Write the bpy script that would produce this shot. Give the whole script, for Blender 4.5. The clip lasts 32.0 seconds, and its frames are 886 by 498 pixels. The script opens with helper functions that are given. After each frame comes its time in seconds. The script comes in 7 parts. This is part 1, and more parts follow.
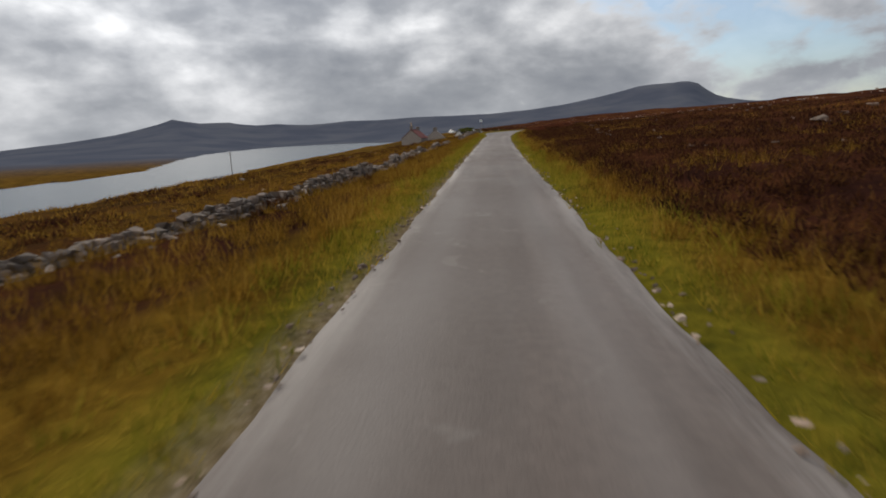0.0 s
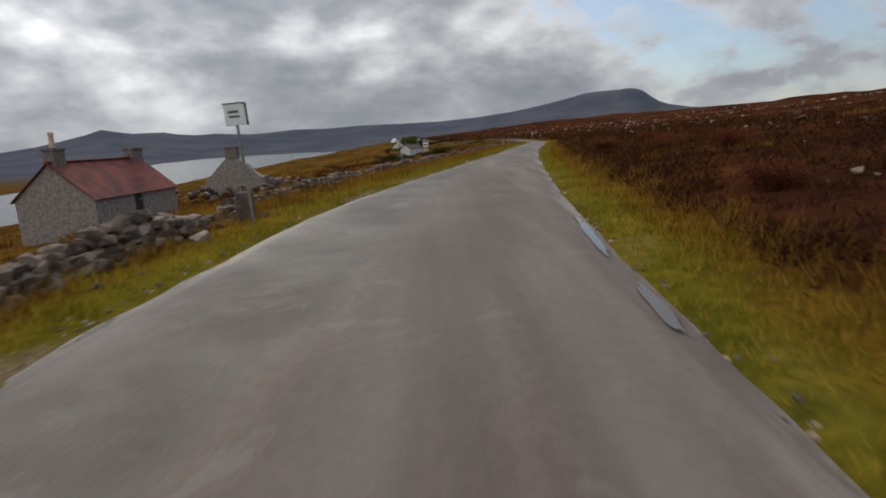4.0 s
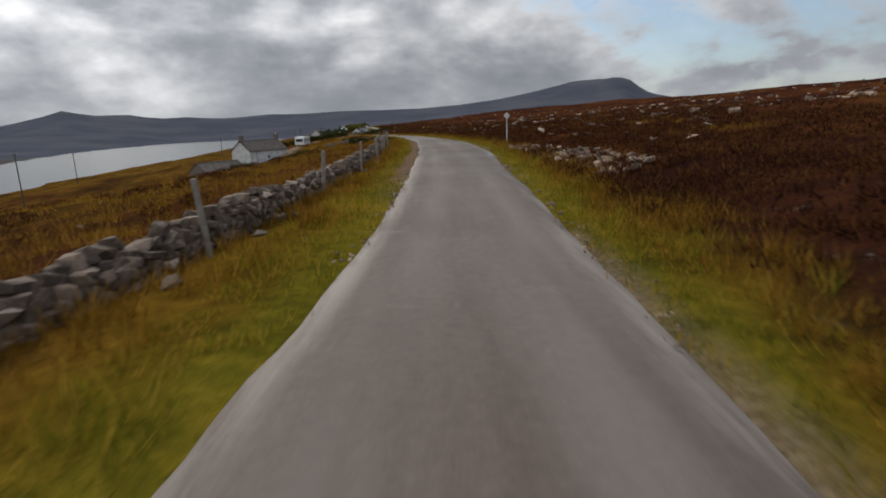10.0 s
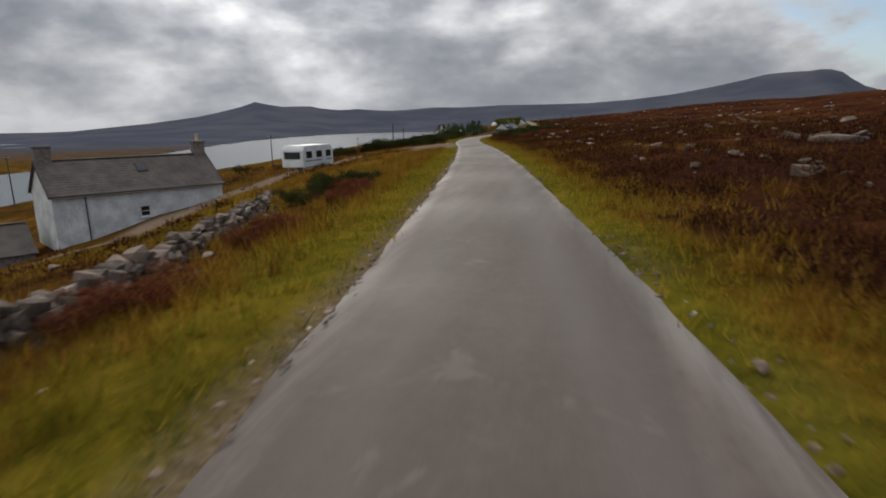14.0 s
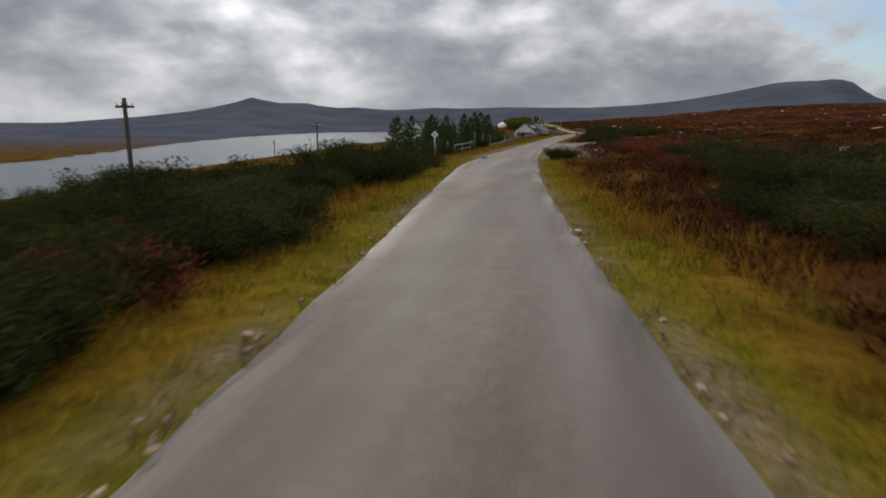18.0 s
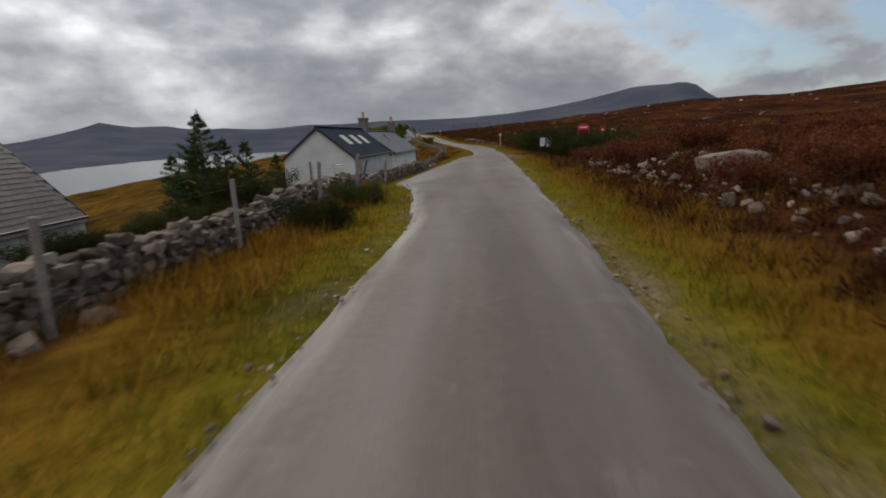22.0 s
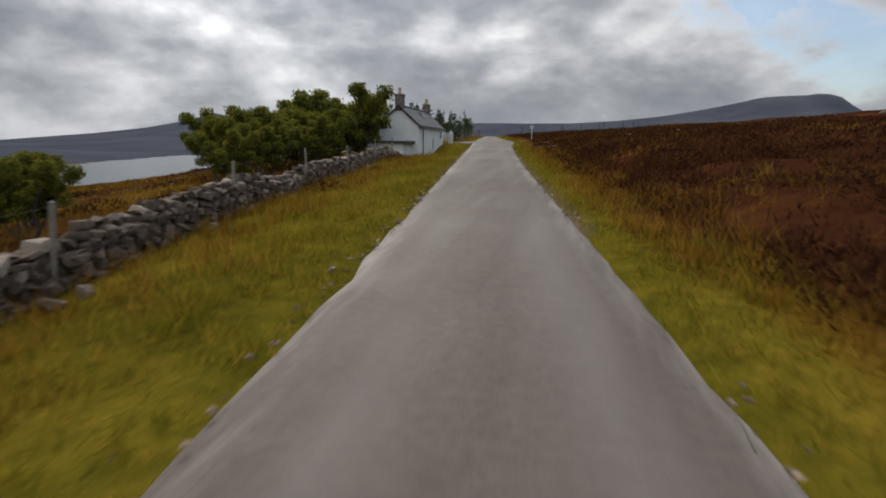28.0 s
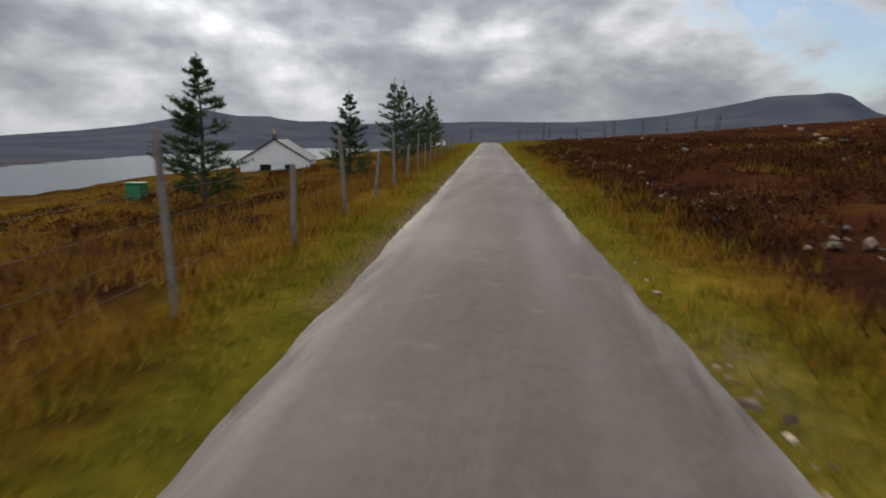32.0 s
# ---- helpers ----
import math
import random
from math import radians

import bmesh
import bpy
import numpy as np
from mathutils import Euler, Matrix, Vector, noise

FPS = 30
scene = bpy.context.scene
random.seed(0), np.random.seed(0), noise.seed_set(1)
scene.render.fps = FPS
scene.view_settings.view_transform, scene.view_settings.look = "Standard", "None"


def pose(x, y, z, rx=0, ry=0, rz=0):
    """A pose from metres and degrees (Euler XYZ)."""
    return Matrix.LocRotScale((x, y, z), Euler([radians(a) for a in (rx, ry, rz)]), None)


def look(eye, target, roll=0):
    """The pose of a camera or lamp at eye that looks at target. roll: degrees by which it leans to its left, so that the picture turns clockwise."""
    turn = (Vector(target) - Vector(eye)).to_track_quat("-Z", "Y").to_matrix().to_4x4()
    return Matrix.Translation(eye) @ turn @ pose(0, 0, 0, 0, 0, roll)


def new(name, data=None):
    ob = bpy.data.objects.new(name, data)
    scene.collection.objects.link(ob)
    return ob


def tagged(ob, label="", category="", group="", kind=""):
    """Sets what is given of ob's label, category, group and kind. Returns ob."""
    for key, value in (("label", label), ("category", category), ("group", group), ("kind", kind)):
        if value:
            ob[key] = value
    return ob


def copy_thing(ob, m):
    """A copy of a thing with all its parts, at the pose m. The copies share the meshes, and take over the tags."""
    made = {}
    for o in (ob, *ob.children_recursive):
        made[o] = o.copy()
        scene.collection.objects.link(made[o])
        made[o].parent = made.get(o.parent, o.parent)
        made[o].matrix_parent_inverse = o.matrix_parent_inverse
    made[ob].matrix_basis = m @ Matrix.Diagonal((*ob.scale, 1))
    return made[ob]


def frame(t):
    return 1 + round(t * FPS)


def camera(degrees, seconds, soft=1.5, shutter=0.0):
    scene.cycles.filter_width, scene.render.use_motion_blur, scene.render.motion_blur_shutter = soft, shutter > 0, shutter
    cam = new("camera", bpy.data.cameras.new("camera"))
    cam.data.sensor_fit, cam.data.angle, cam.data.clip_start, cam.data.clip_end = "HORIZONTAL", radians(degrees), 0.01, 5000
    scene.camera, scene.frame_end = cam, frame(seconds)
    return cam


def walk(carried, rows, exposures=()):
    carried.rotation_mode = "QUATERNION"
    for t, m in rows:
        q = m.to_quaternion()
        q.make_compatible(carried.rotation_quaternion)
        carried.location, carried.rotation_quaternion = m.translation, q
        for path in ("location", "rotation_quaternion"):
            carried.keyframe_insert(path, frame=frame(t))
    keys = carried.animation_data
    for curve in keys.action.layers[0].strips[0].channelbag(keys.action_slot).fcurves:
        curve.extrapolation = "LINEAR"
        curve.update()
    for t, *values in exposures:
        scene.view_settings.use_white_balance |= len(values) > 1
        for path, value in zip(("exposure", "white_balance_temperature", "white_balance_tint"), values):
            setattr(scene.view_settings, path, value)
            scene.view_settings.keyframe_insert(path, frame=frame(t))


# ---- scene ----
CAM_HEIGHT = 1.65
cam = camera(76.2, 32.0, soft=1.8, shutter=0.1)
# seconds, x, y, z, yaw, pitch, roll
PATH = [
    (0.0, 0.00, -0.00, 0.00, 4.55, -11.71, 2.36),
    (0.5, 0.06, 11.65, 0.09, 4.47, -11.65, 1.97),
    (1.0, 0.13, 23.34, 0.18, 4.63, -11.69, 1.23),
    (1.5, 0.24, 35.10, 0.26, 4.62, -11.89, 0.83),
    (2.0, 0.38, 46.89, 0.38, 4.52, -11.73, 0.10),
    (2.5, 0.60, 58.62, 0.57, 3.88, -11.14, 0.01),
    (3.0, 1.03, 70.19, 0.75, 2.75, -11.45, 0.37),
    (3.5, 1.72, 81.50, 0.88, 1.28, -11.57, 2.18),
    (4.0, 2.66, 92.53, 1.00, -0.44, -11.17, 2.87),
    (4.5, 3.66, 103.24, 1.14, -1.76, -11.27, 4.04),
    (5.0, 5.07, 114.28, 1.24, -3.47, -11.66, 4.10),
    (5.5, 6.82, 125.45, 1.27, -5.05, -11.96, 3.90),
    (6.0, 8.85, 136.68, 1.27, -6.24, -12.06, 3.89),
    (6.5, 11.08, 147.94, 1.25, -6.97, -12.00, 4.07),
    (7.0, 13.42, 159.27, 1.22, -7.32, -12.08, 4.06),
    (7.5, 15.79, 170.65, 1.15, -7.66, -12.47, 4.08),
    (8.0, 18.13, 182.10, 1.04, -7.52, -12.65, 3.39),
    (8.5, 20.31, 193.59, 0.93, -6.76, -12.43, 2.64),
    (9.0, 22.28, 205.05, 0.79, -5.48, -12.73, 2.36),
    (9.5, 23.99, 216.42, 0.68, -4.10, -12.60, 2.42),
    (10.0, 25.28, 227.79, 0.61, -2.00, -12.43, 1.95),
    (10.5, 26.12, 239.05, 0.59, 0.40, -12.20, 1.68),
    (11.0, 26.49, 250.11, 0.62, 2.64, -12.01, 1.00),
    (11.5, 26.55, 260.99, 0.65, 4.49, -12.47, -1.54),
    (12.0, 26.29, 271.94, 0.72, 6.51, -11.79, -0.99),
    (12.5, 25.64, 283.32, 0.81, 8.54, -12.02, 0.00),
    (13.0, 24.59, 294.97, 0.85, 10.66, -12.27, -0.21),
    (13.5, 23.09, 306.63, 0.81, 12.66, -12.47, 0.42),
    (14.0, 21.32, 318.12, 0.71, 13.97, -12.56, 0.88),
    (14.5, 19.43, 329.57, 0.60, 14.26, -12.14, 0.94),
    (15.0, 17.39, 340.94, 0.56, 15.16, -12.19, 0.72),
    (15.5, 15.16, 352.23, 0.50, 16.26, -12.43, 0.27),
    (16.0, 12.74, 363.48, 0.39, 17.18, -12.74, -0.31),
    (16.5, 10.22, 374.69, 0.22, 17.48, -13.07, -0.84),
    (17.0, 7.75, 385.91, 0.01, 16.55, -13.34, -0.94),
    (17.5, 5.49, 397.18, -0.18, 15.36, -12.91, -0.91),
    (18.0, 3.47, 408.51, -0.28, 14.07, -12.46, -0.61),
    (18.5, 1.73, 419.91, -0.39, 12.65, -12.52, -0.65),
    (19.0, 0.29, 431.28, -0.59, 11.40, -12.43, -0.30),
    (19.5, -0.76, 442.68, -0.76, 9.21, -12.58, -0.27),
    (20.0, -1.42, 454.16, -0.84, 7.29, -11.79, -0.42),
    (20.5, -1.71, 465.79, -0.81, 6.18, -12.00, 0.25),
    (21.0, -1.74, 477.56, -0.81, 4.99, -12.33, 0.38),
    (21.5, -1.46, 489.43, -0.76, 3.35, -11.69, 0.94),
    (22.0, -0.94, 501.28, -0.64, 2.20, -11.26, 2.22),
    (22.5, -0.33, 512.99, -0.58, 2.11, -11.83, 3.25),
    (23.0, 0.17, 524.31, -0.59, 2.40, -12.04, 2.94),
    (23.5, 0.60, 535.14, -0.63, 2.34, -12.11, 1.95),
    (24.0, 0.99, 546.24, -0.67, 2.22, -12.03, 2.37),
    (24.5, 1.31, 557.48, -0.79, 2.57, -12.02, 1.23),
    (25.0, 1.36, 568.71, -0.97, 4.23, -12.61, 0.18),
    (25.5, 1.00, 579.94, -1.02, 6.96, -11.37, -0.99),
    (26.0, 0.18, 591.27, -1.00, 9.57, -11.68, -1.94),
    (26.5, -1.03, 602.87, -0.86, 11.46, -11.58, -2.01),
    (27.0, -2.50, 614.34, -0.74, 12.29, -11.36, -1.57),
    (27.5, -4.07, 625.77, -0.58, 12.44, -11.10, -1.05),
    (28.0, -5.63, 637.18, -0.37, 12.23, -10.82, -0.52),
    (28.5, -7.16, 648.59, -0.10, 12.01, -10.55, 0.24),
    (29.0, -8.69, 660.01, 0.24, 12.26, -10.37, 1.65),
    (29.5, -10.15, 671.39, 0.60, 12.15, -10.28, 2.13),
    (30.0, -11.66, 682.78, 0.89, 12.13, -10.30, 0.49),
    (30.5, -13.18, 694.21, 1.14, 12.13, -10.96, -1.43),
    (31.0, -14.67, 705.67, 1.37, 12.13, -11.13, -1.51),
    (31.5, -16.22, 717.09, 1.59, 12.18, -11.21, -0.30),
    (32.0, -17.71, 728.33, 1.78, 12.24, -10.98, -0.77),
]
walk(cam, [(t, pose(x, y, z, 90 + p, r, w)) for t, x, y, z, w, p, r in PATH],
     [(0.0, 0.0), (8.0, -0.05), (14.0, -0.08), (20.0, -0.08), (22.0, -0.16), (23.5, -0.2), (25.5, -0.05), (29.0, 0.0), (32.0, 0.0)])

# ---- world and light ----
world = bpy.data.worlds.new("world")
scene.world = world
world.use_nodes = True
wn, wl = world.node_tree.nodes, world.node_tree.links
SUN_EL, SUN_AZ = radians(33), radians(-28)      # ahead and to the left, behind broken cloud


def wnode(kind, **values):
    n = wn.new(kind)
    for k, v in values.items():
        n.inputs[k].default_value = v
    return n


sky = wn.new("ShaderNodeTexSky")
sky.sky_type, sky.sun_disc, sky.sun_elevation, sky.sun_rotation = "NISHITA", False, SUN_EL, SUN_AZ
sky.air_density, sky.dust_density, sky.ozone_density = 1.0, 0.5, 2.5
coord = wn.new("ShaderNodeTexCoord")
split = wn.new("ShaderNodeSeparateXYZ")
wl.new(coord.outputs["Generated"], split.inputs[0])


def wmath(op, a, b, clamp=False):
    n = wn.new("ShaderNodeMath")
    n.operation, n.use_clamp = op, clamp
    for i, q in enumerate((a, b)):
        if isinstance(q, (int, float)):
            n.inputs[i].default_value = q
        else:
            wl.new(q, n.inputs[i])
    return n.outputs[0]


def wramp(fac, stops):
    n = wn.new("ShaderNodeValToRGB")
    wl.new(fac, n.inputs[0])
    for i, (p, c) in enumerate(stops):
        e = n.color_ramp.elements[i] if i < 2 else n.color_ramp.elements.new(p)
        e.position, e.color = p, (*c, 1)
    return n.outputs[0]


def wmix(fac, a, b):
    n = wn.new("ShaderNodeMix")
    n.data_type = "RGBA"
    for i, q in ((0, fac), (6, a), (7, b)):
        if isinstance(q, (int, float)):
            n.inputs[i].default_value = q
        elif isinstance(q, tuple):
            n.inputs[i].default_value = (*q, 1)
        else:
            wl.new(q, n.inputs[i])
    return n.outputs[2]


# billowing cloud, flattened towards the horizon
def cloud_noise(scale, detail, rough, shift, flat=2.0):
    m = wn.new("ShaderNodeMapping")
    m.inputs["Location"].default_value = shift
    m.inputs["Scale"].default_value = (1, 1, flat)
    wl.new(coord.outputs["Generated"], m.inputs[0])
    n = wnode("ShaderNodeTexNoise", Scale=scale, Detail=detail, Roughness=rough, Distortion=0.15)
    wl.new(m.outputs[0], n.inputs[0])
    return n.outputs[0]


big = cloud_noise(2.3, 2.0, 0.5, (3.6, 0.2, 0.3), 3.0)
mid = cloud_noise(5.5, 7.0, 0.48, (7.3, 2.2, 1.0), 2.2)
puff = cloud_noise(15.0, 6.0, 0.52, (1.3, 5.2, 2.0), 1.7)
body = wmath("ADD", wmath("ADD", wmath("MULTIPLY", big, 0.36), wmath("MULTIPLY", mid, 0.46)), wmath("MULTIPLY", puff, 0.18))
tone = wramp(body, [(0.37, (0.235, 0.252, 0.285)), (0.44, (0.330, 0.346, 0.376)), (0.49, (0.455, 0.470, 0.498)), (0.535, (0.610, 0.622, 0.645)), (0.60, (0.90, 0.905, 0.92))])
# the sun behind the cloud brightens the sky round it
sunway = wn.new("ShaderNodeVectorMath")
sunway.operation = "DOT_PRODUCT"
wl.new(coord.outputs["Generated"], sunway.inputs[0])
sunway.inputs[1].default_value = (math.sin(SUN_AZ) * math.cos(SUN_EL), math.cos(SUN_AZ) * math.cos(SUN_EL), math.sin(SUN_EL))
glow = wmath("POWER", wmath("MAXIMUM", sunway.outputs["Value"], 0.0), 7.0)
# an overcast sky is brightest overhead
overhead = wmath("ADD", wmath("MULTIPLY", wmath("MAXIMUM", split.outputs[2], 0.0), 0.9), 0.86)
# the cloud thins out to the east and south
behind = wmath("MULTIPLY", wmath("MAXIMUM", wmath("MULTIPLY", split.outputs[1], -1.0), 0.0), 0.6)
open_east = wmath("ADD", wmath("ADD", wmath("MULTIPLY", wmath("MAXIMUM", split.outputs[0], 0.0), 0.65), behind), 1.0)
gain = wmath("MULTIPLY", wmath("MULTIPLY", wmath("ADD", wmath("MULTIPLY", glow, 0.85), 0.80), overhead), open_east)
lit = wn.new("ShaderNodeVectorMath")
lit.operation = "SCALE"
wl.new(tone, lit.inputs[0])
wl.new(gain, lit.inputs["Scale"])
# blue gaps, most of them to the east
east = wmath("MULTIPLY", split.outputs[0], 0.30)
gap = wramp(wmath("ADD", wmath("ADD", wmath("MULTIPLY", mid, 0.65), wmath("MULTIPLY", puff, 0.35)), east),
            [(0.60, (0, 0, 0)), (0.69, (1, 1, 1))])
blue = wn.new("ShaderNodeVectorMath")
blue.operation = "SCALE"
wl.new(sky.outputs[0], blue.inputs[0])
blue.inputs["Scale"].default_value = 0.10
covered = wmix(wmath("MULTIPLY", gap, 0.8), lit.outputs[0], blue.outputs[0])
# soft grey murk at the horizon
low = wramp(split.outputs[2], [(0.0, (1, 1, 1)), (0.11, (0, 0, 0))])
full = wmix(wmath("MULTIPLY", low, 0.45), covered, (0.40, 0.42, 0.455))
wl.new(full, wn["Background"].inputs[0])
wn["Background"].inputs[1].default_value = 1.0

sun = new("sun", bpy.data.lights.new("sun", "SUN"))
sun.data.energy, sun.data.angle, sun.data.color = 1.55, radians(14), (1.0, 0.92, 0.80)
sun.matrix_world = look((math.sin(SUN_AZ) * 500, math.cos(SUN_AZ) * 500, math.tan(SUN_EL) * 500), (0, 0, 0))

# ---- the lie of the land ----
def hermite(xs, ys, at):
    """A smooth curve through the points."""
    xs, ys, at = np.asarray(xs, float), np.asarray(ys, float), np.asarray(at, float)
    m = np.gradient(ys, xs)
    i = np.clip(np.searchsorted(xs, at) - 1, 0, len(xs) - 2)
    h = xs[i + 1] - xs[i]
    s = np.clip((at - xs[i]) / h, -8, 8)
    flat = (s < 0) | (s > 1)
    cub = ((2 * s**3 - 3 * s**2 + 1) * ys[i] + (s**3 - 2 * s**2 + s) * h * m[i]
           + (-2 * s**3 + 3 * s**2) * ys[i + 1] + (s**3 - s**2) * h * m[i + 1])
    end = np.where(s < 0, ys[0] + (at - xs[0]) * m[0], ys[-1] + (at - xs[-1]) * m[-1])
    return np.where(flat, end, cub)


Y_GRID = np.arange(-120.0, 1400.0, 1.0)
_px = np.array([p[1] for p in PATH])
_py = np.array([p[2] for p in PATH])
_pz = np.array([p[3] for p in PATH]) - CAM_HEIGHT
X_GRID = hermite(_py, _px, Y_GRID)
Z_GRID = hermite(_py, _pz, Y_GRID)
Z_GRID = np.where(Y_GRID > 728, _pz[-1] + 0.012 * (Y_GRID - 728) - 0.00016 * np.clip(Y_GRID - 800, 0, 220) ** 2 - 0.012 * np.maximum(Y_GRID - 950, 0), Z_GRID)
Z_GRID = np.where(Y_GRID < 0, _pz[0], Z_GRID)
X_GRID = np.where(Y_GRID < 0, 0.0, X_GRID)
_k = np.hanning(45)
Z_GRID = np.convolve(np.pad(Z_GRID, 22, mode="edge"), _k / _k.sum(), "valid")
C_GRID = np.cos(np.arctan(np.gradient(X_GRID, Y_GRID)))
# half widths of the tarmac along the road: y, left, right
WIDTHS = [(-60, 1.6, 1.65), (10, 1.6, 1.65), (55, 1.55, 1.8), (78, 1.9, 1.75), (90, 3.2, 1.7), (98, 4.2, 1.75), (106, 4.3, 1.75), (119, 2.9, 1.75),
          (135, 1.7, 1.6), (166, 1.8, 1.5), (190, 2.1, 1.6), (212, 1.65, 1.7), (235, 1.7, 1.6), (250, 1.9, 2.0), (262, 1.75, 2.9),
          (278, 1.45, 3.0), (292, 1.45, 2.0), (303, 1.45, 1.7), (325, 1.65, 1.8), (365, 1.6, 1.6), (392, 2.0, 1.55), (416, 1.85, 1.5), (428, 2.2, 1.55),
          (437, 2.7, 1.65), (448, 2.6, 1.6), (462, 2.0, 1.5), (472, 1.8, 1.6), (480, 1.75, 1.6), (490, 1.75, 1.55), (512, 1.8, 1.45), (520, 3.0, 1.4), (526, 5.2, 1.4), (533, 5.9, 1.4), (540, 5.1, 1.4), (546, 3.4, 1.4), (550, 1.9, 1.4), (552, 1.6, 1.45),
          (575, 1.55, 1.7), (586, 1.6, 2.8), (598, 1.7, 3.3), (612, 1.7, 2.6), (626, 1.65, 1.7), (665, 1.7, 1.6), (680, 1.75, 1.8), (688, 1.8, 2.2), (693, 1.9, 2.45), (695, 3.9, 2.55), (698, 4.0, 2.65), (700, 2.2, 2.7),
          (702, 1.9, 2.7), (712, 1.85, 2.2), (726, 1.7, 1.8), (740, 1.6, 1.75), (1400, 1.6, 1.65)]


def road(y):
    """Centre x, height and the cosine of its heading at y."""
    return np.interp(y, Y_GRID, X_GRID), np.interp(y, Y_GRID, Z_GRID), np.interp(y, Y_GRID, C_GRID)


_w = np.array(WIDTHS)
_k = np.hanning(7) / np.hanning(7).sum()
L_GRID, R_GRID = [0.93 * np.convolve(np.pad(np.interp(Y_GRID, _w[:, 0], _w[:, i]), 3, mode="edge"), _k, "valid") for i in (1, 2)]


def halves(y):
    return np.interp(y, Y_GRID, L_GRID), np.interp(y, Y_GRID, R_GRID)


def ramp(v, a, b):
    s = np.clip((v - a) / (b - a), 0, 1)
    return s * s * (3 - 2 * s)


def wave(x, y, size, seed):
    """Soft rolling noise in -1..1, from a few turned sine fields."""
    r, out = np.random.RandomState(seed), 0
    for i in range(6):
        a, p, q = r.uniform(0, 6.28), r.uniform(0, 6.28), r.uniform(0.7, 1.5)
        out = out + np.sin((x * math.cos(a) + y * math.sin(a)) * 6.28 * q / size + p + 1.3 * np.sin((x * math.sin(a) - y * math.cos(a)) * 4.1 / size + q))
    return out / 4.0


LOCH = -44.0
# how steeply the land falls off beyond the left verge, along the road
FALL = [(-60, 0.10), (60, 0.10), (110, 0.16), (150, 0.09), (250, 0.10), (290, 0.16), (335, 0.25), (350, 0.23), (372, 0.15), (440, 0.15), (500, 0.2),
        (540, 0.24), (575, 0.29), (612, 0.29), (645, 0.14), (690, 0.1), (720, 0.16), (800, 0.12), (1400, 0.1)]
# the bank beyond the right verge
BANK = [(-60, 0.35), (100, 0.2), (200, 0.5), (270, 0.5), (320, 0.3), (380, 0.2), (460, 0.3), (500, 0.5), (560, 0.3), (600, 0.5), (680, 0.6), (760, 0.3), (1400, 0.3)]
# skyline of the far hills: degrees left of north from the middle of the road, elevation in degrees
SKYLINE = [(-60, 1.0), (-40, 1.3), (-26, 1.7), (-22.6, 2.2), (-21.7, 2.6), (-21.0, 3.3), (-20.2, 3.95), (-18.9, 4.15), (-17.8, 4.05), (-15.8, 3.8), (-13.7, 3.4), (-11, 2.95), (-8, 2.5), (-4, 2.0), (0, 1.75), (4, 1.75),
           (8, 1.85), (12, 1.6), (17, 1.5), (21, 1.45), (25, 1.55), (27, 1.85), (29, 1.75), (30.5, 2.0), (32.2, 2.25), (33.8, 1.65), (36.6, 1.0), (40, 0.5), (44, 0.1), (48, -0.3), (60, -0.3), (90, 0.0)]
SHORE = [(-60, 2600), (8, 2600), (14, 2900), (19, 3000), (24, 2800), (30, 2100), (36, 1450), (42, 1000), (47, 800), (55, 680), (70, 620), (90, 620)]


# hollows beside the road: y from, to, side, begins, full, depth
DIPS = [(572, 640, -1, 1.2, 4.0, 0.25), (546, 566, -1, 0.6, 3.0, 0.85), (677, 686, -1, 0.6, 2.6, 0.65), (306, 344, -1, 0.6, 4.0, 0.45), (534, 562, 1, 0.8, 5.0, 0.62), (592, 600, 1, 1.0, 3.0, 0.2), (704, 722, -1, 0.8, 3.0, 0.35)]


def apron(u, y):
    """The tarmac before the barn tips away from the road."""
    return 0.25 * np.clip(-u - 2.0, 0, 3.2) * ramp(y, 520, 527) * (1 - ramp(y, 545, 550))


# the hill track: where it leaves the road, and its way out
TRACK_AT, TRACK_WAY = (1.2, 471.5), (0.482, 0.876)


def on_track(u, y):
    """Along and across the hill track, and its half width there."""
    a, b = u - TRACK_AT[0], y - TRACK_AT[1]
    s, d = a * TRACK_WAY[0] + b * TRACK_WAY[1], a * TRACK_WAY[1] - b * TRACK_WAY[0]
    return s, d, 1.7 + 3.9 * (1 - ramp(s, 1.0, 19.0))


def track_bed(u, y):
    s, d, w = on_track(u, y)
    return ramp(s, -10.0, -8.0) * (1 - ramp(np.abs(d), w + 0.3, w + 2.2)) * (1 - ramp(s, 70, 95)) * (u > 0)


def far_land(x, y):
    dx, dy = x - 12.0, y - 360.0
    az = np.degrees(np.arctan2(-dx, np.maximum(dy, 1.0)))
    r = np.hypot(dx, dy)
    s = np.array(SKYLINE)
    shore = np.interp(az, *np.array(SHORE).T)
    left = ramp(az, 10, 20)
    crest = np.interp(az, s[:, 0], s[:, 1])
    top = 4400 * np.tan(np.radians(crest)) * (1 - 0.25 * left * 0) + 0.5
    foot = shore
    base = LOCH + 1.5 + (3.0 - LOCH) * (1 - ramp(az, -6, 10))
    k = np.clip((r - foot) / (4400 - foot), -0.2, 1.15)
    h = base + (top - base) * np.where(k > 1, 1 - (k - 1) * 1.5, np.clip(k, 0, 1) ** 1.7)
    h = h + (wave(x, y, 700, 5) * 9 + wave(x, y, 240, 6) * 2.5) * ramp(k, 0.03, 0.3) * (1 - ramp(k, 0.8, 0.97))
    h = np.where(k < 0, LOCH - 8 + 8 * (1 + np.clip(k * 8, -1, 0)), h)
    return h, r, az, foot


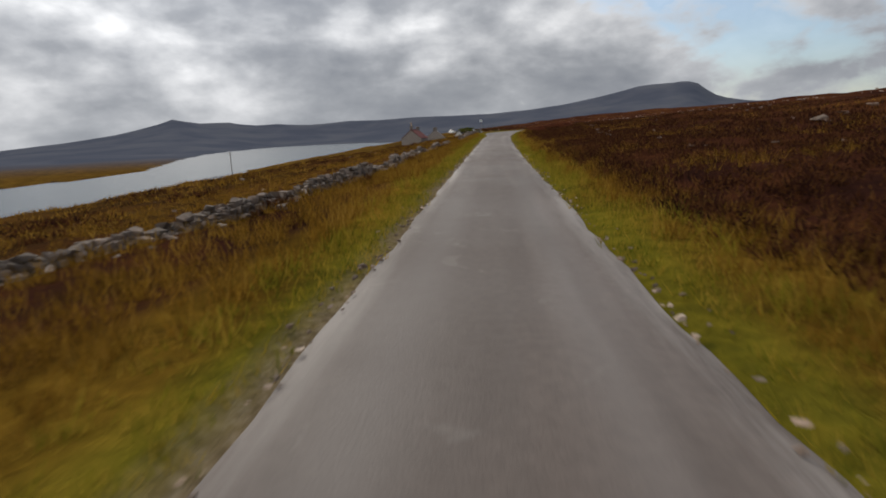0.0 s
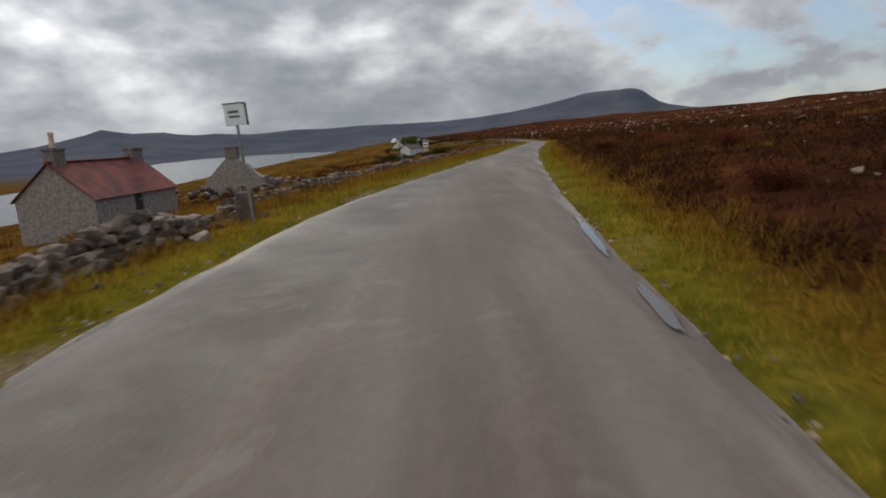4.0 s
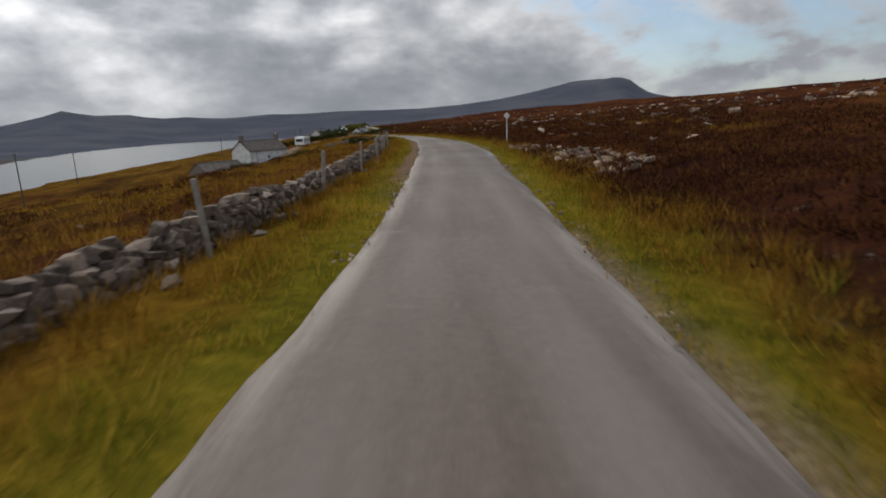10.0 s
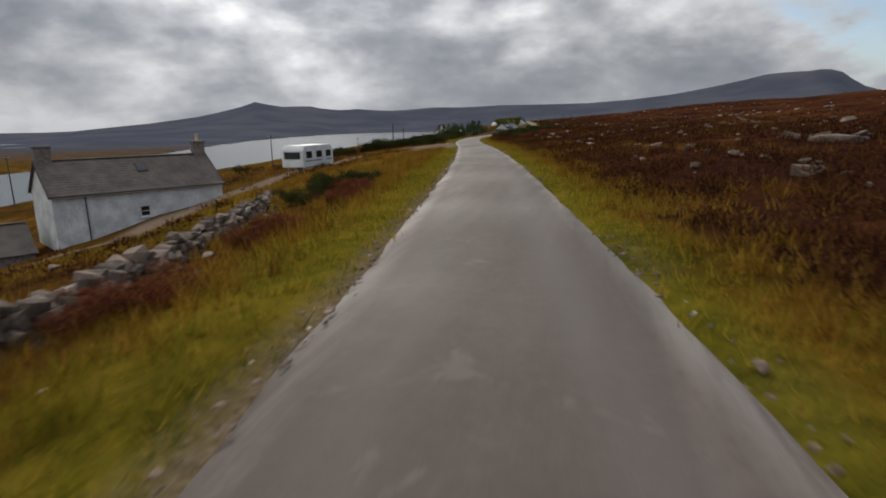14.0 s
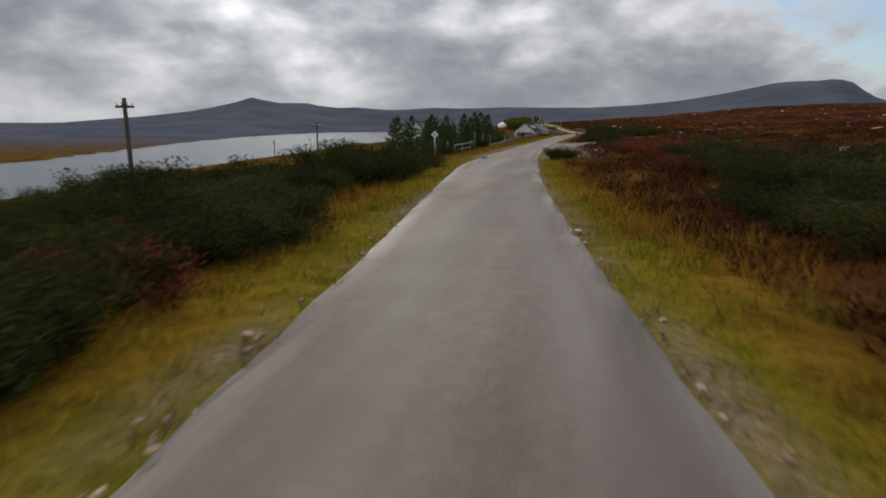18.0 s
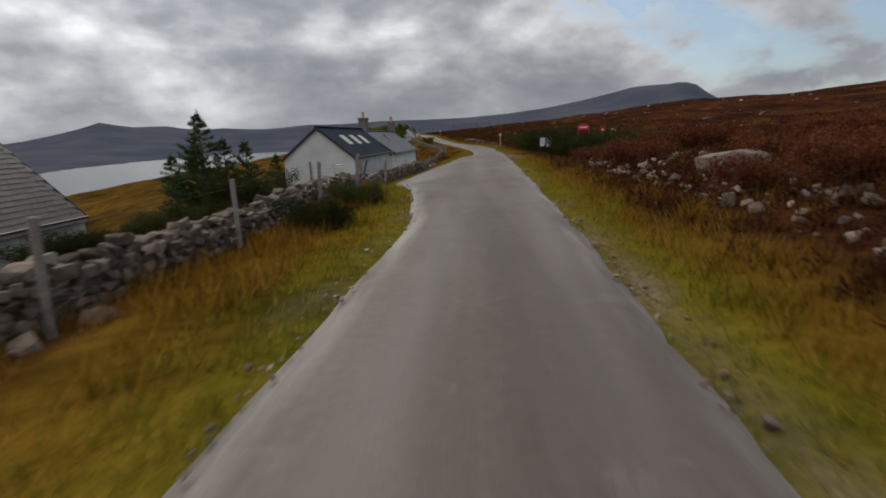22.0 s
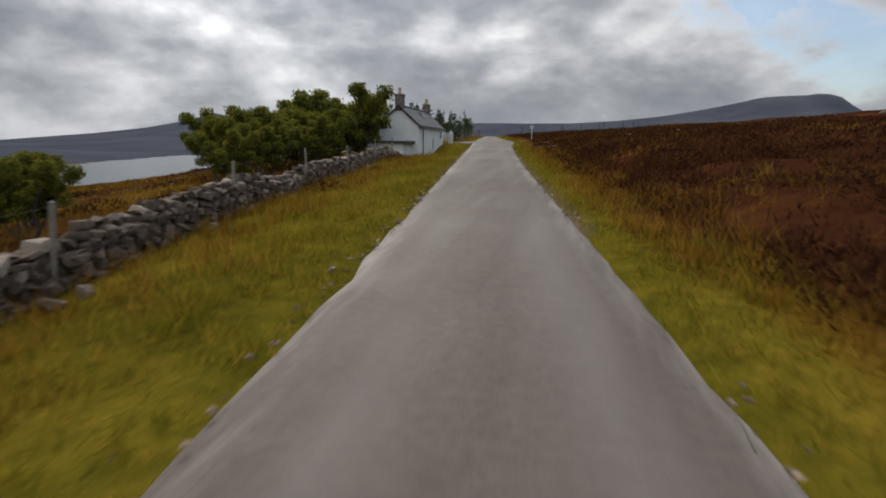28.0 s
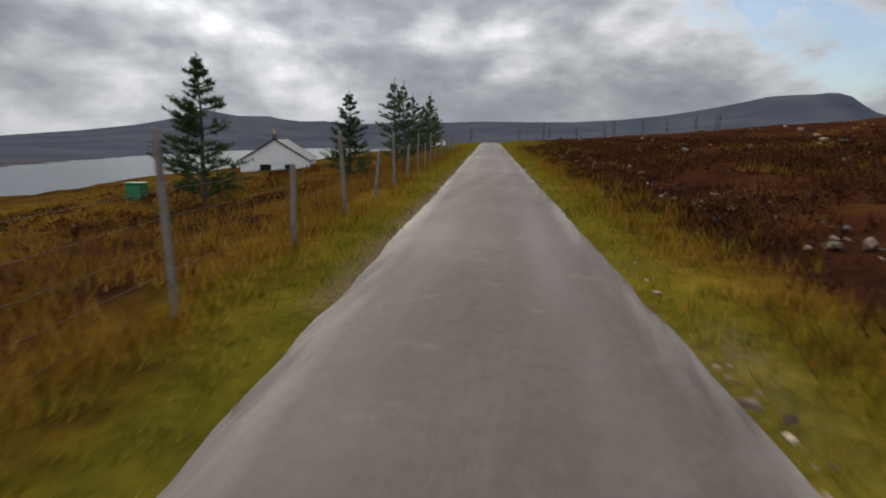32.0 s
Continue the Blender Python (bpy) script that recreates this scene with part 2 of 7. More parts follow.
def land(x, y, rough=True):
    """The ground's height at x, y."""
    x, y = np.asarray(x, float), np.asarray(y, float)
    cx, cz, cc = road(y)
    u = (x - cx) * cc
    hl, hr = halves(y)
    dl, dr = -hl - u, u - hr
    fall = np.interp(y, *np.array(FALL).T)
    bank = np.interp(y, *np.array(BANK).T)
    steep = 0.145 + 0.05 * (1 - ramp(y, 50, 250))
    left = (-0.04 * np.clip(dl, 0, 1) - 0.10 * (np.clip(dl, 1, 5) - 1) - fall * (np.clip(dl, 5, 32) - 5) - steep * (np.clip(dl, 32, 420) - 32))
    bed = track_bed(u, y)
    right = bank * ramp(dr, 1.6, 5) * (1 - bed * (1 - ramp(dr, 5, 16))) + 0.055 * np.clip(dr - 3, 0, 30) + 0.073 * np.clip(dr - 33, 0, 200) - 0.01 * np.clip(dr - 260, 0, 500)
    z = cz + np.where(dl > 0, left, np.where(dr > 0, right, 0.0))
    z = z - apron(u, y)
    for y0, y1, side, d0, d1, deep in DIPS:
        z = z - deep * ramp(dl if side < 0 else dr, d0, d1) * ramp(y, y0 - 7, y0) * (1 - ramp(y, y1, y1 + 7))
    if rough:
        out = np.maximum(dl, dr)
        lumps = wave(x, y, 31, 1) * 0.5 * ramp(out, 5, 30) + wave(x, y, 110, 2) * 2.2 * ramp(out, 25, 120)
        lumps = lumps + wave(x, y, 7, 3) * 0.16 * ramp(out, 1.8, 6) + wave(x, y, 2.1, 4) * 0.05 * ramp(out, 0.6, 2.5)
        z = z + lumps * (1 - bed)
    fl, r, az, foot = far_land(x, y)
    near = np.where(r > foot, np.maximum(fl, np.where(dl > 420, -60, z)), z)
    # the loch's near shore ends the slope
    near = np.where((dl > 0) & (near < LOCH - 4) & (r <= foot), LOCH - 4, near)
    return near


# ---- materials ----
class Nodes:
    """A short way to build node materials."""

    def __init__(self, name, rough=0.8, metal=0.0, spec=0.4):
        self.mat = bpy.data.materials.new(name)
        self.mat.use_nodes = True
        self.n, self.l = self.mat.node_tree.nodes, self.mat.node_tree.links
        self.b = self.n["Principled BSDF"]
        self.b.inputs["Roughness"].default_value = rough
        self.b.inputs["Metallic"].default_value = metal
        self.b.inputs["Specular IOR Level"].default_value = spec
        self.pos = None

    def where(self, scale=(1, 1, 1), own=False):
        if own:
            c = self.n.new("ShaderNodeTexCoord").outputs["Object"]
        else:
            c = self.n.new("ShaderNodeNewGeometry").outputs["Position"]
        m = self.n.new("ShaderNodeMapping")
        m.inputs["Scale"].default_value = scale
        self.l.new(c, m.inputs[0])
        return m.outputs[0]

    def noise(self, scale, detail=4.0, rough=0.6, vec=None, warp=0.0):
        t = self.n.new("ShaderNodeTexNoise")
        t.inputs["Scale"].default_value, t.inputs["Detail"].default_value = scale, detail
        t.inputs["Roughness"].default_value, t.inputs["Distortion"].default_value = rough, warp
        self.l.new(vec if vec is not None else self.where(), t.inputs[0])
        return t.outputs[0]

    def ramp(self, fac, stops):
        r = self.n.new("ShaderNodeValToRGB")
        self.l.new(fac, r.inputs[0])
        for i, (p, c) in enumerate(stops):
            e = r.color_ramp.elements[i] if i < 2 else r.color_ramp.elements.new(p)
            e.position, e.color = p, (*c, 1) if isinstance(c, tuple) else (c, c, c, 1)
        return r.outputs[0]

    def mix(self, fac, a, b, blend="MIX"):
        m = self.n.new("ShaderNodeMix")
        m.data_type, m.blend_type = "RGBA", blend
        for i, q in ((0, fac), (6, a), (7, b)):
            if isinstance(q, (int, float)):
                m.inputs[i].default_value = q
            elif isinstance(q, tuple):
                m.inputs[i].default_value = (*q, 1)
            else:
                self.l.new(q, m.inputs[i])
        return m.outputs[2]

    def calc(self, op, a, b=0.0):
        m = self.n.new("ShaderNodeMath")
        m.operation = op
        for i, q in enumerate((a, b)):
            if isinstance(q, (int, float)):
                m.inputs[i].default_value = q
            else:
                self.l.new(q, m.inputs[i])
        return m.outputs[0]

    def attr(self, name):
        a = self.n.new("ShaderNodeAttribute")
        a.attribute_name = name
        return a

    def any_of(self):
        return self.n.new("ShaderNodeObjectInfo").outputs["Random"]

    def island(self):
        return self.n.new("ShaderNodeNewGeometry").outputs["Random Per Island"]

    def bump(self, height, strength=0.4, distance=0.02):
        b = self.n.new("ShaderNodeBump")
        b.inputs["Strength"].default_value, b.inputs["Distance"].default_value = strength, distance
        self.l.new(height, b.inputs["Height"])
        self.l.new(b.outputs[0], self.b.inputs["Normal"])
        return self

    def done(self, colour, rough=None):
        if isinstance(colour, tuple):
            self.b.inputs["Base Color"].default_value = (*colour, 1)
        else:
            self.l.new(colour, self.b.inputs["Base Color"])
        if rough is not None:
            self.l.new(rough, self.b.inputs["Roughness"])
        return self.mat


def plain(name, a, b, scale=3.0, rough=0.8, metal=0.0, bump=0.2, fine=40.0, own=True, island=False):
    """Two tones in soft patches with a finer grain over them."""
    m = Nodes(name, rough, metal)
    v = m.where(own=own)
    big, small = m.noise(scale, 4, 0.6, v), m.noise(fine, 3, 0.6, v)
    f = m.calc("ADD", m.calc("MULTIPLY", big, 0.7), m.calc("MULTIPLY", small, 0.3))
    c = m.ramp(f, [(0.36, a), (0.64, b)])
    if island:
        c = m.mix(m.calc("MULTIPLY", m.island(), 0.7), c, tuple(x * 0.55 for x in b))
    m.bump(small, bump, 0.01)
    return m.done(c)


# stone in walls and rocks: each piece its own grey, with pale lichen
def stone_mat(name, per_object, pale=1.0):
    m = Nodes(name, 0.9)
    v = m.where(own=not per_object and False)
    r = m.any_of() if per_object else m.island()
    base = m.ramp(r, [(0.0, (0.054, 0.036, 0.025)), (0.35, (0.096, 0.067, 0.048)), (0.7, (0.165, 0.116, 0.085)), (0.92, (0.260, 0.188, 0.140)), (1.0, (0.43, 0.35, 0.28))])
    if pale > 1:
        base = m.mix(1.0, base, (pale, pale * 0.98, pale * 0.95), "MULTIPLY")
    spots = m.ramp(m.noise(9, 5, 0.65, v), [(0.52, 0.0), (0.66, 1.0)])
    dirt = m.ramp(m.noise(3, 4, 0.6, v), [(0.35, 1.0), (0.6, 0.0)])
    c = m.mix(m.calc("MULTIPLY", spots, 0.45), base, (0.36, 0.30, 0.24))
    c = m.mix(m.calc("MULTIPLY", dirt, 0.5), c, (0.075, 0.057, 0.040))
    m.bump(m.noise(22, 5, 0.65, v), 0.6, 0.03)
    return m.done(c)


M_STONE, M_STONE_ISLE = stone_mat("field_stone", True), stone_mat("field_stone_joined", False)
M_BROKEN = stone_mat("freshly_broken_stone", False, 1.75)

# moor, verge and gravel on the ground, by zone
m = Nodes("moor_ground", 0.95, 0, 0.0)
v = m.where()
n1, n2, n3 = m.noise(0.045, 4, 0.6, v, 0.5), m.noise(0.33, 5, 0.65, v), m.noise(3.2, 5, 0.7, v)
f = m.calc("ADD", m.calc("ADD", m.calc("MULTIPLY", n1, 0.42), m.calc("MULTIPLY", n2, 0.38)), m.calc("MULTIPLY", n3, 0.2))
heath = m.ramp(f, [(0.36, (0.017, 0.00833, 0.0068)), (0.45, (0.03655, 0.01445, 0.00952)), (0.52, (0.0663, 0.0238, 0.01105)), (0.59, (0.1037, 0.0425, 0.01403)), (0.68, (0.1573, 0.0748, 0.0187))])
green = m.ramp(f, [(0.38, (0.050, 0.032, 0.008)), (0.5, (0.120, 0.070, 0.012)), (0.62, (0.205, 0.122, 0.019))])
grass = m.ramp(m.calc("ADD", m.calc("MULTIPLY", n2, 0.6), m.calc("MULTIPLY", n3, 0.4)),
               [(0.35, (0.056, 0.054, 0.008)), (0.5, (0.140, 0.116, 0.012)), (0.64, (0.245, 0.176, 0.020))])
grit_n = m.noise(14, 5, 0.7, v)
grit = m.ramp(grit_n, [(0.3, (0.095, 0.064, 0.045)), (0.5, (0.205, 0.148, 0.104)), (0.7, (0.350, 0.278, 0.212))])
wild = m.mix(m.attr("pasture").outputs["Fac"], heath, green)
stony = m.ramp(m.noise(0.8, 6, 0.7, v, 0.4), [(0.66, 0.0), (0.70, 1.0)])
wild = m.mix(m.calc("MULTIPLY", stony, 0.3), wild, (0.30, 0.26, 0.23))
straw = m.ramp(m.calc("ADD", m.calc("MULTIPLY", n2, 0.6), m.calc("MULTIPLY", n3, 0.4)), [(0.35, (0.0558, 0.0315, 0.0063)), (0.5, (0.135, 0.0756, 0.0099)), (0.64, (0.2385, 0.135, 0.018))])
grass = m.mix(m.attr("dry").outputs["Fac"], grass, straw)
c = m.mix(m.attr("verge").outputs["Fac"], wild, grass)
c = m.mix(m.attr("grit").outputs["Fac"], c, grit)
c = m.mix(m.attr("earth").outputs["Fac"], c, m.ramp(grit_n, [(0.3, (0.10, 0.050, 0.037)), (0.7, (0.235, 0.13, 0.098))]))
# aerial haze is painted into the base colour: far land turns blue-grey
far_haze = m.attr("distance").outputs["Fac"]
m.bump(m.calc("MULTIPLY", m.calc("ADD", n3, m.calc("MULTIPLY", m.noise(11, 4, 0.7, v), 0.6)), m.calc("SUBTRACT", 1.0, far_haze)), 0.9, 0.15)
c = m.mix(far_haze, c, m.ramp(m.noise(0.0035, 4, 0.5, v, 0.3), [(0.38, (0.070, 0.077, 0.099)), (0.5, (0.082, 0.088, 0.109)), (0.64, (0.096, 0.101, 0.118))]))
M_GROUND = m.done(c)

# tarmac: worn, patched, paler at the wheel tracks
m = Nodes("old_tarmac", 0.7, 0, 0.25)
v = m.where()
along = m.where((1, 0.10, 1))
speck = m.ramp(m.noise(9, 4, 0.7, v), [(0.35, 0.86), (0.65, 1.12)])
a1, a2, a3 = m.noise(0.45, 3, 0.6, along), m.noise(2.2, 5, 0.65, along), m.noise(45, 3, 0.6, v)
f = m.calc("ADD", m.calc("ADD", m.calc("MULTIPLY", a1, 0.4), m.calc("MULTIPLY", a2, 0.4)), m.calc("MULTIPLY", a3, 0.2))
c = m.ramp(f, [(0.38, (0.088, 0.066, 0.054)), (0.5, (0.114, 0.087, 0.072)), (0.62, (0.145, 0.115, 0.098))])
c = m.mix(1.0, c, speck, "MULTIPLY")
aged = m.ramp(m.calc("ADD", m.calc("MULTIPLY", m.noise(0.9, 5, 0.65, v), 0.6), m.calc("MULTIPLY", a3, 0.4)), [(0.38, (0.058, 0.047, 0.041)), (0.5, (0.084, 0.071, 0.063)), (0.62, (0.125, 0.109, 0.098))])
c = m.mix(m.attr("old").outputs["Fac"], c, aged)
edge = m.attr("edge").outputs["Fac"]
c = m.mix(m.calc("MULTIPLY", edge, m.ramp(a2, [(0.4, 0.15), (0.6, 0.95)])), c, (0.30, 0.265, 0.235))
c = m.mix(m.calc("MULTIPLY", m.attr("track").outputs["Fac"], m.ramp(a1, [(0.40, 0.05), (0.58, 0.6)])), c, (0.190, 0.165, 0.148))
c = m.mix(m.calc("MULTIPLY", m.ramp(m.noise(0.35, 4, 0.6, m.where((1, 0.06, 1))), [(0.53, 0.0), (0.60, 1.0)]), 0.45), c, (0.070, 0.054, 0.045))
c = m.mix(m.calc("MULTIPLY", m.ramp(m.noise(1.3, 6, 0.7, v, 0.6), [(0.60, 0.0), (0.66, 1.0)]), 0.35), c, (0.20, 0.172, 0.150))
m.bump(a3, 0.5, 0.01)
M_ROAD = m.done(c, m.ramp(m.noise(0.25, 4, 0.6, v), [(0.35, 0.62), (0.65, 0.76)]))

m = Nodes("stony_track", 0.5, 0, 0.4)
v = m.where()
w1, w2 = m.noise(0.28, 4, 0.6, v, 0.3), m.noise(18, 4, 0.7, v)
c = m.ramp(w2, [(0.35, (0.042, 0.034, 0.029)), (0.55, (0.078, 0.063, 0.054)), (0.72, (0.150, 0.124, 0.106))])
c = m.mix(m.ramp(w1, [(0.40, 0.0), (0.60, 0.8)]), c, (0.120, 0.096, 0.080))
m.bump(w2, 0.6, 0.02)
M_TRACK = m.done(c, m.ramp(w1, [(0.42, 0.55), (0.55, 0.9)]))
m = Nodes("loch_water", 0.25, 0, 0.5)
m.b.inputs["IOR"].default_value = 1.12
m.bump(m.noise(0.35, 4, 0.6, m.where((1, 1.6, 1))), 0.35, 0.4)
M_WATER = m.done((0.085, 0.105, 0.120))
m = Nodes("puddle_water", 0.13, 0, 0.45)
M_PUDDLE = m.done((0.06, 0.055, 0.05))


def blades_mat(name, stops, spec=0.0, each=0.0, thin=0.35):
    """Leaves and blades: colour by leaf and by patch; light from behind shines through."""
    m = Nodes(name, 0.75, 0, spec)
    patch = m.noise(0.5, 3, 0.6)
    f = m.calc("ADD", m.calc("MULTIPLY", m.island(), 0.5), m.calc("MULTIPLY", patch, 0.5))
    if each:
        f = m.calc("ADD", m.calc("MULTIPLY", f, 1 - each), m.calc("MULTIPLY", m.any_of(), each))
    c = m.ramp(f, stops)
    back = m.n.new("ShaderNodeBsdfTranslucent")
    both = m.n.new("ShaderNodeMixShader")
    both.inputs[0].default_value = thin
    m.l.new(m.mix(1.0, c, (1.35, 1.35, 1.1), "MULTIPLY"), back.inputs[0])
    m.l.new(m.b.outputs[0], both.inputs[1])
    m.l.new(back.outputs[0], both.inputs[2])
    m.l.new(both.outputs[0], m.n["Material Output"].inputs[0])
    return m.done(c)


M_GRASS = blades_mat("verge_grass", [(0.25, (0.060, 0.070, 0.008)), (0.42, (0.145, 0.136, 0.013)), (0.55, (0.240, 0.180, 0.020)), (0.75, (0.34, 0.222, 0.038))])
M_STRAW = blades_mat("dry_grass", [(0.25, (0.0595, 0.0289, 0.0068)), (0.45, (0.153, 0.0782, 0.01105)), (0.6, (0.2465, 0.1318, 0.0187)), (0.78, (0.3315, 0.1955, 0.0425))])
M_HEATHER = blades_mat("heather_sprigs", [(0.22, (0.01368, 0.00798, 0.00684)), (0.4, (0.03268, 0.01353, 0.0095)), (0.5, (0.0608, 0.02204, 0.01216)), (0.62, (0.09728, 0.038, 0.0152)), (0.8, (0.152, 0.0722, 0.02128))], thin=0.2)
M_BRACKEN = blades_mat("dead_bracken", [(0.22, (0.045, 0.014, 0.010)), (0.5, (0.120, 0.036, 0.022)), (0.8, (0.215, 0.085, 0.040))])
M_GORSE = blades_mat("gorse_needles", [(0.2, (0.01275, 0.01572, 0.0068)), (0.5, (0.03655, 0.0425, 0.01445)), (0.8, (0.08925, 0.085, 0.02805))], 0.0, 0.3, 0.15)
M_PINE = blades_mat("pine_needles", [(0.2, (0.021, 0.039, 0.018)), (0.5, (0.054, 0.087, 0.036)), (0.8, (0.1125, 0.15, 0.06))])
M_LEAF = blades_mat("broad_leaves", [(0.2, (0.04576, 0.0624, 0.01456)), (0.5, (0.1144, 0.129, 0.02496)), (0.8, (0.2704, 0.2184, 0.0416))])
M_BARK = plain("bark", (0.05, 0.038, 0.03), (0.13, 0.105, 0.085), 6, 0.95, 0, 0.6, 30)
M_POST = plain("weathered_wood", (0.14, 0.12, 0.095), (0.29, 0.26, 0.22), 5, 0.9, 0, 0.4, 45)
M_WIRE = plain("rusty_wire", (0.085, 0.075, 0.068), (0.15, 0.135, 0.125), 8, 0.7, 0.3, 0.1, 60)
M_WHITE = plain("limewashed_wall", (0.74, 0.745, 0.72), (0.87, 0.87, 0.85), 0.8, 0.92, 0, 0.5, 14)
M_LIME = plain("flaking_limewash", (0.40, 0.39, 0.36), (0.72, 0.715, 0.69), 5.0, 0.95, 0, 0.8, 22)
M_OLDLIME = plain("weathered_limewash", (0.42, 0.425, 0.41), (0.72, 0.72, 0.70), 1.1, 0.95, 0, 0.8, 9)
M_CREAM = plain("grey_render", (0.52, 0.51, 0.47), (0.68, 0.67, 0.63), 0.7, 0.92, 0, 0.5, 18)
M_SLATE = plain("roof_slate", (0.055, 0.058, 0.064), (0.115, 0.118, 0.125), 3.0, 0.55, 0, 0.2, 30)
M_SLATE_DARK = plain("tiled_roof", (0.030, 0.022, 0.021), (0.060, 0.046, 0.042), 2.0, 0.6, 0, 0.3, 24)
M_SHEET = plain("blue_sheet_metal", (0.016, 0.022, 0.036), (0.030, 0.040, 0.060), 1.2, 0.75, 0.0, 0.1, 30)
M_SHEET.node_tree.nodes["Principled BSDF"].inputs["Specular IOR Level"].default_value = 0.15
M_RUST = plain("rusted_sheet_metal", (0.060, 0.020, 0.016), (0.235, 0.050, 0.033), 1.3, 0.75, 0.1, 0.4, 18)
M_MOSS = plain("old_felt_roof", (0.088, 0.073, 0.061), (0.160, 0.136, 0.116), 1.2, 0.9, 0, 0.5, 20)
M_GLASS = Nodes("window_glass", 0.06, 0, 0.6).done((0.015, 0.017, 0.02))
M_PALE = plain("roof_light_sheet", (0.42, 0.43, 0.33), (0.55, 0.55, 0.44), 1.5, 0.4, 0, 0.1, 30)
M_TRIM = plain("dark_painted_wood", (0.020, 0.014, 0.015), (0.040, 0.028, 0.028), 4, 0.55, 0, 0.1, 40)
M_FRAME = plain("white_painted_frame", (0.62, 0.62, 0.60), (0.78, 0.78, 0.76), 4, 0.5, 0, 0.1, 40)
M_REDWALL = plain("red_painted_boards", (0.23, 0.030, 0.013), (0.37, 0.056, 0.022), 1.6, 0.8, 0, 0.3, 30)
M_RED = plain("red_gloss_paint", (0.42, 0.012, 0.012), (0.55, 0.020, 0.018), 3, 0.3, 0, 0.05, 40)
M_SIGN = plain("white_sign_plate", (0.62, 0.63, 0.62), (0.78, 0.78, 0.77), 4, 0.4, 0, 0.05, 50)
M_BLACK = plain("black_print", (0.015, 0.015, 0.016), (0.03, 0.03, 0.03), 4, 0.5, 0, 0.05, 50)
M_GREENBAR = plain("green_print", (0.05, 0.14, 0.05), (0.10, 0.20, 0.07), 4, 0.5, 0, 0.05, 50)
M_GALV = plain("grey_sign_post", (0.36, 0.37, 0.37), (0.50, 0.50, 0.50), 4, 0.45, 0.4, 0.1, 50)
M_BRICK = plain("sooty_chimney_stone", (0.10, 0.085, 0.072), (0.24, 0.20, 0.17), 4, 0.95, 0, 0.7, 16)
M_RUBBLE = plain("pale_rubble_wall", (0.15, 0.122, 0.10), (0.36, 0.31, 0.265), 5, 0.95, 0, 0.9, 14)
M_CLAY = plain("clay_pot", (0.45, 0.30, 0.17), (0.62, 0.44, 0.28), 3, 0.85, 0, 0.2, 30)
M_PINK = plain("pink_plywood", (0.26, 0.135, 0.10), (0.40, 0.235, 0.175), 1.8, 0.8, 0, 0.2, 30)
M_BOX = plain("red_brown_plywood", (0.13, 0.045, 0.034), (0.22, 0.085, 0.062), 1.8, 0.8, 0, 0.2, 30)
M_BLUETARP = plain("teal_plastic", (0.015, 0.12, 0.13), (0.03, 0.19, 0.19), 3, 0.5, 0, 0.2, 30)
M_GREENBOX = plain("green_plastic", (0.015, 0.13, 0.05), (0.03, 0.22, 0.09), 3, 0.5, 0, 0.1, 30)
M_CARAVAN = plain("caravan_panel", (0.58, 0.60, 0.58), (0.74, 0.75, 0.73), 1.2, 0.45, 0, 0.1, 30)
M_STAINED = plain("stained_cream_panel", (0.40, 0.43, 0.33), (0.66, 0.66, 0.58), 0.9, 0.6, 0, 0.2, 12)
M_RUBBER = plain("tyre_rubber", (0.015, 0.015, 0.015), (0.03, 0.03, 0.03), 4, 0.9, 0, 0.2, 40)

# ---- the ground, the road, the loch ----
def sheet(name, X, Y, Z, material, **fields):
    ny, nx = X.shape
    co = np.stack([X, Y, Z], -1).reshape(-1, 3)
    i = np.arange(ny * nx).reshape(ny, nx)
    q = np.stack([i[:-1, :-1], i[:-1, 1:], i[1:, 1:], i[1:, :-1]], -1).reshape(-1, 4)
    me = bpy.data.meshes.new(name)
    me.vertices.add(len(co))
    me.vertices.foreach_set("co", co.ravel())
    me.loops.add(q.size)
    me.loops.foreach_set("vertex_index", q.ravel())
    me.polygons.add(len(q))
    me.polygons.foreach_set("loop_start", np.arange(len(q)) * 4)
    me.update()
    me.validate()
    me.polygons.foreach_set("use_smooth", np.ones(len(q), bool))
    for key, f in fields.items():
        me.attributes.new(key, "FLOAT", "POINT").data.foreach_set("value", np.broadcast_to(f, X.shape).astype(np.float32).ravel())
    me.materials.append(material)
    return new(name, me)


def spread(a, first, grow, end):
    out, s = [a], first
    while out[-1] < end:
        out.append(out[-1] + s)
        s *= grow
    return out


def span(y, a, b, soft=4.0):
    return ramp(y, a - soft, a) * (1 - ramp(y, b, b + soft))


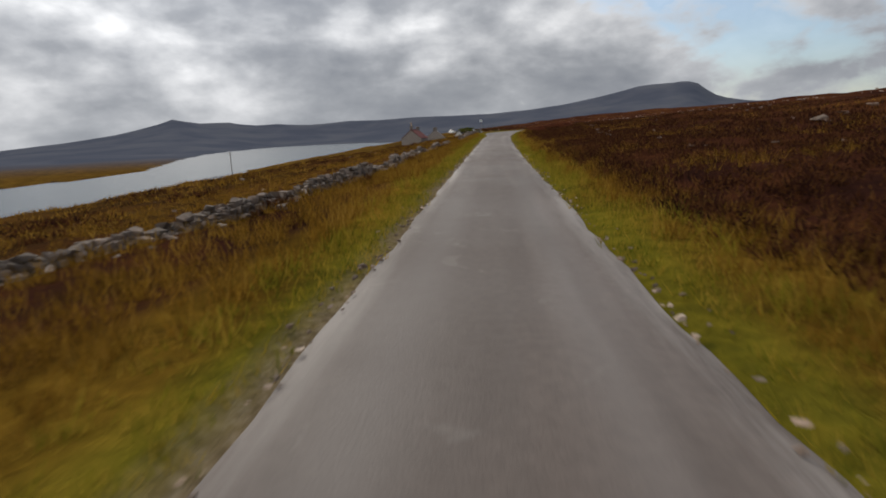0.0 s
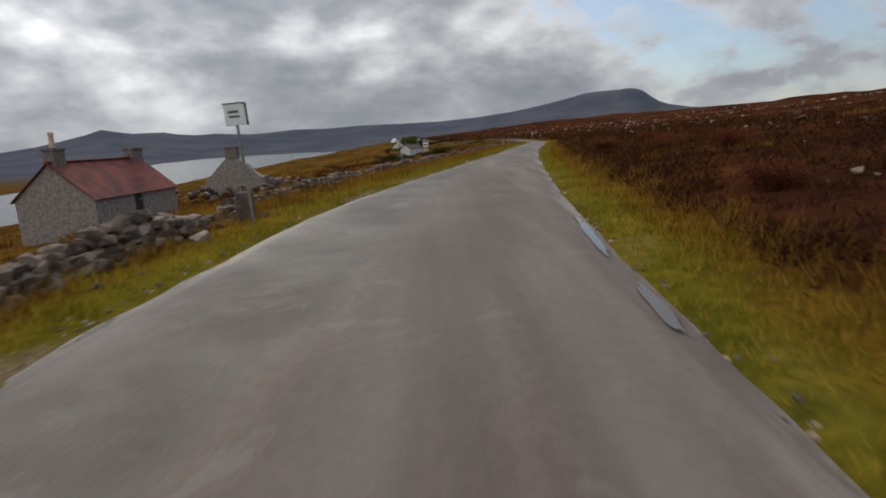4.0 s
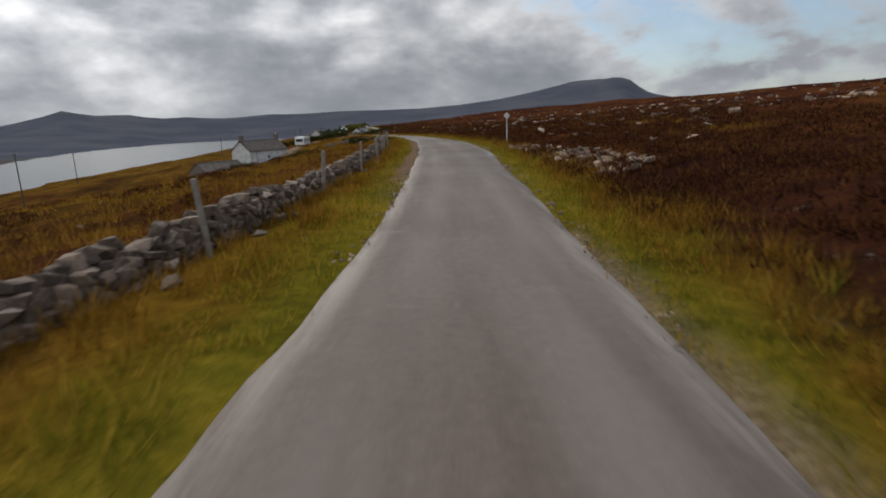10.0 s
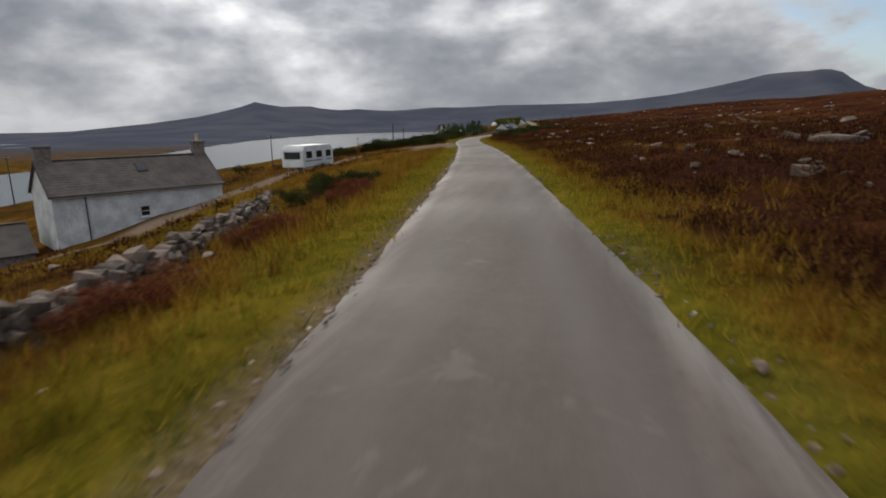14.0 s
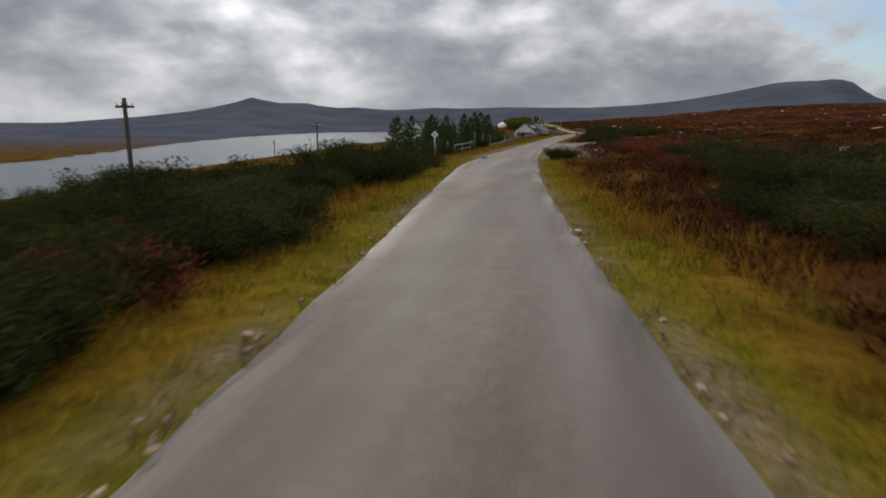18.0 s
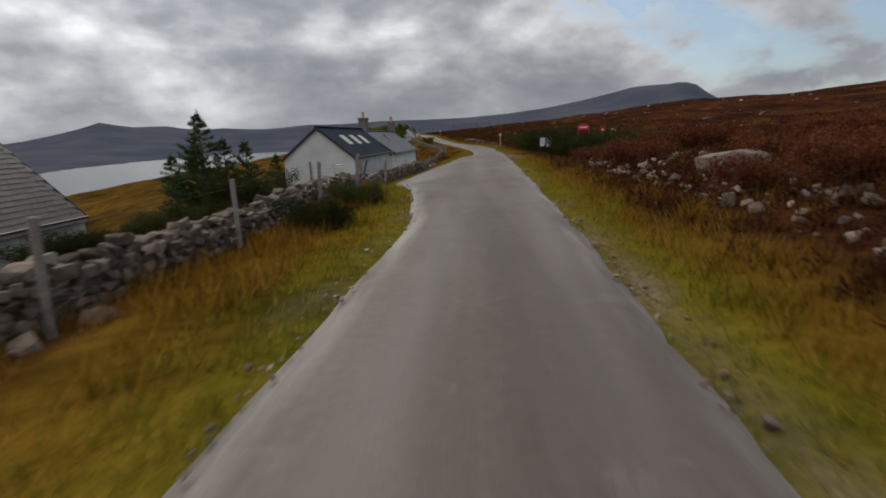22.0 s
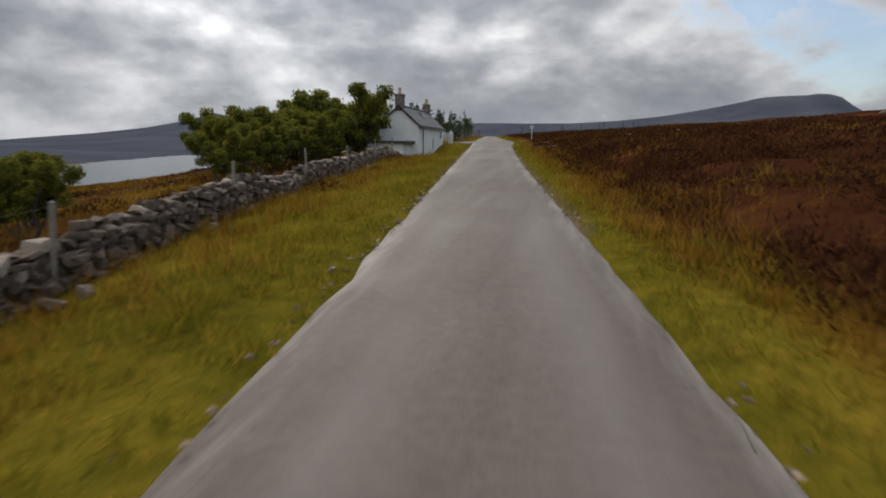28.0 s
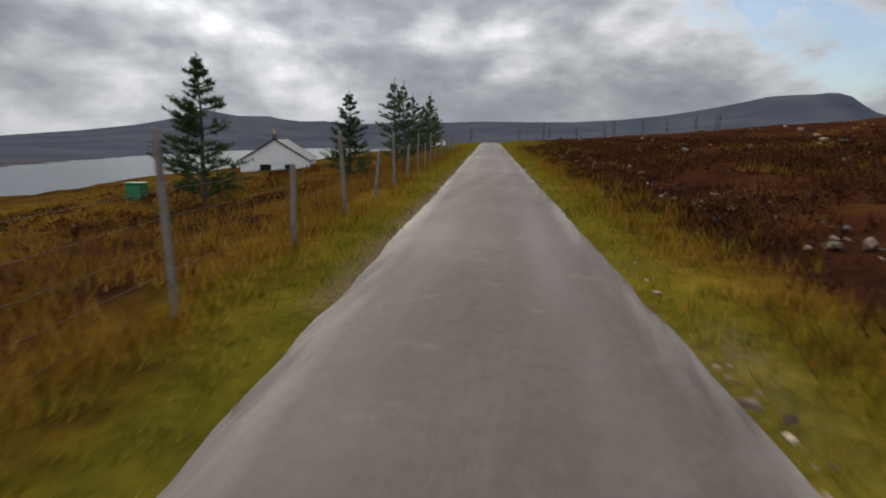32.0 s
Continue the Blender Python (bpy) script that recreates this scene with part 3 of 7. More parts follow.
def gravel(u, y):
    """Where the ground is bare grit: turn-ins, lay-bys and the crumbled rims of the road."""
    hl, hr = halves(y)
    dl, dr = -hl - u, u - hr
    g = (1 - ramp(dl, 4.0, 5.6)) * (dl > 0) * span(y, 366, 383, 5)                       # sandy lay-by on the left
    g = np.maximum(g, (1 - ramp(dl, 0.3, 0.75)) * (dl > 0) * span(y, 250, 292, 10))        # crumbled edge at the bend
    g = np.maximum(g, 0.85 * (1 - ramp(dl, 0.5, 1.3)) * (dl > 0) * span(y, 446, 474, 3))
    g = np.maximum(g, 0.8 * (1 - ramp(dr, 2.8, 4.6)) * (dr > 0) * span(y, 447, 470, 5))        # gritty mouth of the hill track
    ts_, td_, tw_ = on_track(u, y)
    g = np.maximum(g, track_bed(u, y) * (1 - ramp(np.abs(td_), tw_ + 0.1, tw_ + 0.6)) * (dr > 0))                                           # shoulders of the hill track
    g = np.maximum(g, (1 - ramp(dr - 1.6 * span(y, 543.5, 547, 2.5), 0.5, 1.1)) * (dr > 0) * span(y, 541, 550, 2))        # red earth by the telephone box
    g = np.maximum(g, (1 - ramp(dr, 0.12, 0.4)) * (dr > 0) * span(y, 694, 724, 6))
    g = np.maximum(g, (1 - ramp(np.abs(u - np.interp(y, [340, 352, 366, 374, 380], [-21, -18.6, -17.2, -12, -7])), 1.5, 2.3)) * (dl > 0) * span(y, 340, 380, 3))
    rim = 0.8 * (1 - ramp(np.maximum(dl, dr) + 0.10 * wave(y, y * 0, 5, 21) + 0.10 * wave(u * 3, y, 1.4, 22), 0.02, 0.30)) * (np.maximum(dl, dr) > 0)
    return np.maximum(g, rim)


US = np.array(sorted([-v for v in spread(0.0, 0.36, 1.042, 4800)[1:]] + spread(0.0, 0.36, 1.042, 4800)))
YS = np.concatenate([np.arange(-60, 800, 1.0), np.array(spread(800, 1.2, 1.05, 4850))])
U, YY = np.meshgrid(US, YS)
cx, cz, cc = road(YY)
XX = cx * (1 - ramp(YY, 900, 1400)) + U / cc
ZZ = land(XX, YY)
hl, hr = halves(YY)
DL, DR = -hl - U, U - hr
OUT = np.maximum(DL, DR)
ZZ = np.where(OUT < 0.1, ZZ - 0.09, ZZ)
broad = 1.75 + 0.5 * wave(XX, YY, 19, 31) + 0.4 * wave(XX, YY, 5, 32)
broad = np.where(DR > 0, broad - 0.45, broad)
verge_f = 1 - ramp(OUT, broad, broad + 1.0)
verge_f = np.maximum(verge_f, 0.75 * span(YY, 338, 366, 6) * (DL > 0) * (1 - ramp(DL, 12, 24)))
verge_f = np.maximum(verge_f, 0.3 * span(YY, 430, 476, 6) * (DR > 0) * (1 - ramp(DR, 6, 12)))
verge_f = np.maximum(verge_f, span(YY, 544, 566, 3) * (DL > 0) * (1 - ramp(DL, 7, 9)))
verge_f = np.maximum(verge_f, span(YY, 640, 706, 5) * (DL > 0) * (1 - ramp(DL, 5, 7)))
earth_f = 0.45 * span(YY, 250, 292, 8) * (DL > 0) * (1 - ramp(DL, 0.4, 1.1)) + span(YY, 541, 550, 2) * (DR > 0) * (1 - ramp(DR + 0.3 * wave(XX, YY, 4, 33) - 1.6 * span(YY, 543.5, 547, 2.5), 0.5, 1.1))
past_f = ramp(DL, 3, 14) * (0.6 + 0.4 * ramp(YY, 330, 460)) * 0.85 * (0.75 + 0.35 * wave(XX, YY, 24, 34))
dry_f = ramp(OUT + 0.35 * wave(XX, YY, 6, 35), 0.45, 1.0) * (1 - 0.8 * (DL > 0) * np.maximum(span(YY, 544, 566, 3), np.maximum(span(YY, 636, 706, 6), 0.8 * span(YY, 296, 345, 6))))
# strength of the painted haze, growing with distance from mid-road
haze_f = ramp(np.hypot(XX - 12, YY - 360), 750, 1700)
ground = tagged(sheet("ground", XX, YY, ZZ, M_GROUND, verge=verge_f, pasture=past_f, grit=gravel(U, YY), earth=earth_f, dry=dry_f, distance=haze_f), kind="structure")
ry = np.arange(-60, 1000, 0.5)
k = np.linspace(0, 1, 17)
hl, hr = halves(ry)
edge_l = 0.03 * wave(ry, ry * 0, 6.3, 8) + 0.04 * wave(ry, ry * 0, 2.3, 9)
edge_r = 0.03 * wave(ry, ry * 0, 5.9, 10) + 0.04 * wave(ry, ry * 0, 2.1, 11)
UU = (-hl + edge_l)[:, None] * (1 - k) + (hr + edge_r)[:, None] * k
cx, cz, cc = road(ry)
RYY = np.repeat(ry[:, None], 17, 1)
RZZ = cz[:, None] + 0.04 - 0.012 * np.minimum(np.abs(UU), 2) ** 2
RZZ -= apron(UU, RYY)
RZZ[:, 0] -= 0.05
RZZ[:, -1] -= 0.05
rim_f = 1 - ramp(np.minimum(UU + hl[:, None], hr[:, None] - UU), 0.04, 0.42)
track_f = np.exp(-((np.abs(UU) - 0.78) / 0.28) ** 2)
old_f = ramp(np.abs(UU) + 0.06 * wave(UU * 2, RYY, 3, 26), 1.72, 1.86)
road_ob = tagged(sheet("road", cx[:, None] + UU / cc[:, None], RYY, RZZ, M_ROAD, edge=rim_f, track=track_f, old=old_f), kind="structure")
# the hill track, stony and wet
ts = np.concatenate([np.arange(-8.0, 24, 0.5), np.arange(24, 96, 1.5)])
tk = np.linspace(-1, 1, 21)
TW = 1.7 + 3.9 * (1 - ramp(ts, 1.0, 19.0)) + 0.12 * wave(ts, ts * 0, 5, 23)
TD = TW[:, None] * tk
TU = TRACK_AT[0] + ts[:, None] * TRACK_WAY[0] + TD * TRACK_WAY[1]
TY = TRACK_AT[1] + ts[:, None] * TRACK_WAY[1] - TD * TRACK_WAY[0]
TU = np.maximum(TU, 1.25 + 0.06 * wave(TY, TY * 0, 3, 25))
tcx, tcz, tcc = road(TY)
TX = tcx + TU / tcc
TZ = land(TX, TY) + 0.055 - 0.12 * np.abs(tk) ** 8 + 0.012 * wave(TX, TY, 3, 24)
TZ = np.where(TU < 1.75, tcz + 0.045 - 0.012 * np.minimum(TU, 2) ** 2, TZ)
tagged(sheet("track", TX, TY, TZ, M_TRACK), kind="structure")
wx, wy = np.meshgrid(np.linspace(-4800, 0, 20), np.linspace(-600, 5200, 20))
water = tagged(sheet("water", wx, wy, wx * 0 + LOCH, M_WATER), kind="structure")

# ---- builders ----
def at(u, y, dz=0.0):
    """The place u metres off the road's middle, on the ground."""
    cx, cz, cc = road(y)
    x = float(cx + u / cc)
    return Vector((x, y, float(land(x, y)) + dz))


def bearing(y):
    """The road's heading there, in degrees left of north."""
    return -math.degrees(math.atan2(float(road(y + 2)[0] - road(y - 2)[0]), 4.0))


def mesh_of(bm, name, material, smooth=False):
    me = bpy.data.meshes.new(name)
    bm.to_mesh(me)
    bm.free()
    me.materials.append(material)
    if smooth:
        me.polygons.foreach_set("use_smooth", np.ones(len(me.polygons), bool))
    return me


def part(name, bm, material, parent, label="", smooth=False):
    ob = new(name, bm if isinstance(bm, bpy.types.Mesh) else mesh_of(bm, name, material, smooth))
    ob.parent = parent
    return tagged(ob, label) if label else ob


def thing(name, place, label, category, group="", rz=0.0, rx=0.0, ry=0.0):
    ob = new(name)
    ob.empty_display_size = 0.3
    ob.matrix_basis = pose(*place, rx, ry, rz)
    return tagged(ob, label, category, group)


def box(bm, x0, x1, y0, y1, z0, z1, bevel=0.0):
    before = set(bm.verts)
    vs = [bm.verts.new((x, y, z)) for x in (x0, x1) for y in (y0, y1) for z in (z0, z1)]
    for f in ((0, 1, 3, 2), (4, 6, 7, 5), (0, 4, 5, 1), (2, 3, 7, 6), (0, 2, 6, 4), (1, 5, 7, 3)):
        bm.faces.new([vs[i] for i in f])
    if bevel:
        es = [e for e in bm.edges if e.verts[0] not in before and e.verts[1] not in before]
        bmesh.ops.bevel(bm, geom=es, offset=bevel, segments=1, affect="EDGES")
    return bm


def boxes(*dims, bevel=0.0):
    bm = bmesh.new()
    for d in dims:
        box(bm, *d, bevel=bevel)
    return bm


def prism(bm, outline, y0, y1):
    """An outline in x, z pushed from y0 to y1."""
    a = [bm.verts.new((x, y0, z)) for x, z in outline]
    b = [bm.verts.new((x, y1, z)) for x, z in outline]
    n = len(a)
    bm.faces.new(a)
    bm.faces.new(b[::-1])
    for i in range(n):
        bm.faces.new((a[i], b[i], b[(i + 1) % n], a[(i + 1) % n]))
    bmesh.ops.recalc_face_normals(bm, faces=bm.faces)
    return bm


def tube(bm, p, q, r0, r1, sides=8):
    p, q = Vector(p), Vector(q)
    d = (q - p).normalized()
    s = d.orthogonal().normalized()
    t = d.cross(s)
    rings = []
    for c, r in ((p, r0), (q, r1)):
        rings.append([bm.verts.new(c + (s * math.cos(6.2832 * i / sides) + t * math.sin(6.2832 * i / sides)) * r) for i in range(sides)])
    for i in range(sides):
        bm.faces.new((rings[0][i], rings[0][(i + 1) % sides], rings[1][(i + 1) % sides], rings[1][i]))
    bm.faces.new(rings[0][::-1])
    bm.faces.new(rings[1])
    return bm


def wall_panel(length, height, holes, thick):
    """A wall along y, outer face at x = 0, with openings (y0, y1, z0, z1) right through it."""
    bm = bmesh.new()
    ys = sorted({0.0, length, *[h[0] for h in holes], *[h[1] for h in holes]})
    for a, b in zip(ys, ys[1:]):
        cuts = sorted([(h[2], h[3]) for h in holes if h[0] <= a and h[1] >= b])
        z = -0.9
        for lo, hi in cuts + [(height, height)]:
            if lo - z > 0.01:
                box(bm, -thick, 0, a, b, z, lo)
            z = hi
    bmesh.ops.remove_doubles(bm, verts=bm.verts, dist=0.001)
    return bm


def window(parent, y0, y1, z0, z1, x, frame_mat=None, bars=1, sill=True):
    """A sash window set back in the wall on the +x side."""
    fm, w = frame_mat or M_FRAME, 0.06
    rails = [(x - 0.14, x - 0.08, y0, y1, z0, z0 + w), (x - 0.14, x - 0.08, y0, y1, z1 - w, z1),
             (x - 0.14, x - 0.08, y0, y0 + w, z0 + w, z1 - w), (x - 0.14, x - 0.08, y1 - w, y1, z0 + w, z1 - w)]
    for i in range(bars):
        zc = z0 + (z1 - z0) * (i + 1) / (bars + 1)
        rails.append((x - 0.135, x - 0.085, y0 + w, y1 - w, zc - 0.02, zc + 0.02))
    f = part("window", boxes(*rails), fm, parent)
    part("pane", boxes((x - 0.118, x - 0.110, y0 + w, y1 - w, z0 + w, z1 - w)), M_GLASS, f)
    if sill:
        part("sill", boxes((x - 0.14, x + 0.07, y0 - 0.06, y1 + 0.06, z0 - 0.09, z0 - 0.002), bevel=0.008), M_FRAME, f)
    return f


def roof_slope(parent, name, material, L, run, rise, x_eave, z_eave, side, over=0.15, corrugated=False, thick=0.05):
    """One slope from the eave up to the ridge at x_eave -/+ run; side +1 faces +x."""
    bm = bmesh.new()
    n = int(L / 0.19) if corrugated else 1
    x1 = x_eave - side * run
    k = over / run
    xe, ze = x_eave + side * over, z_eave - rise * k
    ys = np.linspace(-over, L + over, max(2, n * 2 + 1))
    rows = []
    for i, y in enumerate(ys):
        dz = (0.022 if i % 2 else 0.0) if corrugated else 0.0
        rows.append([bm.verts.new((xe, y, ze + dz)), bm.verts.new((x1, y, z_eave + rise + dz)),
                     bm.verts.new((x1, y, z_eave + rise + dz - thick)), bm.verts.new((xe, y, ze + dz - thick))])
    for a, b in zip(rows, rows[1:]):
        for i in range(4):
            bm.faces.new((a[i], a[(i + 1) % 4], b[(i + 1) % 4], b[i]))
    bm.faces.new(rows[0])
    bm.faces.new(rows[-1][::-1])
    bmesh.ops.recalc_face_normals(bm, faces=bm.faces)
    return part(name, bm, material, parent)


def slates(parent, material, L, run, rise, x_eave, z_eave, side, wide=0.32, show=0.24, single=0, jitter=0.012, seed=1, thick=0.014):
    """Courses of slates over a slope: the first ones singly, the rest as one part."""
    rnd = random.Random(seed)
    slope = math.hypot(run, rise)
    ang = math.atan2(rise, run)
    tile = bmesh.new()
    box(tile, -show * 1.25, 0.0, 0.006, wide - 0.006, 0.0, thick)
    me = mesh_of(tile, "slate", material)
    made, rest = 0, []
    rows = int(slope / show)
    for r in range(rows, -1, -1):
        for c in range(int(L / wide) + 1):
            y = c * wide - (wide / 2 if r % 2 else 0)
            if y < -0.12 or y + wide > L + 0.15:
                continue
            d = r * show + rnd.uniform(-jitter, jitter)
            d = min(d, slope)
            xx = x_eave - side * (d * math.cos(ang) - 0.12 * math.cos(ang))
            zz = z_eave + d * math.sin(ang) + 0.03 - 0.12 * math.sin(ang)
            tilt = math.degrees(ang) - 2.5 + rnd.uniform(-1.2, 1.2)
            mm = pose(xx, y, zz, 0, 0, 0) @ (pose(0, 0, 0, 0, tilt, 0) if side > 0 else pose(0, wide, 0, 0, -tilt, 0) @ pose(0, 0, 0, 0, 0, 180))
            mm = mm @ pose(show * 1.1, 0, 0.0)
            if made < single:
                ob = new("slate", me)
                ob.parent, ob.matrix_basis = parent, mm
                made += 1
            else:
                rest.append(mm)
    if rest:
        vs, fs = [], []
        src = [v.co.copy() for v in me.vertices]
        polys = [tuple(p.vertices) for p in me.polygons]
        for mm in rest:
            b = len(vs)
            vs += [mm @ c for c in src]
            fs += [tuple(b + i for i in p) for p in polys]
        big = bpy.data.meshes.new("slating")
        big.from_pydata(vs, [], fs)
        big.materials.append(material)
        ob = new("slating", big)
        ob.parent = parent
        ob["kind"] = "stuff"


def chimney(parent, x, y, z0, z1, wx=0.62, wy=0.9, pots=1, material=None, pot_h=0.5):
    c = part("chimney", boxes((x - wx / 2, x + wx / 2, y - wy / 2, y + wy / 2, z0, z1 - 0.14),
                              (x - wx / 2 - 0.05, x + wx / 2 + 0.05, y - wy / 2 - 0.05, y + wy / 2 + 0.05, z1 - 0.138, z1), bevel=0.015), material or M_BRICK, parent)
    for i in range(pots):
        py = y + (i - (pots - 1) / 2) * 0.36
        bm = bmesh.new()
        tube(bm, (x, py, z1), (x, py, z1 + pot_h * 0.8), 0.13, 0.11, 10)
        tube(bm, (x, py, z1 + pot_h * 0.8), (x, py, z1 + pot_h), 0.145, 0.125, 10)
        part("chimney_pot", bm, M_CLAY, c)


def cottage(name, place, rz, label, L, W, He, rise, wall, roof, front=(), gable_near=(), chims=(), roof_parts=None, corr=False,
            slate=None, single=0, skylights=(), pipes=(), trim=True, frame_mat=None, group="", depth=0.0, light_sheets=()):
    """A gabled house: x across (+x faces the road), y along from the near gable, z up from its base."""
    h = thing(name, place, label, "house", group, rz)
    hw = W / 2
    t = 0.45
    o = part("wall", wall_panel(L, He, [f[:4] for f in front], t), wall, h)
    o.location = (hw, 0, 0)
    o = part("wall", wall_panel(L, He, [], t), wall, h)
    o.location, o.rotation_euler = (-hw, L, 0), (0, 0, math.pi)
    for y0, holes in ((0.0, gable_near), (L, ())):
        bm = bmesh.new()
        inner = hw - t
        s = 1 if y0 == 0 else -1
        gt = t * s
        xs = sorted({-inner, inner, *[g[0] for g in holes], *[g[1] for g in holes]})
        for a, b in zip(xs, xs[1:]):
            z = -0.9
            for lo, hi in sorted([(g[2], g[3]) for g in holes if g[0] <= a and g[1] >= b]) + [(He, He)]:
                if lo - z > 0.01:
                    box(bm, a, b, min(y0, y0 + gt), max(y0, y0 + gt), z, lo)
                z = hi
        prism(bm, [(-hw + 0.02, He), (hw - 0.02, He), (0, He + rise * (1 - 0.02 / hw))], y0, y0 + gt)
        part("gable", bm, wall, h)
    for g in gable_near:
        f = thing_window_gable(h, *g)
    for f in front:
        if len(f) > 4 and f[4] == "door":
            d = part("door", boxes((hw - 0.16, hw - 0.10, f[0] + 0.02, f[1] - 0.02, f[2] + 0.01, f[3] - 0.02)), M_TRIM, h)
            part("handle", boxes((hw - 0.10, hw - 0.05, f[1] - 0.18, f[1] - 0.14, 0.95, 1.07)), M_GALV, d)
        else:
            window(h, *f[:4], hw, frame_mat)
    for side in (1, -1):
        sl = roof_slope(h, "roof", roof, L, hw, rise, side * hw, He + 0.05, side, corrugated=corr)
        if slate and side == 1:
            slates(sl, slate, L, hw, rise, side * hw, He + 0.05, side, single=single, seed=len(name))
        elif slate:
            slates(sl, slate, L, hw, rise, side * hw, He + 0.05, side, wide=0.5, show=0.4, seed=len(name))
        if side == 1:
            for (y0, y1, k0, k1) in skylights:
                add_rooflight(sl, hw, rise, He + 0.05, y0, y1, k0, k1)
            for (y0, y1, k0, k1) in light_sheets:
                add_rooflight(sl, hw, rise, He + 0.05, y0, y1, k0, k1, sheet=True)
    part("ridge", boxes((-0.14, 0.14, -0.12, L + 0.12, He + rise + 0.035, He + rise + 0.12), bevel=0.03), roof, h)
    if trim:
        bm = bmesh.new()
        tube(bm, (hw + 0.2, -0.1, He - 0.03), (hw + 0.2, L + 0.1, He - 0.05), 0.06, 0.06, 8)
        part("gutter", bm, M_TRIM, h)
        for y0 in (-0.17, L + 0.13):
            bm = bmesh.new()
            for s in (1, -1):
                prism(bm, [(s * (hw + 0.17), He - 0.16), (s * (hw + 0.17), He - 0.02), (0, He + rise + 0.06), (0, He + rise - 0.10)], y0, y0 + 0.04)
            part("bargeboard", bm, M_TRIM, h)
    for y in pipes:
        bm = bmesh.new()
        tube(bm, (hw + 0.07, y, -0.3), (hw + 0.07, y, He - 0.06), 0.04, 0.04, 8)
        part("downpipe", bm, M_TRIM, h)
    for c in chims:
        chimney(h, *c)
    return h


def thing_window_gable(h, x0, x1, z0, z1):
    w = 0.06
    f = part("window", boxes((x0, x1, 0.08, 0.14, z0, z0 + w), (x0, x1, 0.08, 0.14, z1 - w, z1), (x0, x0 + w, 0.08, 0.14, z0 + w, z1 - w),
                             (x1 - w, x1, 0.08, 0.14, z0 + w, z1 - w)), M_FRAME, h)
    part("pane", boxes((x0 + w, x1 - w, 0.10, 0.112, z0 + w, z1 - w)), M_GLASS, f)
    return f


def add_rooflight(sl, hw, rise, ze, y0, y1, k0, k1, sheet=False):
    """A roof light between k0 and k1 of the way up the slope."""
    ang = math.atan2(rise, hw)
    up = Vector((-math.cos(ang), 0, math.sin(ang)))
    nrm = Vector((math.sin(ang), 0, math.cos(ang)))
    S = math.hypot(hw, rise)
    e = Vector((hw, 0, ze))

    def slab(a0, a1, b0, b1, h0, h1):
        bm = bmesh.new()
        vs = []
        for s in (a0, a1):
            for y in (b0, b1):
                for hh in (h0, h1):
                    vs.append(bm.verts.new(e + up * (s * S) + nrm * hh + Vector((0, y, 0))))
        for f in ((0, 1, 3, 2), (4, 6, 7, 5), (0, 4, 5, 1), (2, 3, 7, 6), (0, 2, 6, 4), (1, 5, 7, 3)):
            bm.faces.new([vs[i] for i in f])
        bmesh.ops.recalc_face_normals(bm, faces=bm.faces)
        return bm
    if sheet:
        part("roof_light", slab(k0, k1, y0, y1, 0.02, 0.045), M_PALE, sl)
        return
    f = part("skylight", slab(k0, k1, y0, y1, 0.02, 0.10), M_TRIM, sl)
    part("pane", slab(k0 + 0.03, k1 - 0.03, y0 + 0.07, y1 - 0.07, 0.101, 0.108), M_GLASS, f)


# loose geometry: many small leaves, blades or stones in one mesh
def from_tris(name, co, material, corners=3):
    n = len(co) // corners
    me = bpy.data.meshes.new(name)
    me.vertices.add(len(co))
    me.vertices.foreach_set("co", np.asarray(co, np.float32).ravel())
    me.loops.add(len(co))
    me.loops.foreach_set("vertex_index", np.arange(len(co)))
    me.polygons.add(n)
    me.polygons.foreach_set("loop_start", np.arange(n) * corners)
    me.update()
    me.validate()
    me.materials.append(material)
    return me


def blades(r, base, high, wide, lean):
    """One pointed blade at each base point: height, width and lean are per blade."""
    n = len(base)
    a = r.uniform(0, 6.283, n)
    side = np.stack([np.cos(a), np.sin(a), np.zeros(n)], 1) * (wide / 2)[:, None]
    b = r.uniform(0, 6.283, n)
    tip = base + np.stack([np.cos(b) * lean, np.sin(b) * lean, high], 1)
    return np.stack([base - side, base + side, tip], 1).reshape(-1, 3)


def needles(r, p, q, count, length, wide, droop=0.0):
    """Small triangles all round the line p to q."""
    t = r.uniform(0, 1, count)[:, None]
    c = p * (1 - t) + q * t
    d = r.normal(0, 1, (count, 3))
    d /= np.linalg.norm(d, axis=1)[:, None]
    ax = (q - p) / max(1e-6, np.linalg.norm(q - p))
    d = d + ax * 0.7
    d[:, 2] -= droop
    d /= np.linalg.norm(d, axis=1)[:, None]
    s = np.cross(d, r.normal(0, 1, (count, 3)))
    s /= np.linalg.norm(s, axis=1)[:, None]
    ln = length * r.uniform(0.6, 1.2, count)[:, None]
    return np.stack([c - s * wide / 2, c + s * wide / 2, c + d * ln], 1).reshape(-1, 3)


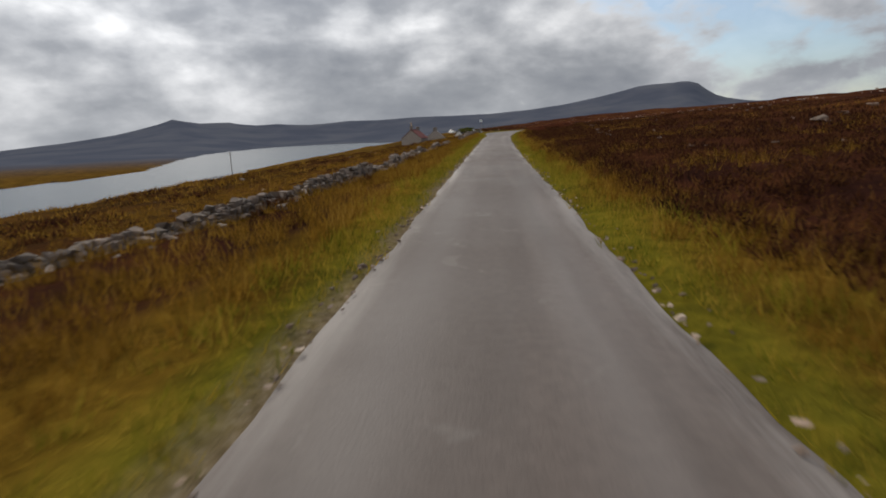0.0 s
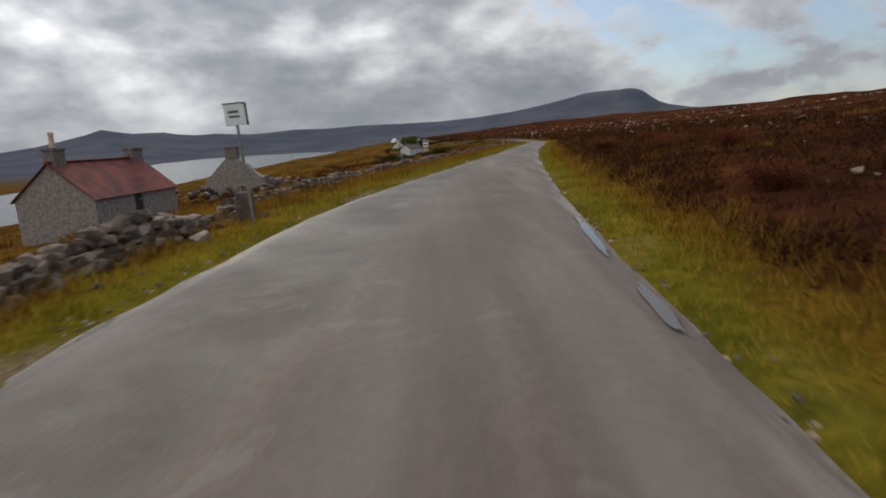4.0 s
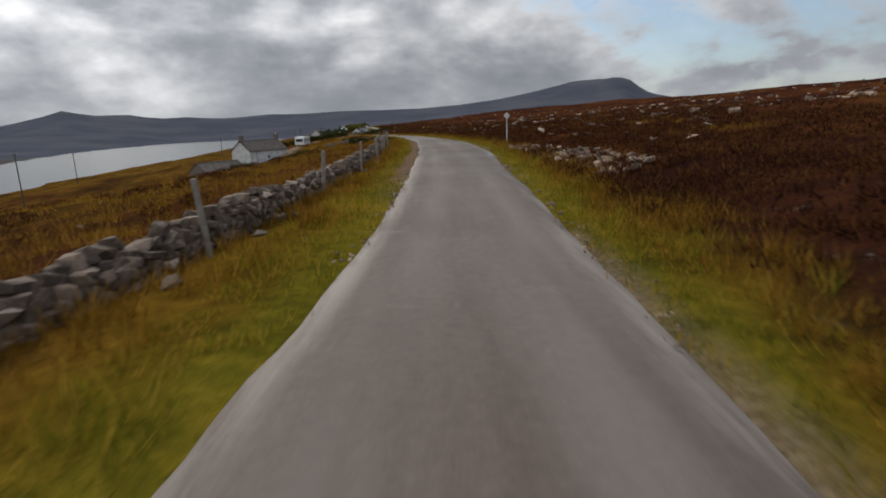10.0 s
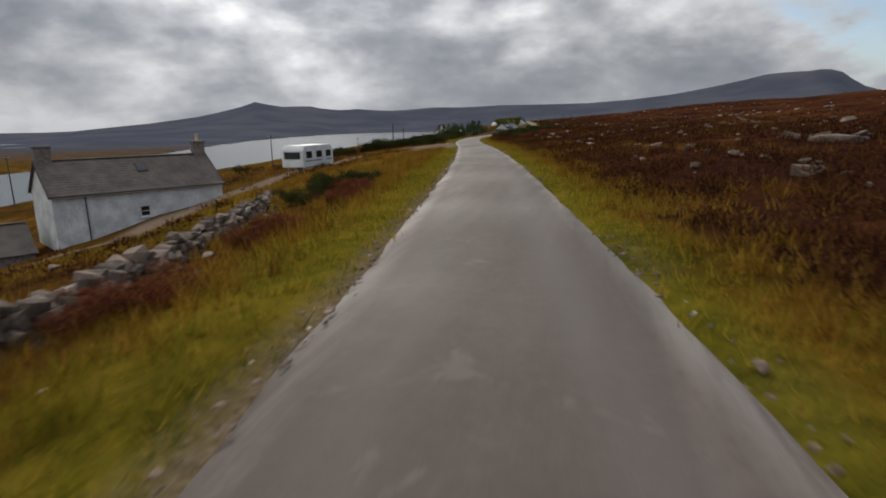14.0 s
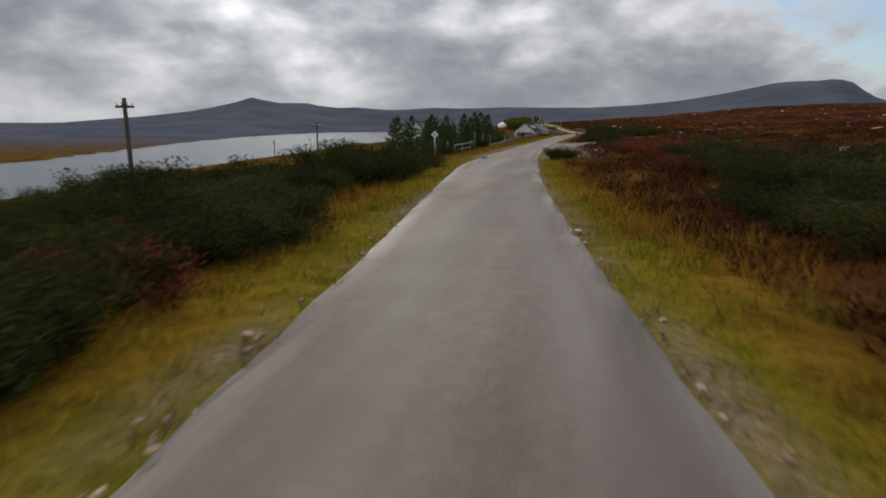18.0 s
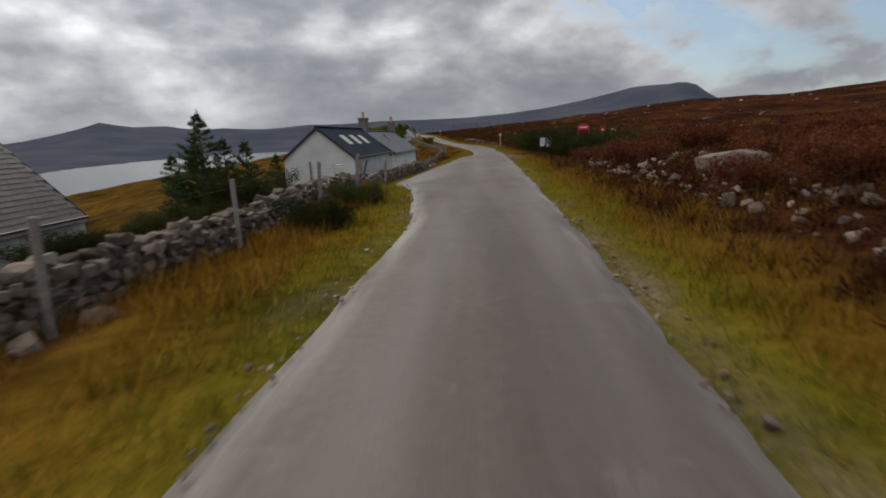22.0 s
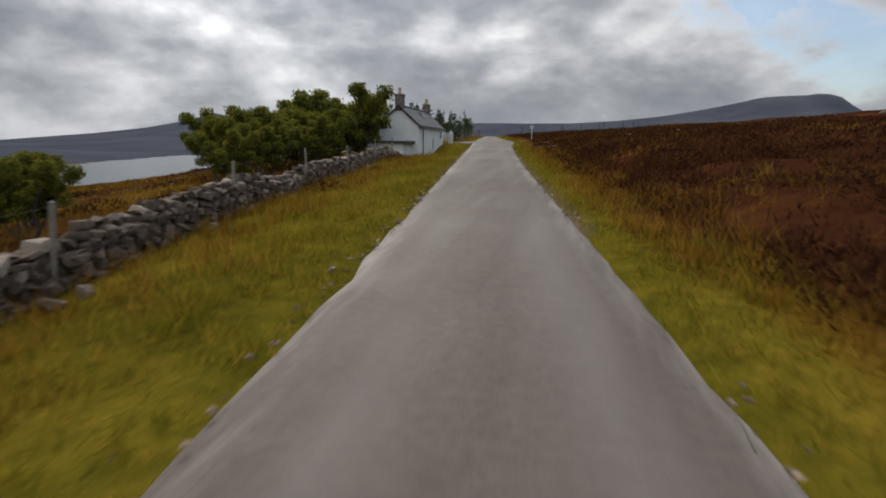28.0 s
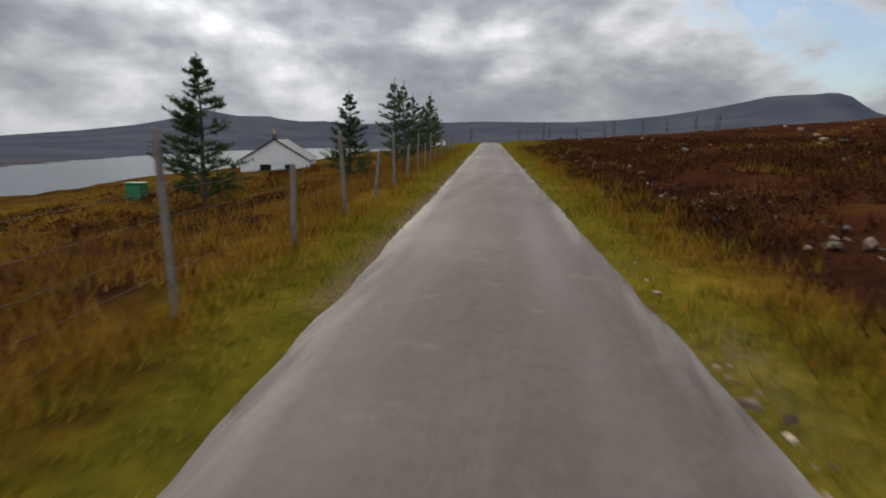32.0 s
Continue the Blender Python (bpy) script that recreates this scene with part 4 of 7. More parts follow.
def conifer(name, seed, h, wide, label, bare=0.12, thin=1.0, dense=26):
    """A young spruce or pine: whorls of upswept boughs, gaps between them."""
    r = np.random.RandomState(seed)
    ob = thing(name, (0, 0, 0), label, "tree", "conifers")
    bm = bmesh.new()
    pts = [Vector((0, 0, -0.4))]
    for i in range(1, 7):
        pts.append(Vector((r.normal(0, 0.03), r.normal(0, 0.03), h * i / 6)))
    for i in range(6):
        tube(bm, pts[i], pts[i + 1], 0.028 * h * (1 - i / 6.6) * 0.7, 0.028 * h * (1 - (i + 1) / 6.6) * 0.7, 7)
    part("trunk", bm, M_BARK, ob)
    limbs, crown = bmesh.new(), []
    z = h * bare
    while z < h * 0.97:
        f = (z - h * bare) / (h * (1 - bare))
        reach = wide * (1 - f) ** 0.8 * (0.55 + 0.45 * min(1, f * 6 + 0.3))
        for j in range(r.randint(4, 7)):
            if r.uniform() > 0.86 * thin + 0.1:
                continue
            a = r.uniform(0, 6.283)
            ln = reach * r.uniform(0.6, 1.15) + 0.06
            p = np.array([0, 0, z + r.uniform(-0.1, 0.1)])
            q = p + np.array([math.cos(a) * ln, math.sin(a) * ln, ln * r.uniform(0.05, 0.5)])
            tube(limbs, p, q, 0.012 + 0.008 * ln, 0.004, 4)
            crown.append(needles(r, p * 0.8 + q * 0.2, q, int(dense * (0.4 + ln)), 0.16, 0.03))
            for s in range(int(2 + ln * 4)):
                m0 = p + (q - p) * r.uniform(0.3, 0.95)
                a2 = a + r.choice([-1, 1]) * r.uniform(0.5, 1.0)
                l2 = ln * r.uniform(0.18, 0.4)
                q2 = m0 + np.array([math.cos(a2) * l2, math.sin(a2) * l2, l2 * r.uniform(0.1, 0.7)])
                crown.append(needles(r, m0, q2, int(dense * 0.8), 0.15, 0.028))
        z += h * r.uniform(0.035, 0.06)
    crown.append(needles(r, np.array([0, 0, h * 0.85]), np.array([0, 0, h * 1.04]), dense * 2, 0.13, 0.026))
    part("branchwork", limbs, M_BARK, ob)["kind"] = "stuff"
    part("crown", from_tris("crown", np.concatenate(crown), M_PINE), M_PINE, ob)
    return ob


def leafy(name, seed, h, wide, label, category, material, leaf=0.13, count=9000, group="", stems=5, low=0.0):
    """A shrub or small broad-leaved tree: forking stems, clumps of leaves with gaps between."""
    r = np.random.RandomState(seed)
    ob = thing(name, (0, 0, 0), label, category, group)
    bm, ends = bmesh.new(), []
    for s in range(stems):
        a = r.uniform(0, 6.283)
        p = np.array([r.normal(0, wide * 0.06), r.normal(0, wide * 0.06), -0.3])
        rad = 0.022 * h * r.uniform(0.6, 1.1)
        for i in range(4):
            q = p + np.array([math.cos(a) * wide * r.uniform(0.06, 0.26), math.sin(a) * wide * r.uniform(0.06, 0.26), (h * 0.8 + 0.3) / 4 * r.uniform(0.75, 1.05)])
            tube(bm, p, q, rad, rad * 0.68, 5)
            if i >= 1:
                for b in range(3):
                    a2 = r.uniform(0, 6.283)
                    e = q + np.array([math.cos(a2) * wide * r.uniform(0.1, 0.34), math.sin(a2) * wide * r.uniform(0.1, 0.34), h * r.uniform(-0.06, 0.17)])
                    tube(bm, q, e, rad * 0.4, rad * 0.15, 4)
                    ends.append(e)
            p, rad, a = q, rad * 0.68, a + r.normal(0, 0.7)
    if low:
        for i in range(int(14 * wide)):
            a, d = r.uniform(0, 6.283), wide * 0.5 * math.sqrt(r.uniform(0, 1))
            ends.append(np.array([math.cos(a) * d, math.sin(a) * d, h * r.uniform(0.08, 0.75) * (1 - (d / wide) ** 2 * 1.6)]))
    part("stem" if category == "bush" else "trunk", bm, M_BARK, ob)
    ends = np.array(ends)
    c = ends[r.randint(0, len(ends), count)] + np.clip(r.normal(0, 1, (count, 3)), -1.7, 1.7) * np.array([0.11, 0.11, 0.09]) * (wide * 0.55 + 0.4)
    c[:, 2] = np.maximum(c[:, 2], 0.03)
    d = r.normal(0, 1, (count, 3)) + np.array([0, 0, 0.5])
    d /= np.linalg.norm(d, axis=1)[:, None]
    s = np.cross(d, r.normal(0, 1, (count, 3)))
    s /= np.linalg.norm(s, axis=1)[:, None]
    ln = leaf * r.uniform(0.6, 1.3, count)[:, None]
    slim = 0.34 if category == "tree" else 0.19
    co = np.stack([c - s * ln * slim, c + s * ln * slim, c + d * ln], 1).reshape(-1, 3)
    part("crown", from_tris("crown", co, material), material, ob)
    return ob


def stone_mesh(seed, name="stone", points=17, material=None, flat=1.0):
    """A broken field stone: the hull of points knocked about on a rounded block."""
    r = np.random.RandomState(seed)
    bm = bmesh.new()
    for i in range(points):
        d = r.normal(0, 1, 3)
        d /= np.linalg.norm(d)
        d = np.sign(d) * np.abs(d) ** 0.42
        d *= 0.5 * r.uniform(0.80, 1.0) / max(0.72, np.abs(d).max())
        bm.verts.new(d * np.array([1.05, 1.05, flat]))
    out = bmesh.ops.convex_hull(bm, input=bm.verts)
    bmesh.ops.delete(bm, geom=[v for v in bm.verts if not v.link_faces], context="VERTS")
    bmesh.ops.triangulate(bm, faces=bm.faces)
    return mesh_of(bm, name, material or M_STONE)


STONES = [stone_mesh(40 + i, points=19) for i in range(14)]
STONES_CO = [np.array([v.co for v in m.vertices]) for m in STONES]
STONES_F = [np.array([p.vertices[:] for p in m.polygons]) for m in STONES]
SMALL = [stone_mesh(80 + i, points=11) for i in range(8)]
SMALL_CO = [np.array([v.co for v in m.vertices]) for m in SMALL]
SMALL_F = [np.array([p.vertices[:] for p in m.polygons]) for m in SMALL]


def turned(r):
    return np.array(Euler((r.uniform(-0.4, 0.4), r.uniform(-0.4, 0.4), r.uniform(0, 6.283))).to_matrix())


def heap(name, rows, r, material, small=True):
    """Many stones in one mesh; rows of place and size."""
    COS, FS = (SMALL_CO, SMALL_F) if small else (STONES_CO, STONES_F)
    vs, fs, n = [], [], 0
    for p, s in rows:
        i = r.randint(len(COS))
        c = (COS[i] * s) @ turned(r).T + p
        vs.append(c)
        fs.append(FS[i] + n)
        n += len(c)
    co, f = np.concatenate(vs), np.concatenate(fs)
    me = bpy.data.meshes.new(name)
    me.vertices.add(len(co))
    me.vertices.foreach_set("co", co.astype(np.float32).ravel())
    me.loops.add(f.size)
    me.loops.foreach_set("vertex_index", f.ravel())
    me.polygons.add(len(f))
    me.polygons.foreach_set("loop_start", np.arange(len(f)) * 3)
    me.update()
    me.validate()
    me.materials.append(material)
    return new(name, me)

# ---- houses, from the start of the road onwards ----


def seat(x, y):
    return float(land(x, y, False))


# low croft house with a rusted red roof, below the first lay-by
cottage("stone_cottage", (-16.3, 120.3, -2.5), -5, "low rubble-stone cottage with a rusted red tin roof", 7.2, 4.2, 1.45, 1.75, M_RUBBLE, M_RUST,
        front=[(3.1, 3.9, 0.0, 1.35, "door")], chims=[(0, 0.5, 2.9, 3.95, 0.55, 0.8, 1, M_BRICK, 0.75), (0, 6.8, 2.9, 3.85, 0.6, 0.95, 0)], corr=True, trim=False)


def ruin():
    """A roofless gable with its chimney, and the stumps of the side walls."""
    h = thing("ruined_cottage", (-12.6, 134.5, -2.2), "roofless rubble-stone ruin with one standing gable and chimney", "ruin", rz=-6)
    bm = bmesh.new()
    prism(bm, [(-2.2, -0.8), (2.2, -0.8), (2.2, 1.0), (1.7, 1.35), (1.2, 1.9), (0.45, 2.45), (-0.4, 2.5), (-1.0, 1.95), (-1.7, 1.25), (-2.2, 0.9)], 0, 0.55)
    part("gable", bm, M_RUBBLE, h)
    part("chimney", boxes((-0.42, 0.42, 0.0, 0.6, 2.35, 3.2), (-0.48, 0.48, -0.05, 0.65, 3.2, 3.32), bevel=0.03), M_BRICK, h)
    for s in (-1, 1):
        bm = bmesh.new()
        for i in range(7):
            box(bm, s * 1.95 - 0.25, s * 1.95 + 0.25, 0.55 + i * 0.9, 1.45 + i * 0.9, -0.8, 1.0 - 0.14 * i + 0.12 * math.sin(i * 2.4 + s), bevel=0.06)
        part("side_wall", bm, M_BRICK, h)
    rows = []
    r = np.random.RandomState(3)
    for i in range(120):
        rows.append((np.array([r.uniform(-4, 3.5), r.uniform(-3.5, 7), 0.15 + r.uniform(-0.2, 0.25)]), r.uniform(0.25, 0.6)))
    o = heap("rubble_heap", rows, r, M_STONE_ISLE)
    o.parent = h
    o["kind"] = "stuff"


ruin()

# white house end-on to the byre, down the slope
cottage("white_cottage", (-12.3, 346.75, -5.9), -30, "whitewashed croft house with a grey slate roof and two chimneys", 10.7, 5.2, 2.6, 2.0, M_OLDLIME, M_MOSS,
        front=[(4.95, 5.6, 0.75, 1.5)], chims=[(0, 0.4, 4.2, 5.6, 0.6, 0.9, 0), (0, 10.3, 4.2, 5.6, 0.6, 0.8, 1)],
        slate=M_MOSS, single=0, skylights=[(5.5, 6.2, 0.50, 0.76)], pipes=[1.8])
cottage("stone_byre", (-17.9, 337.6, -8.3), -31, "low stone byre with a mossy grey roof built against the cottage", 9.6, 4.6, 1.75, 1.5, M_BRICK, M_MOSS,
        front=[(3.5, 4.5, 0.0, 1.6, "door")], trim=False)


def caravan(name, place, rz, L, W, H, label, grime=None):
    h = thing(name, place, label, "caravan", rz=rz)
    bm = bmesh.new()
    prism(bm, [(-L / 2, 0.45), (L / 2 - 0.15, 0.45), (L / 2, 0.85), (L / 2 - 0.1, H - 0.35), (L / 2 - 0.45, H), (-L / 2 + 0.4, H), (-L / 2 + 0.05, H - 0.35), (-L / 2 - 0.02, 0.9)], -W / 2, W / 2)
    bmesh.ops.rotate(bm, verts=bm.verts, matrix=Matrix.Rotation(math.pi / 2, 3, "Z"))
    bmesh.ops.bevel(bm, geom=bm.edges[:], offset=0.06, segments=2, affect="EDGES")
    b = part("body", bm, M_CARAVAN, h)
    for x in (-1, 1):
        for y0 in (-L / 2 + 0.5, -0.45, L / 2 - 1.5):
            xa = x * (W / 2 + 0.005)
            f = part("window", boxes((min(xa, xa + x * 0.03), max(xa, xa + x * 0.03), y0, y0 + 0.95, 1.25, 1.85), bevel=0.01), M_TRIM, h)
            xb = x * (W / 2 + 0.036)
            part("pane", boxes((min(xb, xb + x * 0.006), max(xb, xb + x * 0.006), y0 + 0.05, y0 + 0.9, 1.3, 1.8)), M_GLASS, f)
    for y0, s in ((-L / 2 - 0.03, -1), (L / 2 + 0.01, 1)):
        f = part("window", boxes((-W / 2 + 0.3, W / 2 - 0.3, min(y0, y0 + s * 0.03), max(y0, y0 + s * 0.03), 1.2, 1.8), bevel=0.01), M_TRIM, h)
        part("pane", boxes((-W / 2 + 0.36, W / 2 - 0.36, y0 + s * 0.034 - 0.003, y0 + s * 0.034 + 0.003, 1.25, 1.75)), M_GLASS, f)
    d = part("door", boxes((W / 2 + 0.002, W / 2 + 0.03, 0.62, 1.22, 0.62, H - 0.45), bevel=0.01), M_CARAVAN, h)
    part("handle", boxes((W / 2 + 0.03, W / 2 + 0.06, 0.7, 0.8, 1.15, 1.19)), M_TRIM, d)
    part("stripe", boxes((W / 2 + 0.002, W / 2 + 0.012, -L / 2 + 0.3, 0.55, 0.95, 1.05), (W / 2 + 0.002, W / 2 + 0.012, 1.28, L / 2 - 0.3, 0.95, 1.05)), M_BLUETARP, h)
    for x in (-1, 1):
        bm = bmesh.new()
        tube(bm, (x * (W / 2 - 0.2), 0, 0.33), (x * (W / 2 - 0.01), 0, 0.33), 0.33, 0.33, 16)
        w = part("wheel", bm, M_RUBBER, h)
        bm = bmesh.new()
        tube(bm, (x * (W / 2 - 0.02), 0, 0.33), (x * (W / 2 + 0.005), 0, 0.33), 0.19, 0.17, 12)
        part("rim", bm, M_GALV, w)
    for x in (-0.8, 0.8):
        for y in (-L / 2 + 0.5, L / 2 - 0.5):
            part("jack_leg", boxes((x - 0.04, x + 0.04, y - 0.04, y + 0.04, -0.3, 0.47)), M_GALV, h)
    return h


caravan("touring_caravan", (-3.6, 366.5, seat(-3.6, 366.5) - 0.15), -4, 5.4, 2.2, 2.35, "white touring caravan parked beside a sandy track")


def mobile_home(place, rz, L, W, H):
    """A flat-sided static caravan with a shallow overhanging roof; +x faces the road."""
    h = thing("static_caravan", place, "weathered cream static caravan with green stains and a white roof", "caravan", rz=rz)
    hw, y0 = W / 2, -L / 2
    part("body", boxes((-hw, hw, y0, -y0, 0.35, H - 0.28), bevel=0.03), M_STAINED, h)
    bm = bmesh.new()
    prism(bm, [(-hw - 0.12, H - 0.28), (hw + 0.12, H - 0.28), (hw + 0.12, H - 0.20), (0, H), (-hw - 0.12, H - 0.20)], y0 - 0.12, -y0 + 0.12)
    part("roof", bm, M_CARAVAN, h, "white sheet roof")
    for y, w, z0, z1 in ((y0 + 0.45, 0.35, 0.75, 2.0), (y0 + 2.9, 0.55, 1.35, 2.0), (y0 + 4.3, 0.30, 1.4, 1.85), (y0 + 6.3, 0.6, 1.1, 2.0)):
        f = part("window", boxes((hw + 0.002, hw + 0.03, y, y + w, z0, z1), bevel=0.008), M_TRIM, h)
        part("pane", boxes((hw + 0.031, hw + 0.036, y + 0.04, y + w - 0.04, z0 + 0.04, z1 - 0.04)), M_GLASS, f)
    d = part("door", boxes((hw + 0.002, hw + 0.035, y0 + 2.2, y0 + 2.85, 0.45, 2.05), bevel=0.01), M_CARAVAN, h)
    part("handle", boxes((hw + 0.036, hw + 0.07, y0 + 2.28, y0 + 2.34, 1.15, 1.28)), M_TRIM, d)
    bm = bmesh.new()
    tube(bm, (hw + 0.5, y0 + 2.15, -0.2), (hw + 0.5, y0 + 2.15, 1.3), 0.025, 0.025, 6)
    tube(bm, (hw + 0.5, y0 + 2.15, 1.3), (hw + 0.02, y0 + 2.15, 1.75), 0.025, 0.025, 6)
    part("handrail", bm, M_TRIM, h)
    f = part("window", boxes((-0.9, 0.9, y0 - 0.03, y0 - 0.002, 1.2, 1.95), bevel=0.008), M_TRIM, h)
    part("pane", boxes((-0.84, 0.84, y0 - 0.037, y0 - 0.031, 1.26, 1.89)), M_GLASS, f)
    for x in (-hw + 0.4, hw - 0.4):
        for y in (y0 + 0.7, 0.0, -y0 - 0.7):
            part("block", boxes((x - 0.15, x + 0.15, y - 0.2, y + 0.2, -0.5, 0.349)), M_BRICK, h)


mobile_home((-26.2, 601.3, -8.7), -23, 8.0, 3.0, 2.6)
sh = thing("low_shed", (-18.8, 586.5, -8.7), "low pale shed with a white sheet roof behind the wall", "shed", rz=-20)
part("wall", boxes((-1.3, 1.3, -1.7, 1.7, -0.8, 1.7), bevel=0.02), M_STAINED, sh)
part("roof", boxes((-1.45, 1.45, -1.85, 1.85, 1.702, 1.80), bevel=0.02), M_CARAVAN, sh, "white sheet roof")

# white house with a steep brown roof and a dormer, in the hollow
h3 = cottage("dormer_house", (-26.6, 508.5, -6.9), 0, "rendered house with a steep brown tiled roof and dormer", 23.2, 8.6, 2.7, 4.3, M_CREAM, M_SLATE_DARK,
             front=[(2.5, 3.5, 0.9, 2.1), (5.0, 6.0, 0.9, 2.1), (9.6, 10.6, 0.0, 2.05, "door"), (14.2, 15.4, 0.9, 2.1)],
             gable_near=[(2.0, 3.0, 0.6, 2.0), (-0.6, 0.3, 0.6, 2.0), (-3.2, -2.1, 0.6, 2.0)], chims=[(-0.2, 19.2, 6.7, 7.8, 0.6, 0.8, 0)])
slates(h3, M_SLATE_DARK, 23.2, 4.3, 4.3, 4.3, 2.75, 1, wide=0.5, show=0.36, single=0, seed=5, thick=0.03)
f = part("window", boxes((0.15, 1.15, -0.03, 0.02, 3.0, 3.07), (0.15, 1.15, -0.03, 0.02, 4.43, 4.5), (0.15, 0.22, -0.03, 0.02, 3.07, 4.43), (1.08, 1.15, -0.03, 0.02, 3.07, 4.43)), M_FRAME, h3)
part("pane", boxes((0.22, 1.08, -0.022, -0.008, 3.07, 4.43)), M_GLASS, f)
dorm = part("dormer", boxes((0.9, 3.55, 9.0, 13.4, 3.5, 6.0), bevel=0.02), M_SLATE_DARK, h3)
part("dormer_roof", boxes((0.3, 3.85, 8.7, 13.7, 6.0, 6.18), bevel=0.02), M_SLATE_DARK, dorm)
f = part("window", boxes((3.56, 3.60, 10.4, 12.0, 4.5, 5.6)), M_FRAME, h3)
part("pane", boxes((3.602, 3.61, 10.48, 11.17, 4.58, 5.52), (3.602, 3.61, 11.23, 11.92, 4.58, 5.52)), M_GLASS, f)
porch = part("porch", boxes((4.31, 6.3, 11.2, 13.8, -0.9, 2.1)), M_CREAM, h3)
bm = bmesh.new()
prism(bm, [(-1.6, 2.1), (1.6, 2.1), (0, 3.2)], 0.0, 2.9)
bmesh.ops.rotate(bm, verts=bm.verts, matrix=Matrix.Rotation(math.pi / 2, 3, "Z"))
bmesh.ops.translate(bm, verts=bm.verts, vec=(6.6, 12.5, 0))
part("porch_roof", bm, M_SLATE_DARK, porch)
f = part("window", boxes((6.302, 6.34, 12.0, 13.0, 0.9, 1.75)), M_FRAME, porch)
bm = bmesh.new()
tube(bm, (-0.2, 19.2, 7.8), (-0.2, 19.2, 9.0), 0.02, 0.015, 6)
for i in range(5):
    tube(bm, (-0.2 - 0.25, 19.0 + i * 0.12, 8.9), (-0.2 + 0.25, 19.0 + i * 0.12, 8.9), 0.008, 0.008, 4)
part("aerial", bm, M_GALV, h3)

# barn with the blue tin roof and its roof lights, and the slated cottage joined to it
cottage("tin_roofed_barn", (-9.95, 536.1, -3.42), -3, "white rendered barn with a dark blue corrugated roof", 11.6, 4.4, 1.75, 1.85, M_CREAM, M_SHEET,
        corr=True, light_sheets=[(2.4, 3.5, 0.38, 0.70), (4.9, 6.0, 0.38, 0.70), (7.4, 8.5, 0.38, 0.70)])
h4 = cottage("slated_cottage", (-9.5, 549.35, -4.2), -2.9, "whitewashed cottage with a dark slate roof and two chimneys", 14.0, 5.0, 2.38, 1.85, M_WHITE, M_SLATE,
             front=[(6.25, 6.95, 0.5, 1.5)], chims=[(0, 0.45, 3.9, 5.35, 0.62, 1.0, 1), (0, 13.6, 3.9, 5.35, 0.62, 0.9, 2)],
             frame_mat=M_TRIM, slate=M_SLATE, single=300, skylights=[(5.6, 6.3, 0.50, 0.78)], pipes=[13.4])
lean = thing("link_shed", (-9.35, 547.75, -3.6), "narrow rendered link with a blue tin roof between barn and cottage", "shed", rz=-3)
part("wall", boxes((-2.1, 2.1, 0.02, 1.6, -0.6, 1.65)), M_CREAM, lean)
roof_slope(lean, "roof", M_SHEET, 1.6, 2.1, 1.4, 2.1, 1.7, 1, over=0.1, corrugated=True).location = (0, 0.0, 0)
roof_slope(lean, "roof", M_SHEET, 1.6, 2.1, 1.4, -2.1, 1.7, -1, over=0.1, corrugated=True)

# the roadside cottage near the end, with its lean-to
h5 = cottage("roadside_cottage", (-18.8, 681.3, -1.55), 3.0, "limewashed cottage close beside the road with a grey slate roof", 12.0, 3.2, 2.38, 1.5, M_WHITE, M_SLATE,
             front=[(6.3, 7.0, 0.45, 1.35)], chims=[(0, 0.4, 3.5, 4.8, 0.62, 0.85, 1), (0, 11.65, 3.5, 4.7, 0.6, 0.7, 2)],
             slate=M_SLATE, single=300, skylights=[(5.6, 6.4, 0.45, 0.78)], pipes=[1.6], frame_mat=M_TRIM)
for (y0, y1, z0, z1) in ((10.25, 11.05, 1.82, 2.02), (10.4, 11.0, 1.42, 1.76)):
    sgn = part("wall_plate", boxes((1.602, 1.63, y0, y1, z0, z1), bevel=0.004), M_RUST, h5, "small dark red plate on the wall")
    part("print_bar", boxes((1.631, 1.634, y0 + 0.08, y1 - 0.08, (z0 + z1) / 2 - 0.03, (z0 + z1) / 2 + 0.03)), M_FRAME, sgn)
sh = thing("lean_to_shed", (-19.2, 677.3, -1.55), "low white rubble shed with a dark sheet roof", "shed", rz=5)
o = part("wall", boxes((-1.0, 1.75, 0.6, 3.95, -0.6, 1.05), bevel=0.02), M_WHITE, sh)
o = part("roof", boxes((-1.4, 2.05, 0.2, 4.0, 1.06, 1.15), bevel=0.01), M_SHEET, sh)
part("fascia", boxes((2.052, 2.09, 0.18, 4.0, 0.93, 1.17)), M_TRIM, sh)

# red boarded garage
g = cottage("red_garage", (-21.45, 706.8, -0.70), 7.9, "red boarded garage with a mossy grey roof below the verge", 9.2, 3.8, 1.3, 0.8, M_REDWALL, M_MOSS, front=[], slate=M_MOSS, trim=False)
for i in range(23):
    part("board", boxes((1.902, 1.922, 0.03 + i * 0.4, 0.41 + i * 0.4, -0.3, 1.25)), M_REDWALL, g)
cottage("far_bungalow", (-47.5, 783.0, -2.9), 22, "white bungalow with a grey roof down the slope", 13.0, 7.0, 2.3, 2.2, M_WHITE, M_SLATE,
        gable_near=[(-1.6, -0.4, 0.8, 1.9), (0.9, 1.9, 0.8, 1.9)], front=[(2.0, 3.2, 0.8, 1.9), (6.0, 7.0, 0.0, 2.0, "door"), (9.5, 10.8, 0.8, 1.9)], chims=[(0, 0.4, 4.2, 5.0, 0.5, 0.7, 1)])
